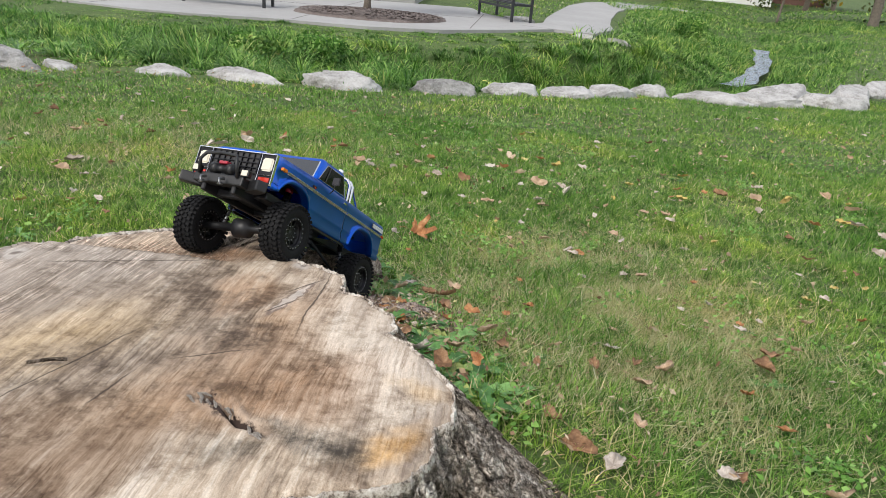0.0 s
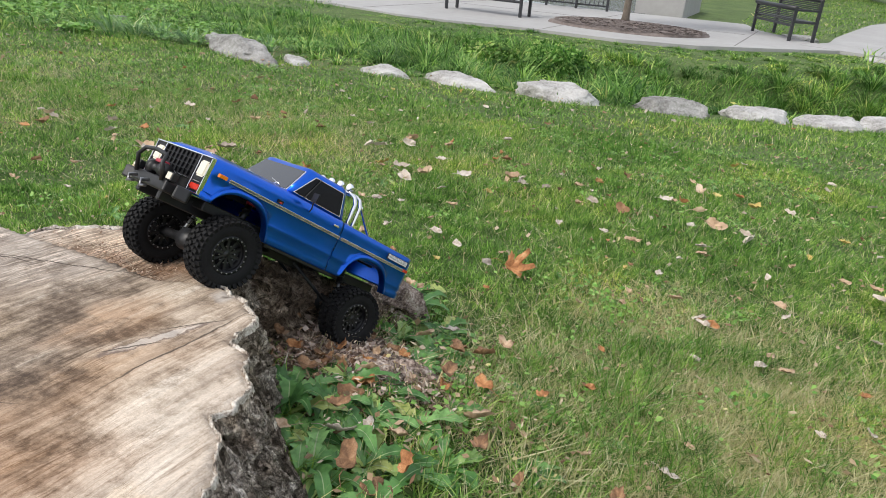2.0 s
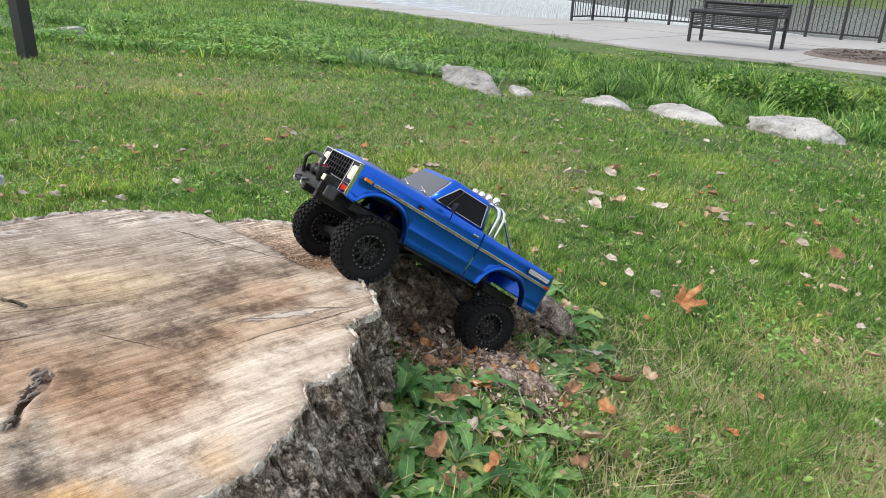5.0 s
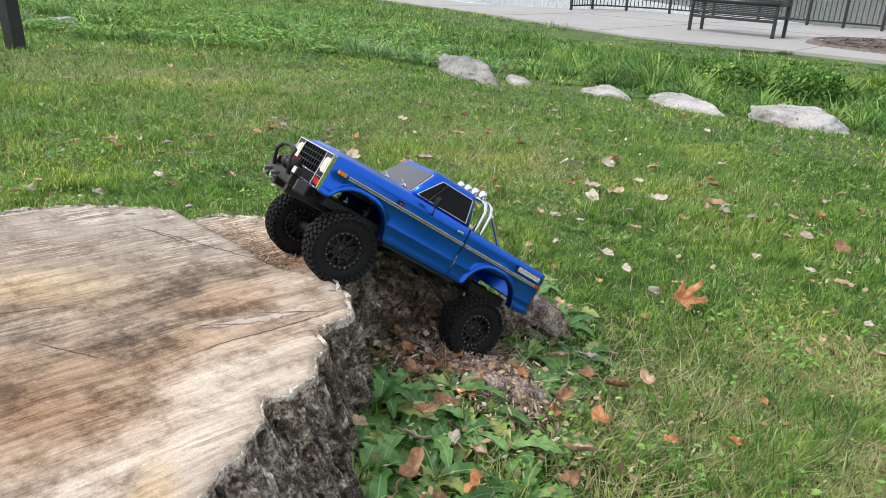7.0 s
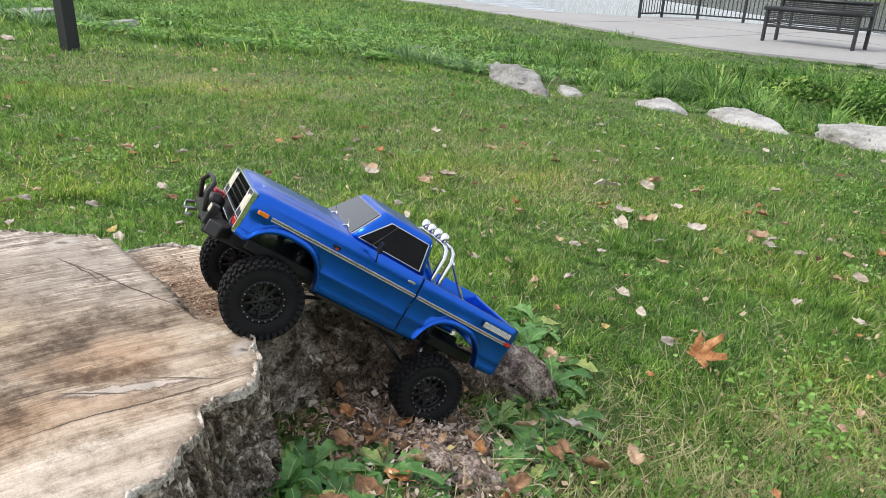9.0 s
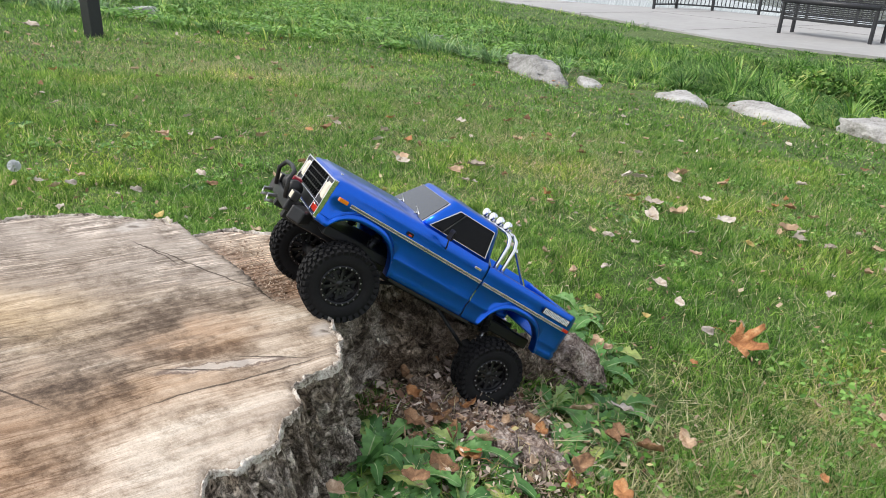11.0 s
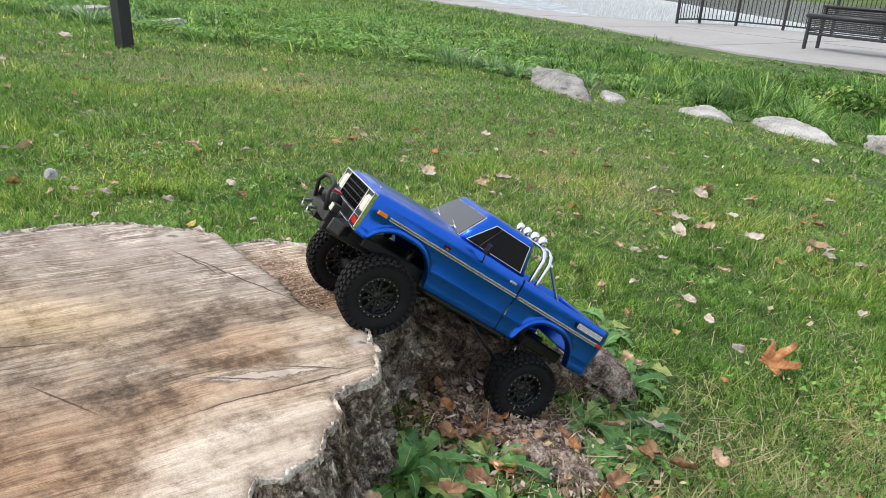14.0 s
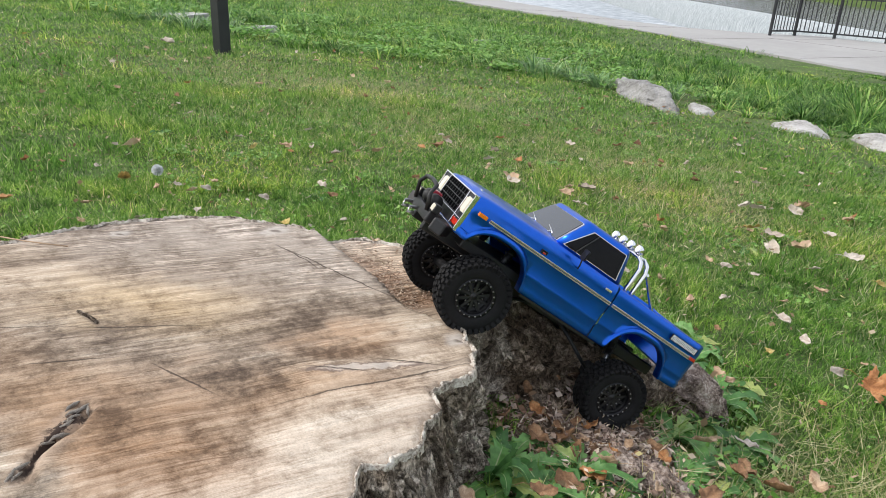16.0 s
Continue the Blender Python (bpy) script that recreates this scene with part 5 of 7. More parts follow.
    for x in (-0.02, -0.15, -0.25, -0.36, -0.47):
        box(bm, x - 0.008, x + 0.008, -0.036, 0.036, -0.073, -0.058)
    box(bm, -0.30, -0.17, -0.028, 0.028, -0.088, -0.055)
    box(bm, -0.30, -0.03, -0.072, 0.072, -0.062, -0.045)
    part("chassis", bm, M["black"], root, "black ladder chassis", bevel=0.002, segs=1)
    for c in (AXLE_F, AXLE_R):
        for s in (1, -1):
            bm = bmesh.new()
            box(bm, c - 0.066, c + 0.066, min(s * 0.040, s * 0.083), max(s * 0.040, s * 0.083), -0.010, -0.006)
            box(bm, c - 0.066, c + 0.066, min(s * 0.038, s * 0.041), max(s * 0.038, s * 0.041), -0.022, -0.006)
            part("inner_wing", bm, M["black"], root, "black inner wheel arch")
    hubs = {"FL": (-0.084, 0.102, -0.110), "FR": (-0.078, -0.102, -0.124), "RL": (-0.412, 0.102, -0.131), "RR": (-0.410, -0.102, -0.122)}
    for a, b in (("FL", "FR"), ("RL", "RR")):
        bm = bmesh.new()
        pa, pb = Vector(hubs[a]), Vector(hubs[b])
        tube(bm, [pa.lerp(pb, f) for f in (0.02, 0.2, 0.4, 0.42, 0.58, 0.6, 0.8, 0.98)], [0.009, 0.0085, 0.009, 0.020, 0.020, 0.009, 0.0085, 0.009], 14)
        part("axle", bm, M["black"], root, "black solid axle")
        for p, s in ((pa, 1), (pb, -1)):
            front = a == "FL"
            x0 = p.x - (0.018 if front else -0.018)
            top = Vector((x0 - (0.02 if front else -0.02), s * 0.055, -0.012))
            bot = Vector((x0, s * 0.066, p.z + 0.006))
            bm = bmesh.new()
            tube(bm, [bot, bot.lerp(top, 0.45)], 0.0035, 8)
            shock = part("shock_absorber", bm, M["steel"], root, "silver and black shock absorber")
            bm = bmesh.new()
            tube(bm, [bot.lerp(top, 0.42), top], 0.0065, 10)
            part("shock_body", bm, M["gun"], shock)
            bm = bmesh.new()
            n = 70
            ax = (top - bot).normalized()
            e = ax.cross(Vector((0, 1, 0))).normalized()
            g = ax.cross(e)
            tube(bm, [bot.lerp(top, 0.08 + 0.78 * i / n) + (e * math.cos(i * 0.72) + g * math.sin(i * 0.72)) * 0.0085 for i in range(n)], 0.0011, 5)
            part("spring", bm, M["black"], shock)
            bm = bmesh.new()
            tube(bm, [top + Vector((0, 0, 0.002)), top + Vector((0, 0, -0.006))], 0.0085, 12)
            part("shock_cap", bm, M["red"], shock, "red anodised cap")
            bm = bmesh.new()
            tube(bm, [(p.x - (0.012 if front else -0.012), s * 0.058, p.z - 0.004), (p.x - (0.13 if front else -0.13), s * 0.034, -0.078)], 0.0032, 8)
            part("link_rod", bm, M["black"], root, "black suspension link")
    for key in hubs:
        truck_wheel("wheel", hubs[key], root)
    return root


model_truck = truck()


# ---- paths, railing, benches, mill pond and the far side ----
def slab(name, outline, z0, z1, material, label, cat="pavement", kind="structure"):
    bm = bmesh.new()
    vs = [bm.verts.new((x, y, z1)) for x, y in outline]
    f = bm.faces.new(vs)
    r = bmesh.ops.extrude_face_region(bm, geom=[f])
    bmesh.ops.translate(bm, verts=[v for v in r["geom"] if isinstance(v, bmesh.types.BMVert)], vec=(0, 0, z0 - z1))
    bmesh.ops.recalc_face_normals(bm, faces=bm.faces)
    bmesh.ops.triangulate(bm, faces=[f for f in bm.faces if len(f.verts) > 4])
    ob = part(name, bm, material)
    return tagged(ob, label, cat, kind=kind)


near_edge = [(x, y) for x, y in zip(PAVE_X[:12], PAVE_Y[:12])]
far_edge = [(1.9, 16.9), (0.9, 18.2), (0.0, 19.6), (-0.4, 21.2), (-3.4, 20.9), (-5.3, 20.7), (-11.3, 20.6), (-11.9, 19.4), (-12.6, 18.8), (-14, 18.1), (-16.3, 18.1), (-20.2, 19.2), (-22.8, 20.1), (-27.4, 21.2), (-60, 32)]
slab("pavement", near_edge + far_edge, -2.6, -0.5, M["concrete"], "pale concrete riverside promenade")
path_mid = [(1.7, 16.6), (2.3, 18.0), (2.5, 20.0), (2.9, 22.5), (3.7, 26.5), (4.8, 31), (7, 37), (11, 42)]
left, right = [], []
for i, p in enumerate(path_mid):
    a, b = Vector(path_mid[max(i - 1, 0)]), Vector(path_mid[min(i + 1, len(path_mid) - 1)])
    d = (b - a).normalized()
    left.append((p[0] - d.y * 0.85, p[1] + d.x * 0.85))
    right.append((p[0] + d.y * 0.85, p[1] - d.x * 0.85))
bm = bmesh.new()
def path_level(x, y):
    return -0.497 if y < 18.5 else max(float(land(x, y)) + 0.04, -0.497 - 0.035 * (y - 18.5))


lv = [bm.verts.new((x, y, path_level(x, y))) for x, y in left]
rv = [bm.verts.new((x, y, path_level(x, y))) for x, y in right]
for i in range(len(left) - 1):
    bm.faces.new((rv[i], rv[i + 1], lv[i + 1], lv[i]))
r = bmesh.ops.extrude_face_region(bm, geom=bm.faces[:])
bmesh.ops.translate(bm, verts=[v for v in r["geom"] if isinstance(v, bmesh.types.BMVert)], vec=(0, 0, -0.45))
bmesh.ops.recalc_face_normals(bm, faces=bm.faces)
tagged(part("footpath", bm, M["concrete"]), "pale concrete footpath winding uphill", "footpath", kind="structure")
# joints sawn across the promenade
M["joint"] = speckled("joint_filler", [(0.3, (0.12, 0.115, 0.11)), (0.7, (0.2, 0.19, 0.18))], 8, 0.95)
for i, (x0, y0, x1, y1) in enumerate(((-14.6, 15.9, -13.6, 18.0), (-11.2, 15.2, -10.4, 20.0), (-17.6, 16.5, -16.6, 18.0), (-7.6, 14.1, -7.0, 20.4), (-3.6, 14.1, -3.3, 21.0), (-11.0, 17.9, -0.2, 17.9), (-20.8, 17.2, -19.8, 19.0), (-0.2, 15.2, 0.0, 19.2))):
    bm = bmesh.new()
    d = Vector((x1 - x0, y1 - y0, 0))
    m = Matrix.Translation((x0, y0, -0.5)) @ Matrix.Rotation(math.atan2(d.y, d.x), 4, "Z")
    box(bm, 0, d.length, -0.012, 0.012, -0.02, 0.003, m)
    tagged(part("joint", bm, M["joint"]), "dark expansion joint in the concrete", "joint", kind="structure")

# planting ring with young tree
bm = bmesh.new()
vs = []
for ringk, (k, z) in enumerate(((1.0, -0.51), (0.97, -0.46), (0.7, -0.43), (0.35, -0.41), (0.02, -0.40))):
    vs.append([bm.verts.new((-2.4 + 1.62 * k * math.cos(a) + 0.12 * math.sin(3 * a) * k, 16.15 + 1.15 * k * math.sin(a), z + 0.012 * math.sin(7 * a + k * 9))) for a in [2 * math.pi * j / 48 for j in range(48)]])
for a, b in zip(vs, vs[1:]):
    for j in range(48):
        bm.faces.new((a[j], a[(j + 1) % 48], b[(j + 1) % 48], b[j])).smooth = True
tagged(part("mulch_bed", bm, M["mulch"]), "oval bed of dark wood mulch in the paving", "mulch bed", kind="structure")
rng = np.random.default_rng(9)
aa, kk = rng.uniform(0, 2 * np.pi, 2600), np.sqrt(rng.uniform(0, 1, 2600)) * 0.97
cx, cy = -2.4 + 1.62 * kk * np.cos(aa), 16.15 + 1.15 * kk * np.sin(aa)
cz = -0.40 - 0.05 * kk ** 3 + 0.01
ang, ll_, ww_ = rng.uniform(0, np.pi, 2600), rng.uniform(0.02, 0.06, 2600), rng.uniform(0.006, 0.014, 2600)
dx, dy = np.cos(ang) * ll_, np.sin(ang) * ll_
ox, oy = -np.sin(ang) * ww_, np.cos(ang) * ww_
tz = rng.uniform(-0.012, 0.012, 2600)
chip = np.stack([np.stack([cx - dx - ox, cy - dy - oy, cz - tz], -1), np.stack([cx + dx - ox, cy + dy - oy, cz + tz], -1), np.stack([cx + dx + ox, cy + dy + oy, cz + tz + 0.008], -1), np.stack([cx - dx + ox, cy - dy + oy, cz - tz + 0.008], -1)], 1).reshape(-1, 3)
tagged(sheet("mulch_chips", chip, np.arange(len(chip)).reshape(-1, 4), M["mulch"]), "loose dark wood chips of the bed", "wood chips", kind="stuff")


def tree(name, x, y, height, trunk_r, crown_r, crown_z, leaves, seed, label, leafmat, lean=0.0, z=None):
    rng = random.Random(seed)
    root = tagged(new(name), label, "tree")
    z = float(land(x, y)) if z is None else z
    root.matrix_world = pose(x, y, z)
    bm = bmesh.new()
    tube(bm, [(0, 0, -0.1), (lean * 0.1, 0, 0.15), (lean * 0.4, 0.02, height * 0.3), (lean * 0.8, 0, height * 0.6), (lean, 0.03, height * 0.92)], [trunk_r * 1.5, trunk_r * 1.08, trunk_r * 0.85, trunk_r * 0.55, trunk_r * 0.15], 12)
    tips = []
    for i in range(9):
        a, h = rng.uniform(0, 6.28), rng.uniform(0.35, 0.8) * height
        d = Vector((math.cos(a), math.sin(a), rng.uniform(0.4, 1.0))).normalized() * crown_r * rng.uniform(0.6, 1.0)
        p = Vector((lean * h / height, 0, h))
        tube(bm, [p, p + d * 0.5 + Vector((0, 0, 0.1)), p + d], [trunk_r * 0.35, trunk_r * 0.2, trunk_r * 0.06], 6)
        tips.append(p + d)
    part("trunk", bm, M["trunk"], root)
    r2 = np.random.default_rng(seed)
    centres = np.array([[*t] for t in tips] + [[lean, 0, height * 0.9]] + [[r2.normal(0, crown_r * 0.5), r2.normal(0, crown_r * 0.5), crown_z + r2.normal(0, crown_r * 0.45)] for _ in range(16)])
    c = centres[r2.integers(0, len(centres), leaves)] + r2.normal(0, crown_r * 0.2, (leaves, 3))
    s = crown_r * 0.045 * r2.uniform(0.6, 1.5, (leaves, 1))
    u = r2.normal(0, 1, (leaves, 3))
    u /= np.linalg.norm(u, axis=1, keepdims=True)
    w = np.cross(u, r2.normal(0, 1, (leaves, 3)))
    w /= np.linalg.norm(w, axis=1, keepdims=True)
    v = np.stack([c - u * s, c + w * s * 0.6, c + u * s * 1.2, c - w * s * 0.6], 1).reshape(-1, 3)
    sheet("crown", v, np.arange(len(v)).reshape(-1, 4), leafmat, root)
    return root


M["trunk"] = speckled("tree_bark", [(0.3, (0.08, 0.065, 0.05)), (0.6, (0.19, 0.16, 0.13)), (0.8, (0.3, 0.27, 0.23))], 9, 0.95, bump_scale=30, bump_strength=0.8, dist=0.02)
M["birch"] = speckled("pale_bark", [(0.3, (0.2, 0.18, 0.16)), (0.5, (0.5, 0.48, 0.44)), (0.8, (0.65, 0.63, 0.6))], 6, 0.9)
tree("young_tree", -2.6, 16.75, 4.6, 0.075, 1.3, 3.4, 2600, 5, "slim young street tree in a mulch bed", M["tree"], z=-0.43)
tree("park_tree", 20.1, 40.4, 8.0, 0.24, 3.6, 6.0, 5000, 6, "dark-trunked park tree beside the meadow", M["tree"])
tree("birch_tree", 15.8, 42.2, 6.0, 0.07, 1.8, 5.4, 2500, 7, "pale slender birch in a mulch bed", M["autumn"], 0.5)
for i, (x, y, h, r, mt, lab) in enumerate(((12, 92, 9, 4.5, "tree", "distant dark green leafy tree"), (36, 82, 9, 4.5, "autumn", "distant tree turning autumn yellow"), (44, 70, 10, 5, "tree", "distant dark green leafy tree"), (30, 74, 5, 3.2, "tree", "distant dark green leafy tree"), (-22, 62, 9, 5, "tree", "distant dark green leafy tree"), (-8, 60, 8, 4.5, "tree", "distant dark green leafy tree"), (-42, 68, 10, 6, "tree", "distant dark green leafy tree"), (-60, 60, 10, 6, "tree", "distant dark green leafy tree"), (2, 66, 8, 4.5, "autumn", "distant tree turning autumn yellow"))):
    tree("distant_tree", x, y, h, 0.25, r, h * 0.62, 2600, 20 + i, lab, M[mt])


def shrub(x, y, h, r, seed, label):
    rng = np.random.default_rng(seed)
    n = 2600
    c = rng.normal(0, 1, (n, 3))
    c /= np.linalg.norm(c, axis=1, keepdims=True)
    c *= (rng.uniform(0.3, 1, (n, 1)) ** 0.5) * np.array([r, r, h / 2]) * (0.75 + 0.35 * rng.uniform(0, 1, (n, 1)))
    c[:, 2] += h * 0.5
    s = 0.024 * rng.uniform(0.6, 1.7, (n, 1))
    u = rng.normal(0, 1, (n, 3))
    u /= np.linalg.norm(u, axis=1, keepdims=True)
    w = np.cross(u, rng.normal(0, 1, (n, 3)))
    w /= np.linalg.norm(w, axis=1, keepdims=True)
    v = np.stack([c - u * s, c + w * s * 0.5, c + u * s * 1.4, c - w * s * 0.5], 1).reshape(-1, 3)
    ob = sheet("shrub", v, np.arange(len(v)).reshape(-1, 4), M["tall"])
    ob.matrix_world = pose(x, y, float(land(x, y)) - 0.05)
    return tagged(ob, label, "shrub", "shrubs on the bank")


shrub(5.6, 20.4, 0.75, 0.5, 1, "dense dark green shrub on the far bank")
shrub(-2.2, 10.4, 0.6, 0.55, 2, "leafy green bush among tall grass")
shrub(0.5, 10.3, 0.55, 0.5, 3, "light green leafy weeds by the creek")
shrub(-3.2, 10.3, 0.45, 0.5, 4, "leafy green bush among tall grass")
shrub(2.6, 11.8, 0.5, 0.45, 5, "light green leafy weeds by the creek")
shrub(-1.2, 10.3, 0.55, 0.5, 6, "leafy green bush among tall grass")


def bench():
    root = tagged(new("park_bench"), "black steel slatted park bench on concrete", "bench", "park benches")
    def bar(name, x0, x1, y0, y1, z0, z1, m=None, bev=0.006):
        bm = bmesh.new()
        box(bm, x0, x1, y0, y1, z0, z1, m)
        return part(name, bm, M["iron"], root, bevel=bev, segs=1)
    for x in (-0.92, 0.92):
        bar("leg", x - 0.03, x + 0.03, -0.03, 0.03, 0.0, 0.66)
        bar("leg", x - 0.03, x + 0.03, 0.47, 0.53, 0.0, 0.82)
        bar("arm", x - 0.03, x + 0.03, -0.03, 0.5, 0.60, 0.64)
        bar("seat_bearer", x - 0.025, x + 0.025, 0.0, 0.5, 0.36, 0.40)
    bm = bmesh.new()
    tube(bm, [(-0.98, -0.02, 0.65), (0.98, -0.02, 0.65)], 0.045, 12)
    part("top_roll", bm, M["iron"], root, smooth=False)
    for i in range(9):
        z = 0.32 + i * 0.034
        bar("slat", -0.92, 0.92, -0.015, 0.0, z, z + 0.022, bev=0.002)
    bar("rail", -0.95, 0.95, -0.02, 0.02, 0.285, 0.325)
    for i in range(8):
        bar("slat", -0.92, 0.92, 0.04 + i * 0.055, 0.08 + i * 0.055, 0.395, 0.41, bev=0.002)
    for i in range(6):
        z = 0.60 + i * 0.036
        bar("slat", -0.92, 0.92, 0.5, 0.512, z, z + 0.026, bev=0.002)
    bm = bmesh.new()
    tube(bm, [(-0.96, 0.5, 0.83), (0.96, 0.5, 0.83)], 0.03, 10)
    part("top_roll", bm, M["iron"], root)
    return root


b1 = bench()
b1.matrix_world = pose(-5.6, 15.9, -0.5, 0, 0, -4.5)
copy_thing(b1, pose(0.28, 18.35, -0.5, 0, 0, -64))


def railing():
    root = tagged(new("railing"), "black steel picket railing above the dam", "railing")
    line = [(-11.55, 18.80), (-11.45, 19.75), (-10.6, 20.25), (-9.35, 20.5), (-8.05, 20.5), (-6.8, 20.45), (-5.55, 20.4), (-4.7, 20.38), (-3.85, 20.38)]
    picket = None
    for i, p in enumerate(line):
        bm = bmesh.new()
        box(bm, p[0] - 0.032, p[0] + 0.032, p[1] - 0.032, p[1] + 0.032, -0.5, 0.58)
        part("post", bm, M["iron"], root, bevel=0.004, segs=1)
        if i == len(line) - 1:
            break
        a, b = Vector((*p, 0)), Vector((*line[i + 1], 0))
        d = b - a
        m = Matrix.Translation(a) @ Matrix.Rotation(math.atan2(d.y, d.x), 4, "Z")
        for z in (-0.40, 0.50):
            bm = bmesh.new()
            box(bm, 0, d.length, -0.02, 0.02, z, z + 0.04, m)
            part("rail", bm, M["iron"], root)
        n = max(2, round(d.length / 0.115))
        for k in range(1, n):
            q = a + d * k / n
            if picket is None:
                bm = bmesh.new()
                box(bm, -0.009, 0.009, -0.009, 0.009, -0.38, 0.52)
                ob = part("picket", bm, M["iron"], root)
                picket = ob.data
            else:
                ob = new("picket", picket)
                ob.parent = root
            ob.location = q
    return root


railing()
bm = bmesh.new()
box(bm, -3.3, -2.0, 21.3, 25.0, -2.6, 0.0)
tagged(part("abutment", bm, M["concrete"], bevel=0.03), "pale concrete dam abutment beside the railing", "abutment", kind="structure")

# water
def water(name, rough, colour, bump_scale, strength, dist, stretch=(1, 1, 1)):
    m, n, l, b = mat(name, rough, 0, 0.5)
    b.inputs["Base Color"].default_value = (*colour, 1)
    t = noise_tex(n, l, bump_scale, 4, 0.55, coords(n, l, stretch))
    bump(n, l, b, t.outputs[0], strength, dist)
    return m


M["pond"] = water("dark_pond_water", 0.22, (0.10, 0.105, 0.10), 2.2, 0.9, 0.12, (1, 2.5, 1))
# the creek's pale blue base colour stands in for bright sky reflection
M["creek"] = water("creek_water", 0.15, (0.30, 0.36, 0.42), 3.5, 1.0, 0.25, (1, 2.2, 1))


def fallmat(name, vec_scale, stops, scale):
    m, n, l, b = mat(name, 0.45, 0, 0.4)
    t = noise_tex(n, l, scale, 4, 0.6, coords(n, l, vec_scale))
    r = ramp(n, stops)
    l.new(t.outputs[0], r.inputs[0])
    l.new(r.outputs[0], b.inputs["Base Color"])
    bump(n, l, b, t.outputs[0], 0.25, 0.03)
    return m


M["fall"] = fallmat("falling_water", (1.6, 1.6, 0.02), [(0.36, (0.21, 0.24, 0.25)), (0.5, (0.33, 0.365, 0.38)), (0.66, (0.5, 0.53, 0.54))], 9)
M["foam"] = fallmat("foaming_water", (1, 1, 1), [(0.36, (0.2, 0.24, 0.28)), (0.5, (0.38, 0.42, 0.46)), (0.66, (0.6, 0.63, 0.66))], 1.6)
DAM_A, DAM_B = Vector((-5.4, 20.72, 0)), Vector((-120, 102.4, 0))
across = (DAM_B - DAM_A).normalized()
down = Vector((-across.y, across.x, 0))
if down.y > 0:
    down = -down
verts = []
ns, nk = 420, 9
for i in range(ns):
    p = DAM_A + (DAM_B - DAM_A) * (i / (ns - 1))
    for k in range(nk):
        f = k / (nk - 1)
        out = 0.02 + 0.5 * math.sqrt(f) + 0.03 * noise.noise(Vector((i * 0.6, k * 0.3, 0)))
        verts.append(p + down * out + Vector((0, 0, -0.5 - 1.54 * f ** 1.3)))
tagged(sheet("waterfall", verts, grid_faces(ns, nk), M["fall"], smooth=True), "white curtain of water over a low dam", "waterfall", kind="structure")
bm = bmesh.new()
box(bm, 0, (DAM_B - DAM_A).length, -0.9, 0.0, -3.0, -0.55, Matrix.Translation(DAM_A) @ Matrix.Rotation(math.atan2(across.y, across.x), 4, "Z"))
tagged(part("dam_wall", bm, M["concrete"]), "concrete dam wall under the water", "dam", kind="structure")
slab("pond_water", [(DAM_A.x, DAM_A.y), (-3.0, 20.85), (-3.0, 46), (-62, 90), (-120, 130), (DAM_B.x, DAM_B.y)], -0.9, -0.51, M["pond"], "dark still mill pond above the dam", "water")
slab("pool_water", [(-5.0, 20.5), (DAM_A.x, DAM_A.y), (DAM_B.x, DAM_B.y), (-160, 100), (-160, 66), (-60, 26.5), (-27, 21), (-16, 17.8), (-12.4, 18.6), (-11.4, 20.2)], -2.3, -2.0, M["foam"], "white foaming pool below the dam", "water")
cx = np.linspace(5.0, 8.3, 60)
cy = np.interp(cx, CREEK_X, CREEK_Y)
vs = []
for x, y in zip(cx, cy):
    z = -1.1
    wide = 0.17 + 0.04 * math.sin(x * 7)
    vs += [(x - wide, y + 0.12, z), (x + wide, y - 0.12, z)]
tagged(sheet("creek_water", vs, grid_faces(60, 2), M["creek"], smooth=True), "shallow rippled creek with the sky's reflection put into its pale blue colour", "water", kind="structure")

# woods on the far bank
rng = np.random.default_rng(17)
n = 15000
f = rng.uniform(0, 1, n)
cx, cy = -135 + 150 * f + rng.normal(0, 2.5, n), 142 - 88 * f + rng.normal(0, 2.5, n)
top = 7.5 + 3 * fbm(cx, cy, 0.12, 3, 41)
c = np.stack([cx, cy, 0.3 + top * rng.uniform(0, 1, n) ** 0.8], -1)
s = 0.45 * rng.uniform(0.6, 1.6, (n, 1))
u = rng.normal(0, 1, (n, 3))
u /= np.linalg.norm(u, axis=1, keepdims=True)
w = np.cross(u, rng.normal(0, 1, (n, 3)))
w /= np.linalg.norm(w, axis=1, keepdims=True)
v = np.stack([c - u * s, c + w * s * 0.7, c + u * s * 1.2, c - w * s * 0.7], 1).reshape(-1, 3)
tagged(sheet("far_woods", v, np.arange(len(v)).reshape(-1, 4), M["tree"]), "dark green woods beyond the mill pond", "woods", kind="stuff")

# dark post on the lawn
bm = bmesh.new()
box(bm, -0.056, 0.056, -0.056, 0.056, -0.15, 2.2)
post = part("sign_post", bm, M["iron"], None, bevel=0.006)
post.matrix_world = pose(-5.93, 2.58, float(land(-5.93, 2.58)), 0, 0, 20)
tagged(post, "dark painted square post set in the lawn", "post")


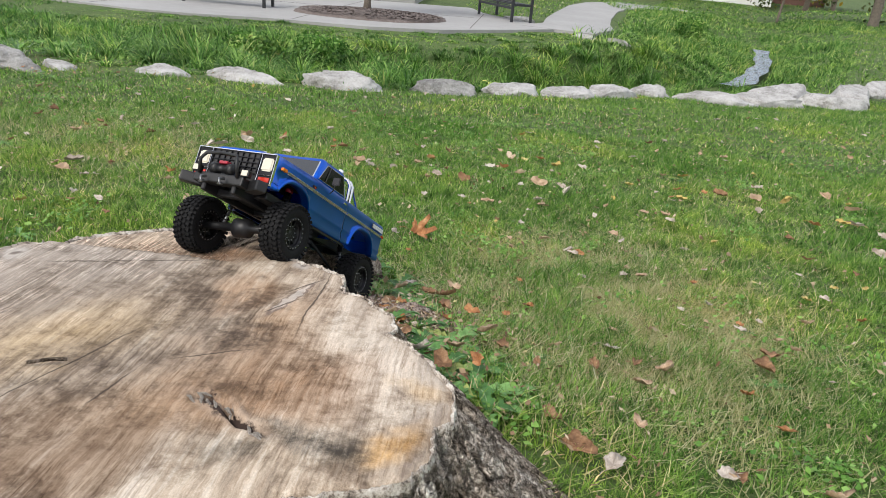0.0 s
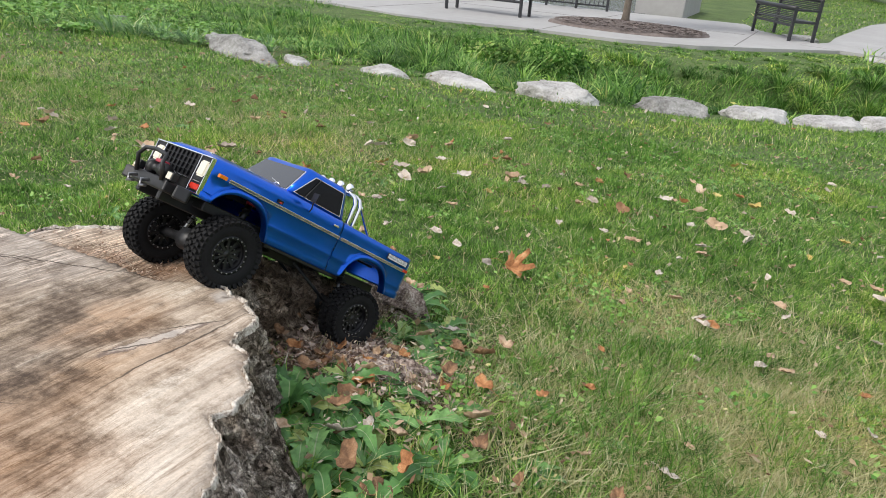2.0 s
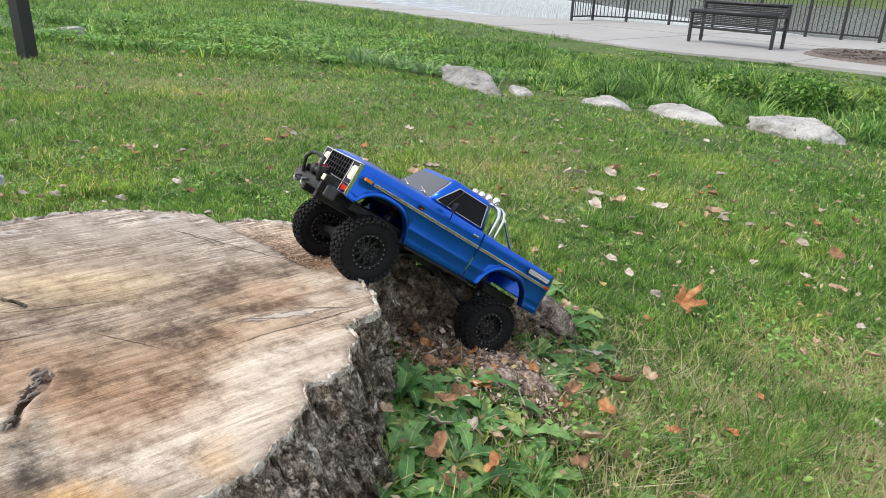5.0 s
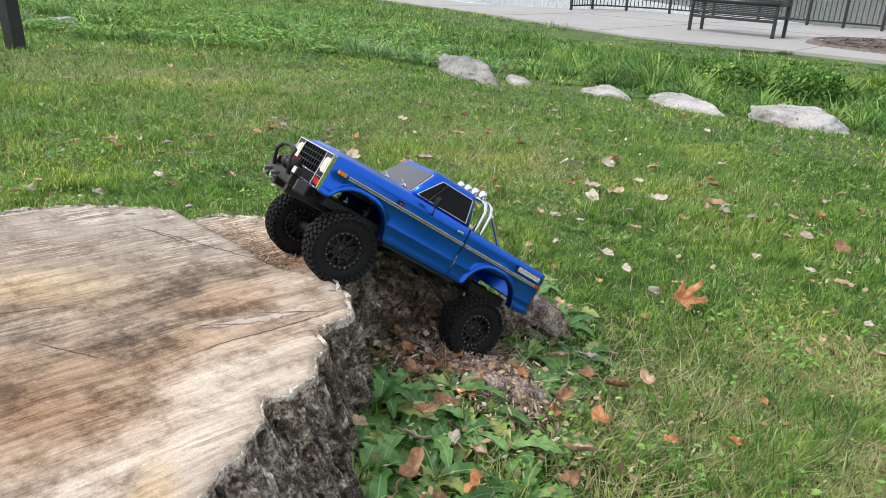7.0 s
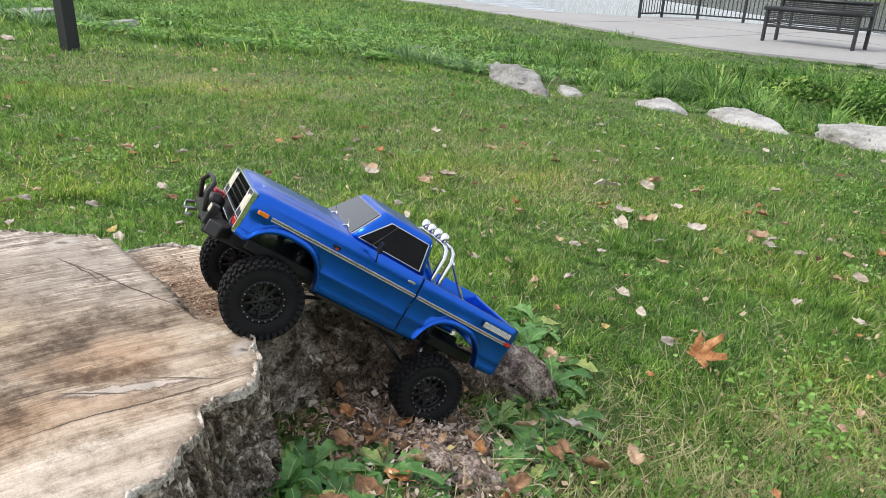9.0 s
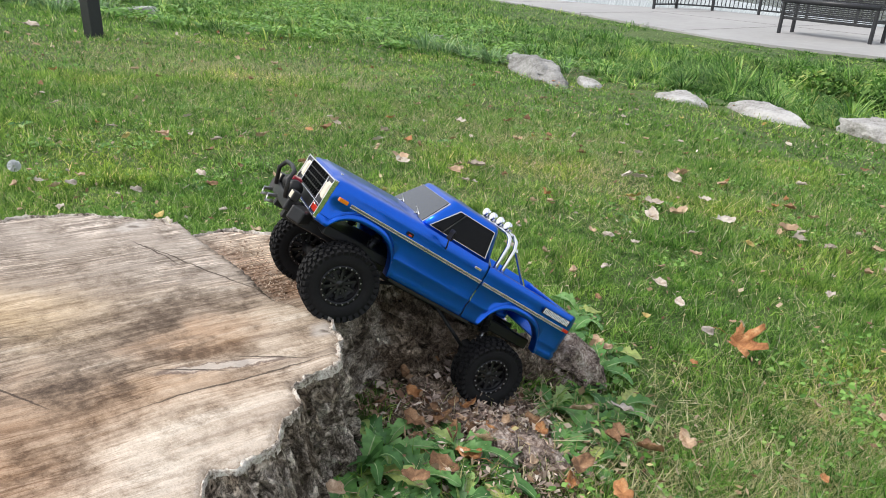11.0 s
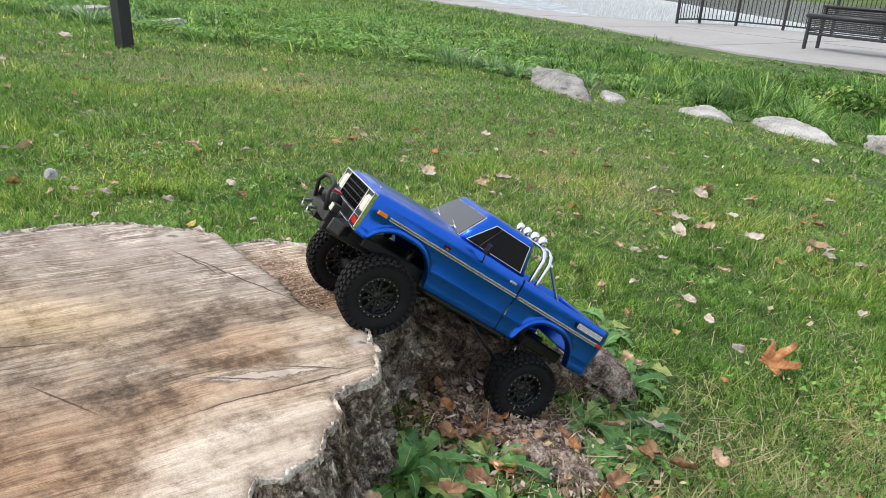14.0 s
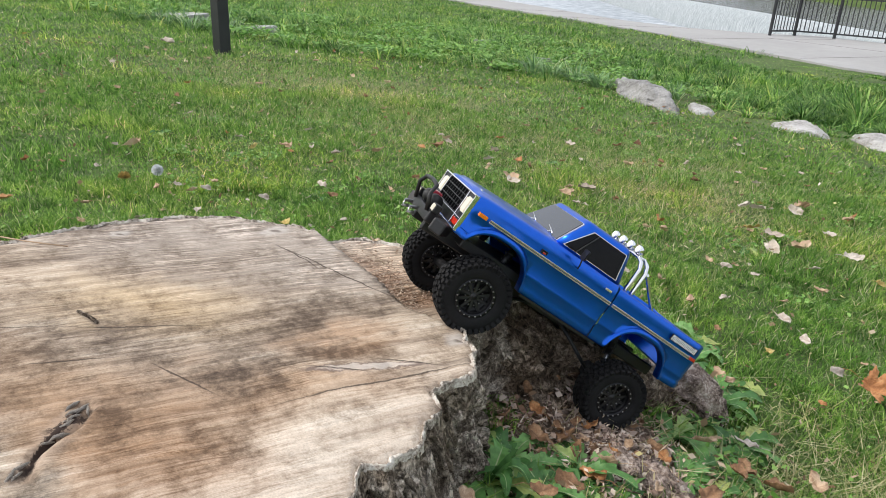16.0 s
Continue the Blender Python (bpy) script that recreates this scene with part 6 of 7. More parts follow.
# distant buildings
def house(x, y, w, d, h, turn, wallmat, roofmat, label):
    root = tagged(new("house"), label, "house", "distant houses")
    root.matrix_world = pose(x, y, float(land(x, y)) - 0.1, 0, 0, turn)
    bm = bmesh.new()
    box(bm, -w / 2, w / 2, -d / 2, d / 2, 0, h)
    part("wall", bm, wallmat, root)
    bm = bmesh.new()
    vs = [bm.verts.new(p) for p in ((-w / 2 - 0.4, -d / 2 - 0.4, h), (w / 2 + 0.4, -d / 2 - 0.4, h), (w / 2 + 0.4, d / 2 + 0.4, h), (-w / 2 - 0.4, d / 2 + 0.4, h), (-w / 2 - 0.4, 0, h + d * 0.35), (w / 2 + 0.4, 0, h + d * 0.35))]
    for f in ((0, 1, 5, 4), (2, 3, 4, 5), (0, 4, 3), (1, 2, 5), (3, 2, 1, 0)):
        bm.faces.new([vs[i] for i in f])
    part("roof", bm, roofmat, root)
    for i in range(4):
        for z in (0.8, 3.2):
            if z + 1.4 > h:
                continue
            xx = -w / 2 + w * (i + 0.5) / 4
            bm = bmesh.new()
            box(bm, xx - 0.5, xx + 0.5, -d / 2 - 0.05, -d / 2 + 0.05, z, z + 1.3)
            win = part("window", bm, M["white"], root)
            bm = bmesh.new()
            box(bm, xx - 0.42, xx + 0.42, -d / 2 - 0.07, -d / 2, z + 0.08, z + 1.22)
            part("pane", bm, M["smoke"], win)
    return root


M["siding"] = speckled("white_siding", [(0.3, (0.68, 0.68, 0.68)), (0.7, (0.8, 0.8, 0.8))], 2, 0.8)
M["redwall"] = speckled("red_siding", [(0.3, (0.14, 0.07, 0.055)), (0.7, (0.2, 0.11, 0.09))], 2, 0.8)
M["shingle"] = speckled("grey_shingle", [(0.3, (0.09, 0.09, 0.1)), (0.7, (0.16, 0.16, 0.17))], 6, 0.9)
house(24, 84, 11, 7, 5, -12, M["siding"], M["shingle"], "distant white house with grey roof")
house(34, 92, 9, 6, 4.2, -15, M["redwall"], M["shingle"], "distant red barn with grey roof")

# scattered stones in the far turf
GREY = "grey stone half sunk in rough grass"
for i, (x, y, s, lab) in enumerate(((-9.4, 7.85, 0.42, GREY), (-7.0, 7.15, 0.34, GREY), (-6.3, 8.4, 0.3, GREY), (-8.2, 9.0, 0.26, GREY), (-9.04, 2.93, 0.75, "flat pale stone slab in the grass"), (-8.55, 3.8, 0.45, "flat pale stone slab in the grass"), (2.9, 15.6, 0.55, PALE), (2.2, 15.9, 0.5, PALE), (0.9, 18.9, 0.8, PALE))):
    place_rock(40 + i, x, y, s, s * 0.7, s * 0.45, 20 * i, lab, 0.25, 0.25)


# ---- fallen leaves, weeds, litter ----
def leaf_mesh(kind, seed):
    """A curled dry leaf with stalk: a lobed or oval blade with a folded midrib."""
    rng = random.Random(seed)
    bm = bmesh.new()
    n = 64 if kind == "maple" else 30
    rim_pts = []
    for i in range(n):
        a = 2 * math.pi * i / n
        if kind == "maple":
            r = 0.30
            for c, reach in ((0, 1.0), (0.95, 0.86), (-0.95, 0.86), (1.95, 0.6), (-1.95, 0.6)):
                d = abs((a - c + math.pi) % (2 * math.pi) - math.pi)
                r = max(r, 0.3 + (reach - 0.3) * max(0, 1 - d / 0.52) ** 0.9)
            r *= 1 + 0.10 * math.sin(a * 21 + seed)
        else:
            r = 0.5 / math.sqrt((math.cos(a) / 1.0) ** 2 + (math.sin(a) / 0.58) ** 2) * (1 + 0.10 * math.sin(3 * a + seed) + 0.07 * math.sin(5 * a + 2 * seed) + 0.05 * math.sin(11 * a))
        rim_pts.append((r * math.cos(a), r * math.sin(a)))
    curl, fold, twist = rng.uniform(0.3, 1.3), rng.uniform(0.3, 1.0), rng.uniform(-0.9, 0.9)

    def lift(x, y):
        return fold * abs(y) * 0.9 + curl * x * x * 0.7 + twist * x * y + 0.16 * noise.noise(Vector((x * 4 + seed, y * 4, seed)))
    c = bm.verts.new((0, 0, lift(0, 0)))
    mids = [bm.verts.new((x * 0.55, y * 0.55, lift(x * 0.55, y * 0.55))) for x, y in rim_pts]
    outs = [bm.verts.new((x, y, lift(x, y))) for x, y in rim_pts]
    for i in range(n):
        j = (i + 1) % n
        bm.faces.new((c, mids[i], mids[j]))
        bm.faces.new((mids[i], outs[i], outs[j], mids[j]))
    r = bmesh.ops.extrude_face_region(bm, geom=bm.faces[:])
    bmesh.ops.translate(bm, verts=[v for v in r["geom"] if isinstance(v, bmesh.types.BMVert)], vec=(0, 0, 0.012))
    tube(bm, [(-0.45, 0, lift(-0.45, 0)), (-0.75, 0.03, lift(-0.5, 0) + 0.02), (-1.0, 0.0, 0.1)], 0.012, 5)
    bmesh.ops.recalc_face_normals(bm, faces=bm.faces)
    for f in bm.faces:
        f.smooth = True
    return bm


def dry(name, a, b, c):
    m, n, l, bs = mat(name, 0.7, 0, 0.3)
    v = coords(n, l)
    t, u = noise_tex(n, l, 2.5, 5, 0.6, v), noise_tex(n, l, 14, 5, 0.7, v)
    r = ramp(n, [(0.35, a), (0.55, b), (0.72, c)])
    l.new(t.outputs[0], r.inputs[0])
    k = ramp(n, [(0.35, (0.6, 0.55, 0.5)), (0.6, (1.05, 1.05, 1.05))])
    l.new(u.outputs[0], k.inputs[0])
    l.new(mix(n, l, 0.7, r.outputs[0], k.outputs[0], "MULTIPLY"), bs.inputs["Base Color"])
    return m


M["leaf_tan"] = dry("dry_tan_leaf", (0.34, 0.22, 0.13), (0.52, 0.38, 0.26), (0.62, 0.5, 0.38))
M["leaf_brown"] = dry("dry_brown_leaf", (0.14, 0.075, 0.04), (0.30, 0.17, 0.09), (0.46, 0.30, 0.18))
M["leaf_pale"] = dry("bleached_leaf", (0.36, 0.30, 0.25), (0.54, 0.475, 0.41), (0.68, 0.62, 0.56))
M["leaf_orange"] = dry("orange_leaf", (0.26, 0.11, 0.045), (0.46, 0.22, 0.09), (0.60, 0.38, 0.20))
M["leaf_yellow"] = dry("yellow_leaf", (0.40, 0.28, 0.08), (0.56, 0.43, 0.15), (0.64, 0.54, 0.28))
TINT = {"tan": "tan", "brown": "brown", "pale": "bleached pale", "orange": "rust-orange", "yellow": "yellow"}
leaf_data = {}


def fallen_leaf(kind, tint, x, y, size, turn, tip=0.0, rise=0.02, variant=0):
    key = (kind, tint, variant)
    if key not in leaf_data:
        ob = part("fallen_leaf", leaf_mesh(kind, 3 + variant * 7 + len(tint)), M["leaf_" + tint])
        leaf_data[key] = ob.data
    else:
        ob = new("fallen_leaf", leaf_data[key])
    p = Vector((x, y, 0))
    z = float(land(x, y)) + rise
    ob.matrix_world = Matrix.Translation((x, y, z)) @ LAWN.to_3x3().to_4x4() @ pose(0, 0, 0, tip, tip * 0.4, turn) @ Matrix.Scale(size, 4)
    lab = ("large lobed %s leaf lying on the grass" if kind == "maple" else "small curled %s leaf lying on the grass") % TINT[tint]
    return tagged(ob, lab, "leaf", "fallen leaves")


# leaves that catch the eye
fallen_leaf("maple", "orange", 0.05, 2.39, 0.066, 20, 36, 0.04, 2)
for i, (x, y, s, tint) in enumerate(((-1.03, 2.81, 0.05, "tan"), (-0.70, 4.39, 0.06, "pale"), (-2.39, 5.18, 0.06, "tan"), (-0.07, 3.63, 0.06, "tan"), (-2.08, 1.97, 0.055, "brown"), (-3.66, 2.91, 0.07, "brown"), (-2.38, 1.88, 0.05, "tan"), (0.80, 2.68, 0.06, "tan"), (0.60, 2.41, 0.055, "pale"), (1.0, 1.62, 0.08, "brown"), (0.82, 2.23, 0.045, "tan"), (1.76, 4.92, 0.06, "tan"), (-3.34, 1.62, 0.05, "pale"), (-2.57, 1.72, 0.05, "pale"), (0.21, 1.57, 0.045, "orange"), (0.20, 1.80, 0.06, "brown"), (0.26, 1.21, 0.06, "brown"), (0.15, 1.78, 0.055, "brown"), (0.36, 1.72, 0.04, "orange"), (0.37, 1.56, 0.035, "tan"), (0.11, 1.40, 0.06, "brown"), (0.18, 1.33, 0.06, "pale"), (0.61, 2.38, 0.05, "pale"), (0.39, 2.37, 0.04, "tan"), (0.41, 2.04, 0.03, "orange"), (0.54, 3.02, 0.045, "tan"), (0.34, 2.68, 0.03, "yellow"), (-1.78, 3.72, 0.04, "brown"), (-1.32, 4.35, 0.05, "brown"), (-2.33, 3.3, 0.05, "pale"), (-1.68, 2.32, 0.045, "pale"), (-1.61, 1.77, 0.06, "brown"), (1.05, 1.7, 0.075, "brown"), (0.67, 1.55, 0.05, "brown"), (0.66, 1.44, 0.055, "tan"), (0.43, 1.84, 0.035, "orange"), (1.34, 2.18, 0.05, "yellow"), (1.49, 2.32, 0.04, "yellow"), (1.33, 2.91, 0.04, "tan"), (1.57, 2.91, 0.05, "brown"), (0.99, 2.22, 0.045, "orange"), (1.03, 1.89, 0.035, "orange"), (-1.87, 3.83, 0.05, "brown"), (-2.87, 4.87, 0.07, "tan"), (-0.32, 4.39, 0.05, "tan"), (1.21, 3.45, 0.05, "orange"), (1.42, 3.63, 0.05, "orange"), (0.53, 3.11, 0.05, "pale"), (-0.54, 2.79, 0.05, "pale"), (0.94, 1.32, 0.05, "orange"), (0.18, 5.06, 0.05, "pale"), (0.58, 5.08, 0.07, "pale"), (2.55, 7.18, 0.08, "pale"), (-0.12, 5.5, 0.06, "yellow"), (0.47, 1.08, 0.08, "brown"), (0.53, 1.06, 0.07, "pale"), (0.43, 1.16, 0.06, "brown"), (0.75, 1.12, 0.06, "pale"))):
    fallen_leaf("oval", tint, x, y, s * 0.8, (i * 73) % 360, (i * 37) % 50 - 25, 0.038 if stump_gap(x, y) > 0.5 else 0.02, i % 3)
rng = random.Random(77)
drift = []
for i in range(760):
    x, y = (rng.uniform(-6.5, 4.5), rng.uniform(0.6, 9.5)) if i % 3 else (rng.uniform(-2.5, 2.2), rng.uniform(0.9, 4.2))
    if stump_gap(x, y) < 0.25 or y > np.interp(x, ROCKS_X, ROCKS_Y) - 0.3:
        continue
    tint = rng.choice(["tan", "tan", "tan", "tan", "pale", "pale", "pale", "pale", "brown", "orange", "yellow"])
    if math.hypot(x - 0.3, y - 0.6) > 2.7 or y < 0.9:
        drift.append((tint, x, y, rng.uniform(0.02, 0.055) if i % 6 else rng.uniform(0.055, 0.085), rng.uniform(0, 360), rng.uniform(-40, 40), rng.randrange(3)))
        continue
    fallen_leaf("oval", tint, x, y, rng.uniform(0.016, 0.042) if i % 7 else rng.uniform(0.035, 0.052), rng.uniform(0, 360), rng.uniform(-40, 40), 0.036, rng.randrange(3))
# the many small ones further off lie as one scatter for each colour
for tint in TINT:
    pts, quads, count = [], [], 0
    for t, x, y, size, turn, tip, variant in drift:
        key = ("oval", tint, variant)
        if t != tint or key not in leaf_data:
            continue
        me = leaf_data[key]
        place = Matrix.Translation((x, y, float(land(x, y)) + 0.036)) @ pose(0, 0, 0, tip, tip * 0.4, turn) @ Matrix.Scale(size, 4)
        base = count
        pts += [place @ q.co for q in me.vertices]
        quads += [[base + k for k in p.vertices] for p in me.polygons]
        count += len(me.vertices)
    if pts:
        me = bpy.data.meshes.new("scattered_leaves")
        me.from_pydata(pts, [], quads)
        me.materials.append(M["leaf_" + tint])
        tagged(new("scattered_leaves", me), "scattered %s leaves lying on the lawn" % TINT[tint], "fallen leaves", kind="stuff")
# drift of leaves in the hollow by the stump
for i in range(38):
    x, y = rng.gauss(-0.0, 0.09), rng.gauss(1.56, 0.09)
    if stump_gap(x, y) < 0.04:
        continue
    fallen_leaf("oval", rng.choice(["brown", "brown", "brown", "orange", "tan"]), x, y, rng.uniform(0.02, 0.046), rng.uniform(0, 360), rng.uniform(-50, 50), rng.uniform(0.01, 0.03), rng.randrange(3))


def scraps(name, seed, n, spread, size, material, label, cat, rise=0.0):
    """Many tiny flakes lying about, too small to count."""
    r = np.random.default_rng(seed)
    x, y = spread(r, n)
    ok = stump_gap(x, y) > 0.02
    x, y = x[ok], y[ok]
    n = len(x)
    z = land(x, y) + rise + r.uniform(0, 0.012, n)
    a = r.uniform(0, 2 * np.pi, n)
    s = size * r.uniform(0.4, 1.6, n)
    k = r.uniform(0.12, 0.42, n)
    u = np.stack([np.cos(a) * s, np.sin(a) * s, r.normal(0, 0.35, n) * s], -1)
    w = np.stack([-np.sin(a) * s * k, np.cos(a) * s * k, r.normal(0, 0.35, n) * s], -1)
    c = np.stack([x, y, z], -1)
    v = np.stack([c - u, c - u * 0.2 - w, c + u, c + u * 0.1 + w], 1).reshape(-1, 3)
    return tagged(sheet(name, v, np.arange(len(v)).reshape(-1, 4), material), label, cat, kind="stuff")


M["chips"] = foliage("wood_chips", (0.12, 0.07, 0.045), (0.3, 0.2, 0.14), (0.52, 0.42, 0.33), 20, None, 0.0, 0.85, 0.3)
M["shreds"] = foliage("rotted_wood_shreds", (0.16, 0.11, 0.09), (0.38, 0.29, 0.24), (0.66, 0.57, 0.49), 20, None, 0.0, 0.9, 0.3)
scraps("wood_chips", 3, 6500, lambda r, n: (r.normal(0.03, 0.12, n), r.normal(1.53, 0.13, n)), 0.0055, M["chips"], "brown wood chips and bark crumbs on bare soil", "wood chips")
scraps("wood_shreds", 23, 1900, lambda r, n: (r.normal(0.06, 0.085, n), r.normal(1.56, 0.06, n)), 0.0062, M["shreds"], "pale shreds of rotted wood beside the stump", "wood chips", 0.012)
M["earth"] = speckled("bare_earth", [(0.3, (0.06, 0.042, 0.03)), (0.5, (0.15, 0.11, 0.08)), (0.7, (0.27, 0.21, 0.16))], 22, 0.95, bump_scale=120, bump_strength=0.9, dist=0.01)
ex, ey = np.meshgrid(np.linspace(-0.22, 0.26, 90), np.linspace(1.28, 1.82, 90), indexing="ij")
hump = bare(ex, ey)
ez = land(ex, ey) + 0.014 * step(0.35, 0.7, hump + 0.12 * fbm(ex, ey, 14, 3, 5)) - 0.007 + 0.006 * fbm(ex, ey, 25, 3, 9)
tagged(sheet("bare_earth", np.stack([ex, ey, ez], -1).reshape(-1, 3), grid_faces(90, 90)[:, ::-1], M["earth"], smooth=True), "bare brown earth and rotted wood beside the stump", "earth", kind="structure")
scraps("leaf_scraps", 4, 14000, lambda r, n: (r.uniform(-6, 4.5, n), r.uniform(0.5, 7, n)), 0.0055, M["litter"], "scattered scraps of dry leaves in the turf", "leaf scraps", 0.03)
scraps("leaf_bits", 6, 5200, lambda r, n: (r.uniform(-6, 4.5, n), r.uniform(0.5, 7, n)), 0.0075, M["litter"], "torn bits of dry leaves in the turf", "leaf scraps", 0.032)
scraps("leaf_bits", 7, 700, lambda r, n: (r.normal(0.2, 0.25, n), r.normal(1.45, 0.35, n)), 0.006, M["litter"], "torn bits of dry leaves beside the stump", "leaf scraps", 0.03)


def weedmat(name, stops):
    m, n, l, b = mat(name, 0.42, 0, 0.4)
    v = coords(n, l)
    own = n.new("ShaderNodeObjectInfo")
    r = ramp(n, stops)
    l.new(own.outputs["Random"], r.inputs[0])
    t = noise_tex(n, l, 55, 5, 0.65, v)
    k = ramp(n, [(0.35, (0.62, 0.66, 0.6)), (0.5, (1, 1, 1)), (0.66, (1.3, 1.25, 1.2))])
    l.new(t.outputs[0], k.inputs[0])
    col = mix(n, l, 0.9, r.outputs[0], k.outputs[0], "MULTIPLY")
    l.new(col, b.inputs["Base Color"])
    tr = n.new("ShaderNodeBsdfTranslucent")
    l.new(col, tr.inputs["Color"])
    ms = n.new("ShaderNodeMixShader")
    ms.inputs[0].default_value = 0.3
    l.new(b.outputs[0], ms.inputs[1])
    l.new(tr.outputs[0], ms.inputs[2])
    l.new(ms.outputs[0], n["Material Output"].inputs["Surface"])
    bump(n, l, b, t.outputs[0], 0.4, 0.002)
    return m


M["dandelion"] = weedmat("dandelion_leaf", [(0.0, (0.065, 0.175, 0.045)), (0.45, (0.13, 0.30, 0.08)), (0.8, (0.23, 0.43, 0.14)), (0.97, (0.42, 0.48, 0.15))])
M["midrib"] = weedmat("pale_midrib", [(0.0, (0.30, 0.42, 0.2)), (1.0, (0.42, 0.5, 0.28))])


def dandelion(seed, x, y, leaves=9, size=0.13, upright=0.5):
    """A rosette of toothed leaves, each with a pale midrib."""
    r = random.Random(seed)
    root = tagged(new("dandelion_plant"), "green dandelion rosette with jagged leaves beside the stump", "weed", "dandelions")
    root.matrix_world = Matrix.Translation((x, y, float(land(x, y)))) @ LAWN.to_3x3().to_4x4()
    for i in range(leaves):
        a = 2.399 * i + r.uniform(-0.5, 0.5)
        ln, up, wd = size * r.uniform(0.5, 1.2), upright * r.uniform(0.3, 1.7), size * r.uniform(0.20, 0.30)
        lobes, ph, sway = r.choice((3, 4, 5)), r.random(), r.uniform(-0.25, 0.25)
        bm = bmesh.new()
        n = 31
        rows = []
        for k in range(n):
            f = k / (n - 1)
            swell = math.sin(math.pi * min(1, f ** 0.62 * 0.97 + 0.02)) ** 0.75 * (0.25 + 0.75 * f) * 1.35
            saw = [1 - 0.54 * (((1 - f) * lobes + ph + o) % 1) ** 0.8 if f < 0.80 else 0.95 - 0.1 * o for o in (0.0, 0.22)]
            z = ln * (up * f - (up * 0.75 + 0.1) * f * f) + 0.006
            xx, yy = ln * f * math.sqrt(max(0.3, 1 - up * up * 0.3)), ln * sway * f * f
            roll = 0.3 * math.sin(f * 7 + seed + i)
            w0, w1 = wd * swell * saw[0] + 0.0012, wd * swell * saw[1] + 0.0012
            mid = 0.0011 * (1.3 - f)
            back = -0.006 * (1 - f)
            rows.append([bm.verts.new((xx + back, yy - w0, z + w0 * (0.35 + roll))), bm.verts.new((xx, yy - mid, z)), bm.verts.new((xx, yy + mid, z)), bm.verts.new((xx + back, yy + w1, z + w1 * (0.35 - roll)))])
        for p, q in zip(rows, rows[1:]):
            for j in range(3):
                g = bm.faces.new((p[j], q[j], q[j + 1], p[j + 1]))
                g.smooth = True
                g.material_index = 1 if j == 1 else 0
        bmesh.ops.rotate(bm, verts=bm.verts, cent=(0, 0, 0), matrix=Matrix.Rotation(a, 3, "Z"))
        part("leaf", bm, M["dandelion"], root).data.materials.append(M["midrib"])
    return root


for i, (x, y, s, up) in enumerate(((0.06, 1.29, 0.13, 1.3), (0.10, 1.36, 0.10, 0.7), (0.17, 1.38, 0.09, 0.6), (0.17, 1.20, 0.12, 0.9), (0.26, 1.30, 0.09, 0.5), (0.05, 1.41, 0.08, 0.6), (0.02, 1.75, 0.10, 0.6), (0.10, 1.70, 0.09, 0.4), (0.17, 1.67, 0.08, 0.4), (-0.19, 2.05, 0.12, 0.7), (-0.10, 2.06, 0.11, 0.7), (0.0, 1.86, 0.10, 0.6), (0.07, 1.80, 0.09, 0.5), (-0.44, 1.72, 0.11, 0.7), (-0.36, 1.66, 0.10, 0.7), (0.30, 1.12, 0.11, 0.7), (0.12, 1.25, 0.10, 0.9), (0.25, 1.53, 0.07, 0.4), (0.42, 1.48, 0.07, 0.4), (0.21, 1.13, 0.11, 0.9), (0.36, 1.23, 0.08, 0.5), (0.13, 1.77, 0.09, 0.5), (-0.62, 1.5, 0.09, 0.5), (-0.9, 1.45, 0.08, 0.5), (0.22, 1.26, 0.10, 0.8), (0.15, 1.31, 0.11, 0.9), (0.08, 1.45, 0.10, 0.7), (0.15, 1.47, 0.10, 0.6), (0.23, 1.42, 0.11, 0.6), (0.31, 1.36, 0.10, 0.5), (0.28, 1.20, 0.12, 0.8), (0.03, 1.35, 0.11, 1.0), (-0.26, 2.16, 0.13, 0.8), (-0.05, 1.98, 0.12, 0.7), (0.06, 1.90, 0.11, 0.5), (0.12, 1.64, 0.10, 0.5), (-0.30, 1.80, 0.11, 0.7))):
    dandelion(i, x, y, 10 + i % 4, s * 0.80, up * 0.75)
rng = random.Random(5)
for i in range(24):
    x, y = rng.uniform(-3.5, 1.5), rng.uniform(1.2, 4.5)
    if stump_gap(x, y) > 0.3:
        dandelion(60 + i, x, y, 6, 0.07, 0.4)
# dead leaves caught among the weeds
for i, (x, y, s, tint) in enumerate(((0.17, 1.27, 0.05, "pale"), (0.13, 1.33, 0.04, "brown"), (0.22, 1.22, 0.055, "brown"), (0.24, 1.33, 0.035, "tan"), (0.10, 1.22, 0.035, "tan"), (0.29, 1.27, 0.04, "orange"), (0.16, 1.74, 0.04, "brown"), (0.08, 1.75, 0.04, "tan"), (0.20, 1.60, 0.05, "brown"), (0.27, 1.62, 0.045, "orange"), (0.31, 1.50, 0.05, "tan"), (0.34, 1.42, 0.045, "brown"))):
    fallen_leaf("oval", tint, x, y, s, i * 57, (i * 41) % 70 - 35, 0.045, i % 3)


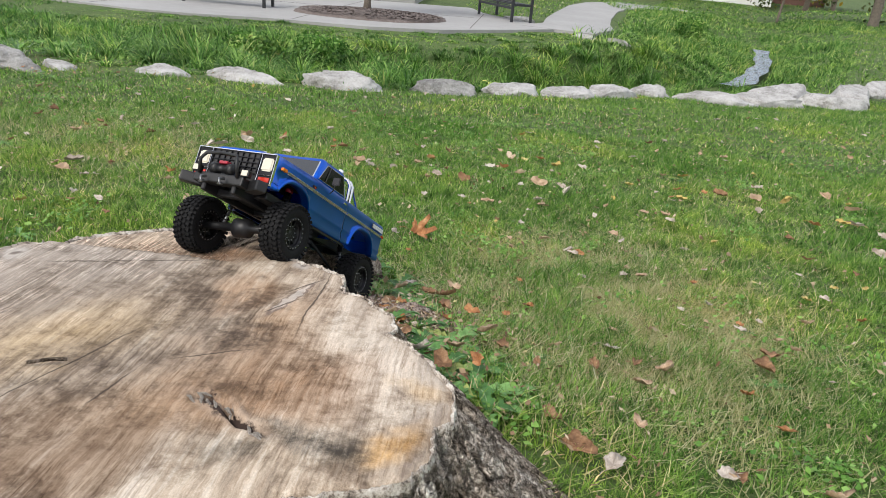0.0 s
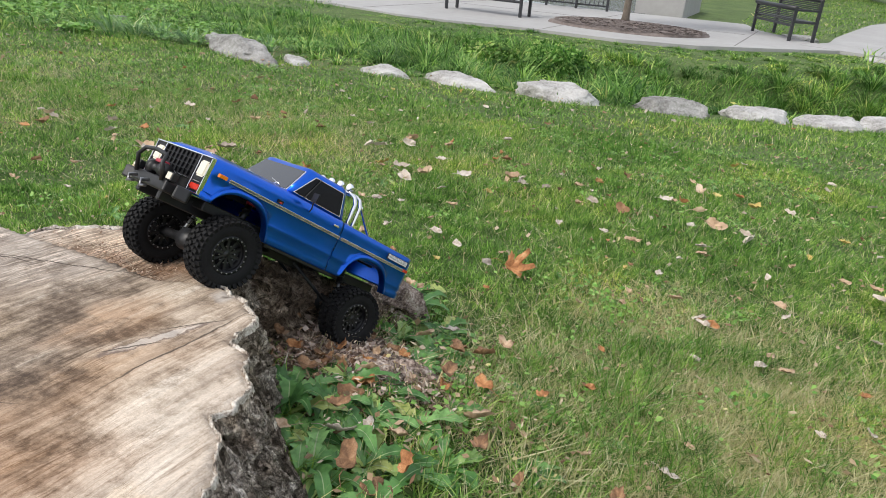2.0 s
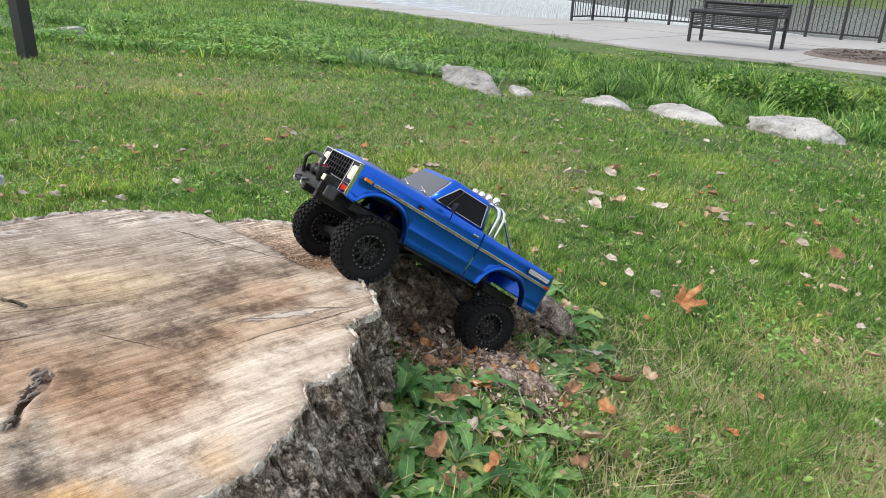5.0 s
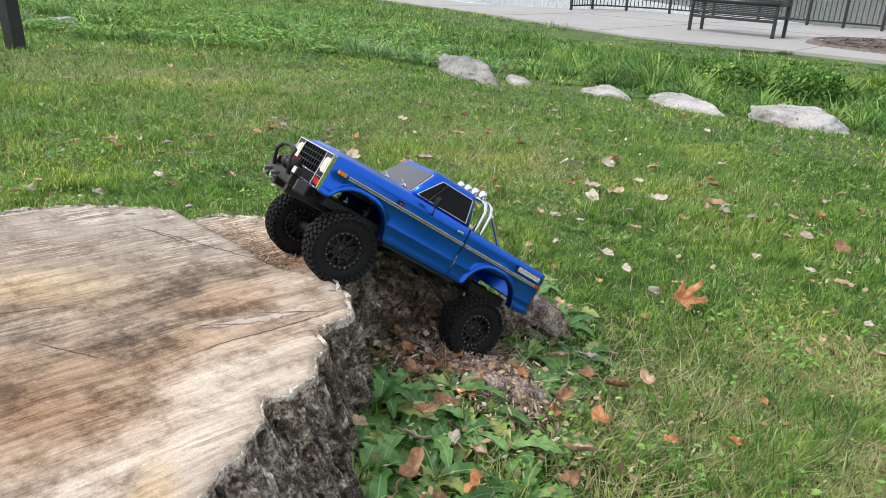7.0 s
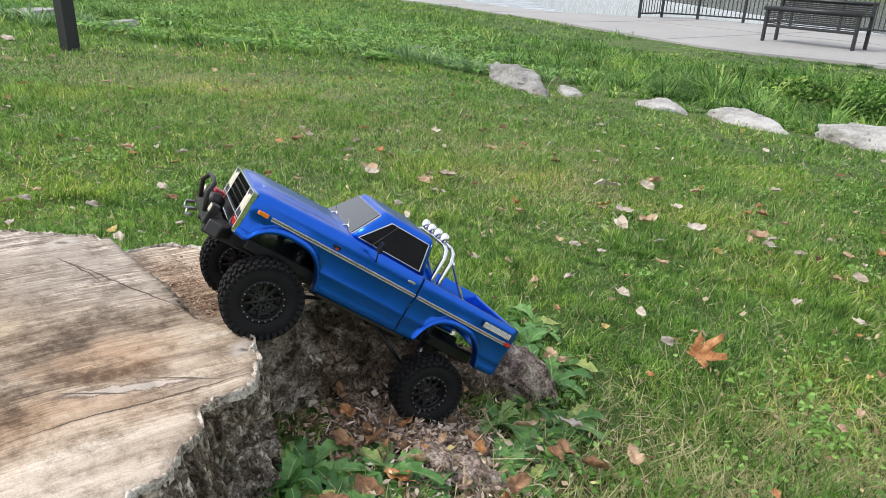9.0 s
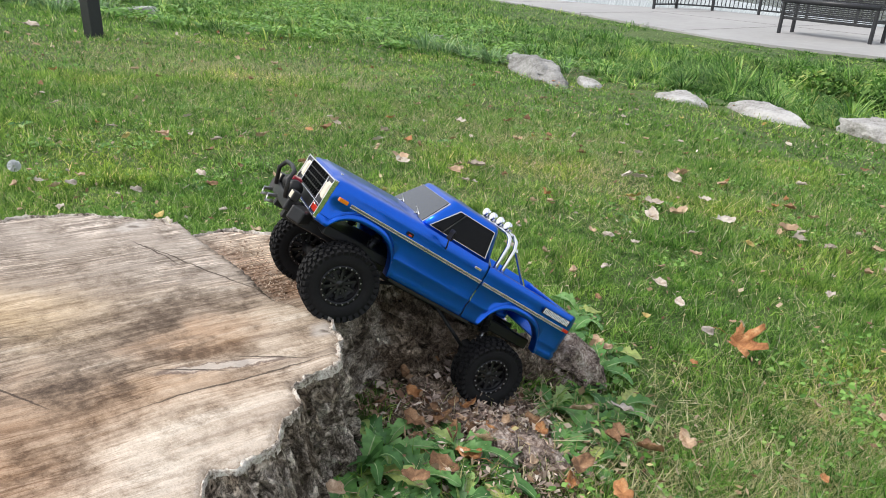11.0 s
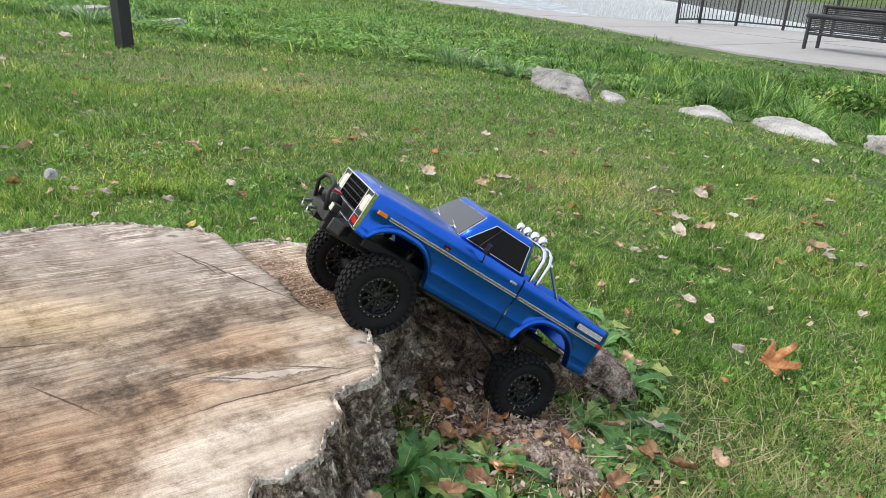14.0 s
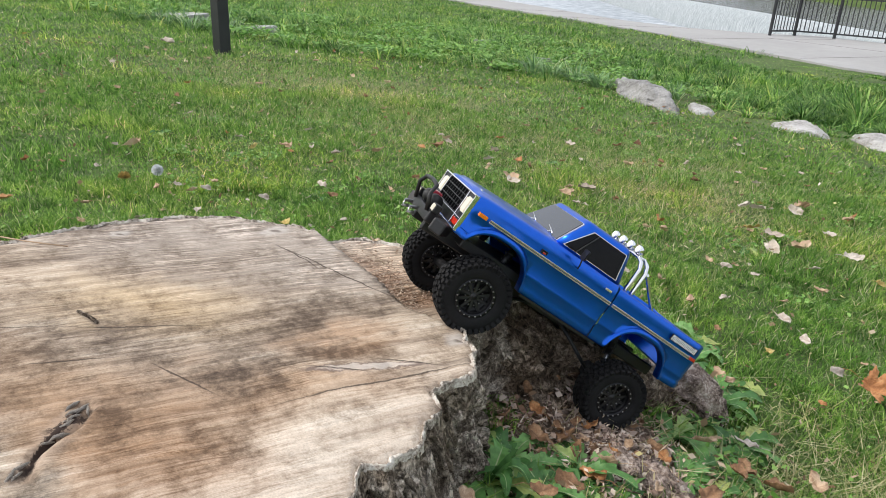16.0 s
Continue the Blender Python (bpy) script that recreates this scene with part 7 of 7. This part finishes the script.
def seed_head(x, y, flower=False):
    root = tagged(new("dandelion_flower" if flower else "dandelion_clock"), "small yellow dandelion flower in the lawn" if flower else "white fluffy dandelion seed head in the lawn", "weed")
    root.matrix_world = Matrix.Translation((x, y, float(land(x, y))))
    bm = bmesh.new()
    tube(bm, [(0, 0, 0), (0.004, 0, 0.04), (0.002, 0.002, 0.075)], 0.0015, 6)
    part("stalk", bm, M["weed"], root)
    r = np.random.default_rng(3)
    n = 260
    d = r.normal(0, 1, (n, 3))
    if flower:
        d[:, 2] = np.abs(d[:, 2]) * 0.35
    d /= np.linalg.norm(d, axis=1, keepdims=True)
    c = np.array([0.002, 0.002, 0.082])
    w = np.cross(d, r.normal(0, 1, (n, 3)))
    w /= np.linalg.norm(w, axis=1, keepdims=True)
    v = np.stack([c + d * 0.004, c + d * 0.020 + w * 0.003, c + d * 0.020 - w * 0.003], 1).reshape(-1, 3)
    sheet("petal_head" if flower else "seed_fluff", v, np.arange(len(v)).reshape(-1, 3), M["leaf_yellow"] if flower else M["white"], root)


fallen_leaf("oval", "pale", -6.36, 2.2, 0.14, 40, 12, 0.03, 1)
seed_head(-1.86, 1.22)
seed_head(-1.78, 1.10, True)


# splinters round the open split
r8 = random.Random(8)
splinter = None
for i in range(16):
    k = r8.uniform(-0.07, 0.07)
    x, y = -0.034 + 0.82 * k + r8.uniform(-0.012, 0.012), 0.752 - 0.57 * k + r8.uniform(-0.012, 0.012)
    if splinter is None:
        bm = bmesh.new()
        tube(bm, [(-1, 0, 0.0), (-0.3, 0.08, 0.16), (0.4, -0.04, 0.2), (1, 0.05, 0.06)], [0.06, 0.2, 0.16, 0.03], 6)
        ob = part("splinter", bm, M["edge"])
        splinter = ob.data
    else:
        ob = new("splinter", splinter)
    ob.matrix_world = LAWN @ pose(x, y, TOP + 0.0005, 0, r8.uniform(-15, 15), r8.uniform(-75, 10)) @ Matrix.Scale(r8.uniform(0.005, 0.014), 4)
    tagged(ob, "small pale wood splinter in the stump's crack", "splinter", "splinters in the crack")


# twigs and crumbs on the cut
def on_top(name, pts, r, material, label):
    bm = bmesh.new()
    tube(bm, pts, r, 6)
    ob = part(name, bm, material)
    ob.matrix_world = LAWN
    return tagged(ob, label, name)


on_top("twig", [(-0.326, 0.807, TOP + 0.006), (-0.301, 0.817, TOP + 0.009), (-0.282, 0.827, TOP + 0.006)], 0.0026, M["bark"], "short dry twig on the cut stump")
on_top("grass_stalk", [(-0.66, 0.72, TOP + 0.006), (-0.62, 0.76, TOP + 0.008), (-0.585, 0.82, TOP + 0.006)], 0.0012, M["leaf_tan"], "dry grass stalk on the cut stump")
r9 = np.random.default_rng(12)
n = 2200
x, y = r9.normal(-0.33, 0.11, n), r9.normal(1.35, 0.045, n)
s = r9.uniform(0.0012, 0.004, n)
a = r9.uniform(0, 6.28, n)
c = np.stack([x, y, np.full(n, TOP - 0.028)], -1)
u = np.stack([np.cos(a) * s, np.sin(a) * s, r9.uniform(0, 0.6, n) * s], -1)
w = np.stack([-np.sin(a) * s * 0.5, np.cos(a) * s * 0.5, 0 * s], -1)
v = np.stack([c - u, c - w, c + u, c + w], 1).reshape(-1, 3)
ok = np.repeat((y > 1.295) & (stump_gap(x, y) < -0.03), 4)
saw = sheet("sawdust", v[ok], np.arange(ok.sum()).reshape(-1, 4), M["chips"])
saw.matrix_world = LAWN
tagged(saw, "brown sawdust crumbs on the lower cut", "sawdust", kind="stuff")
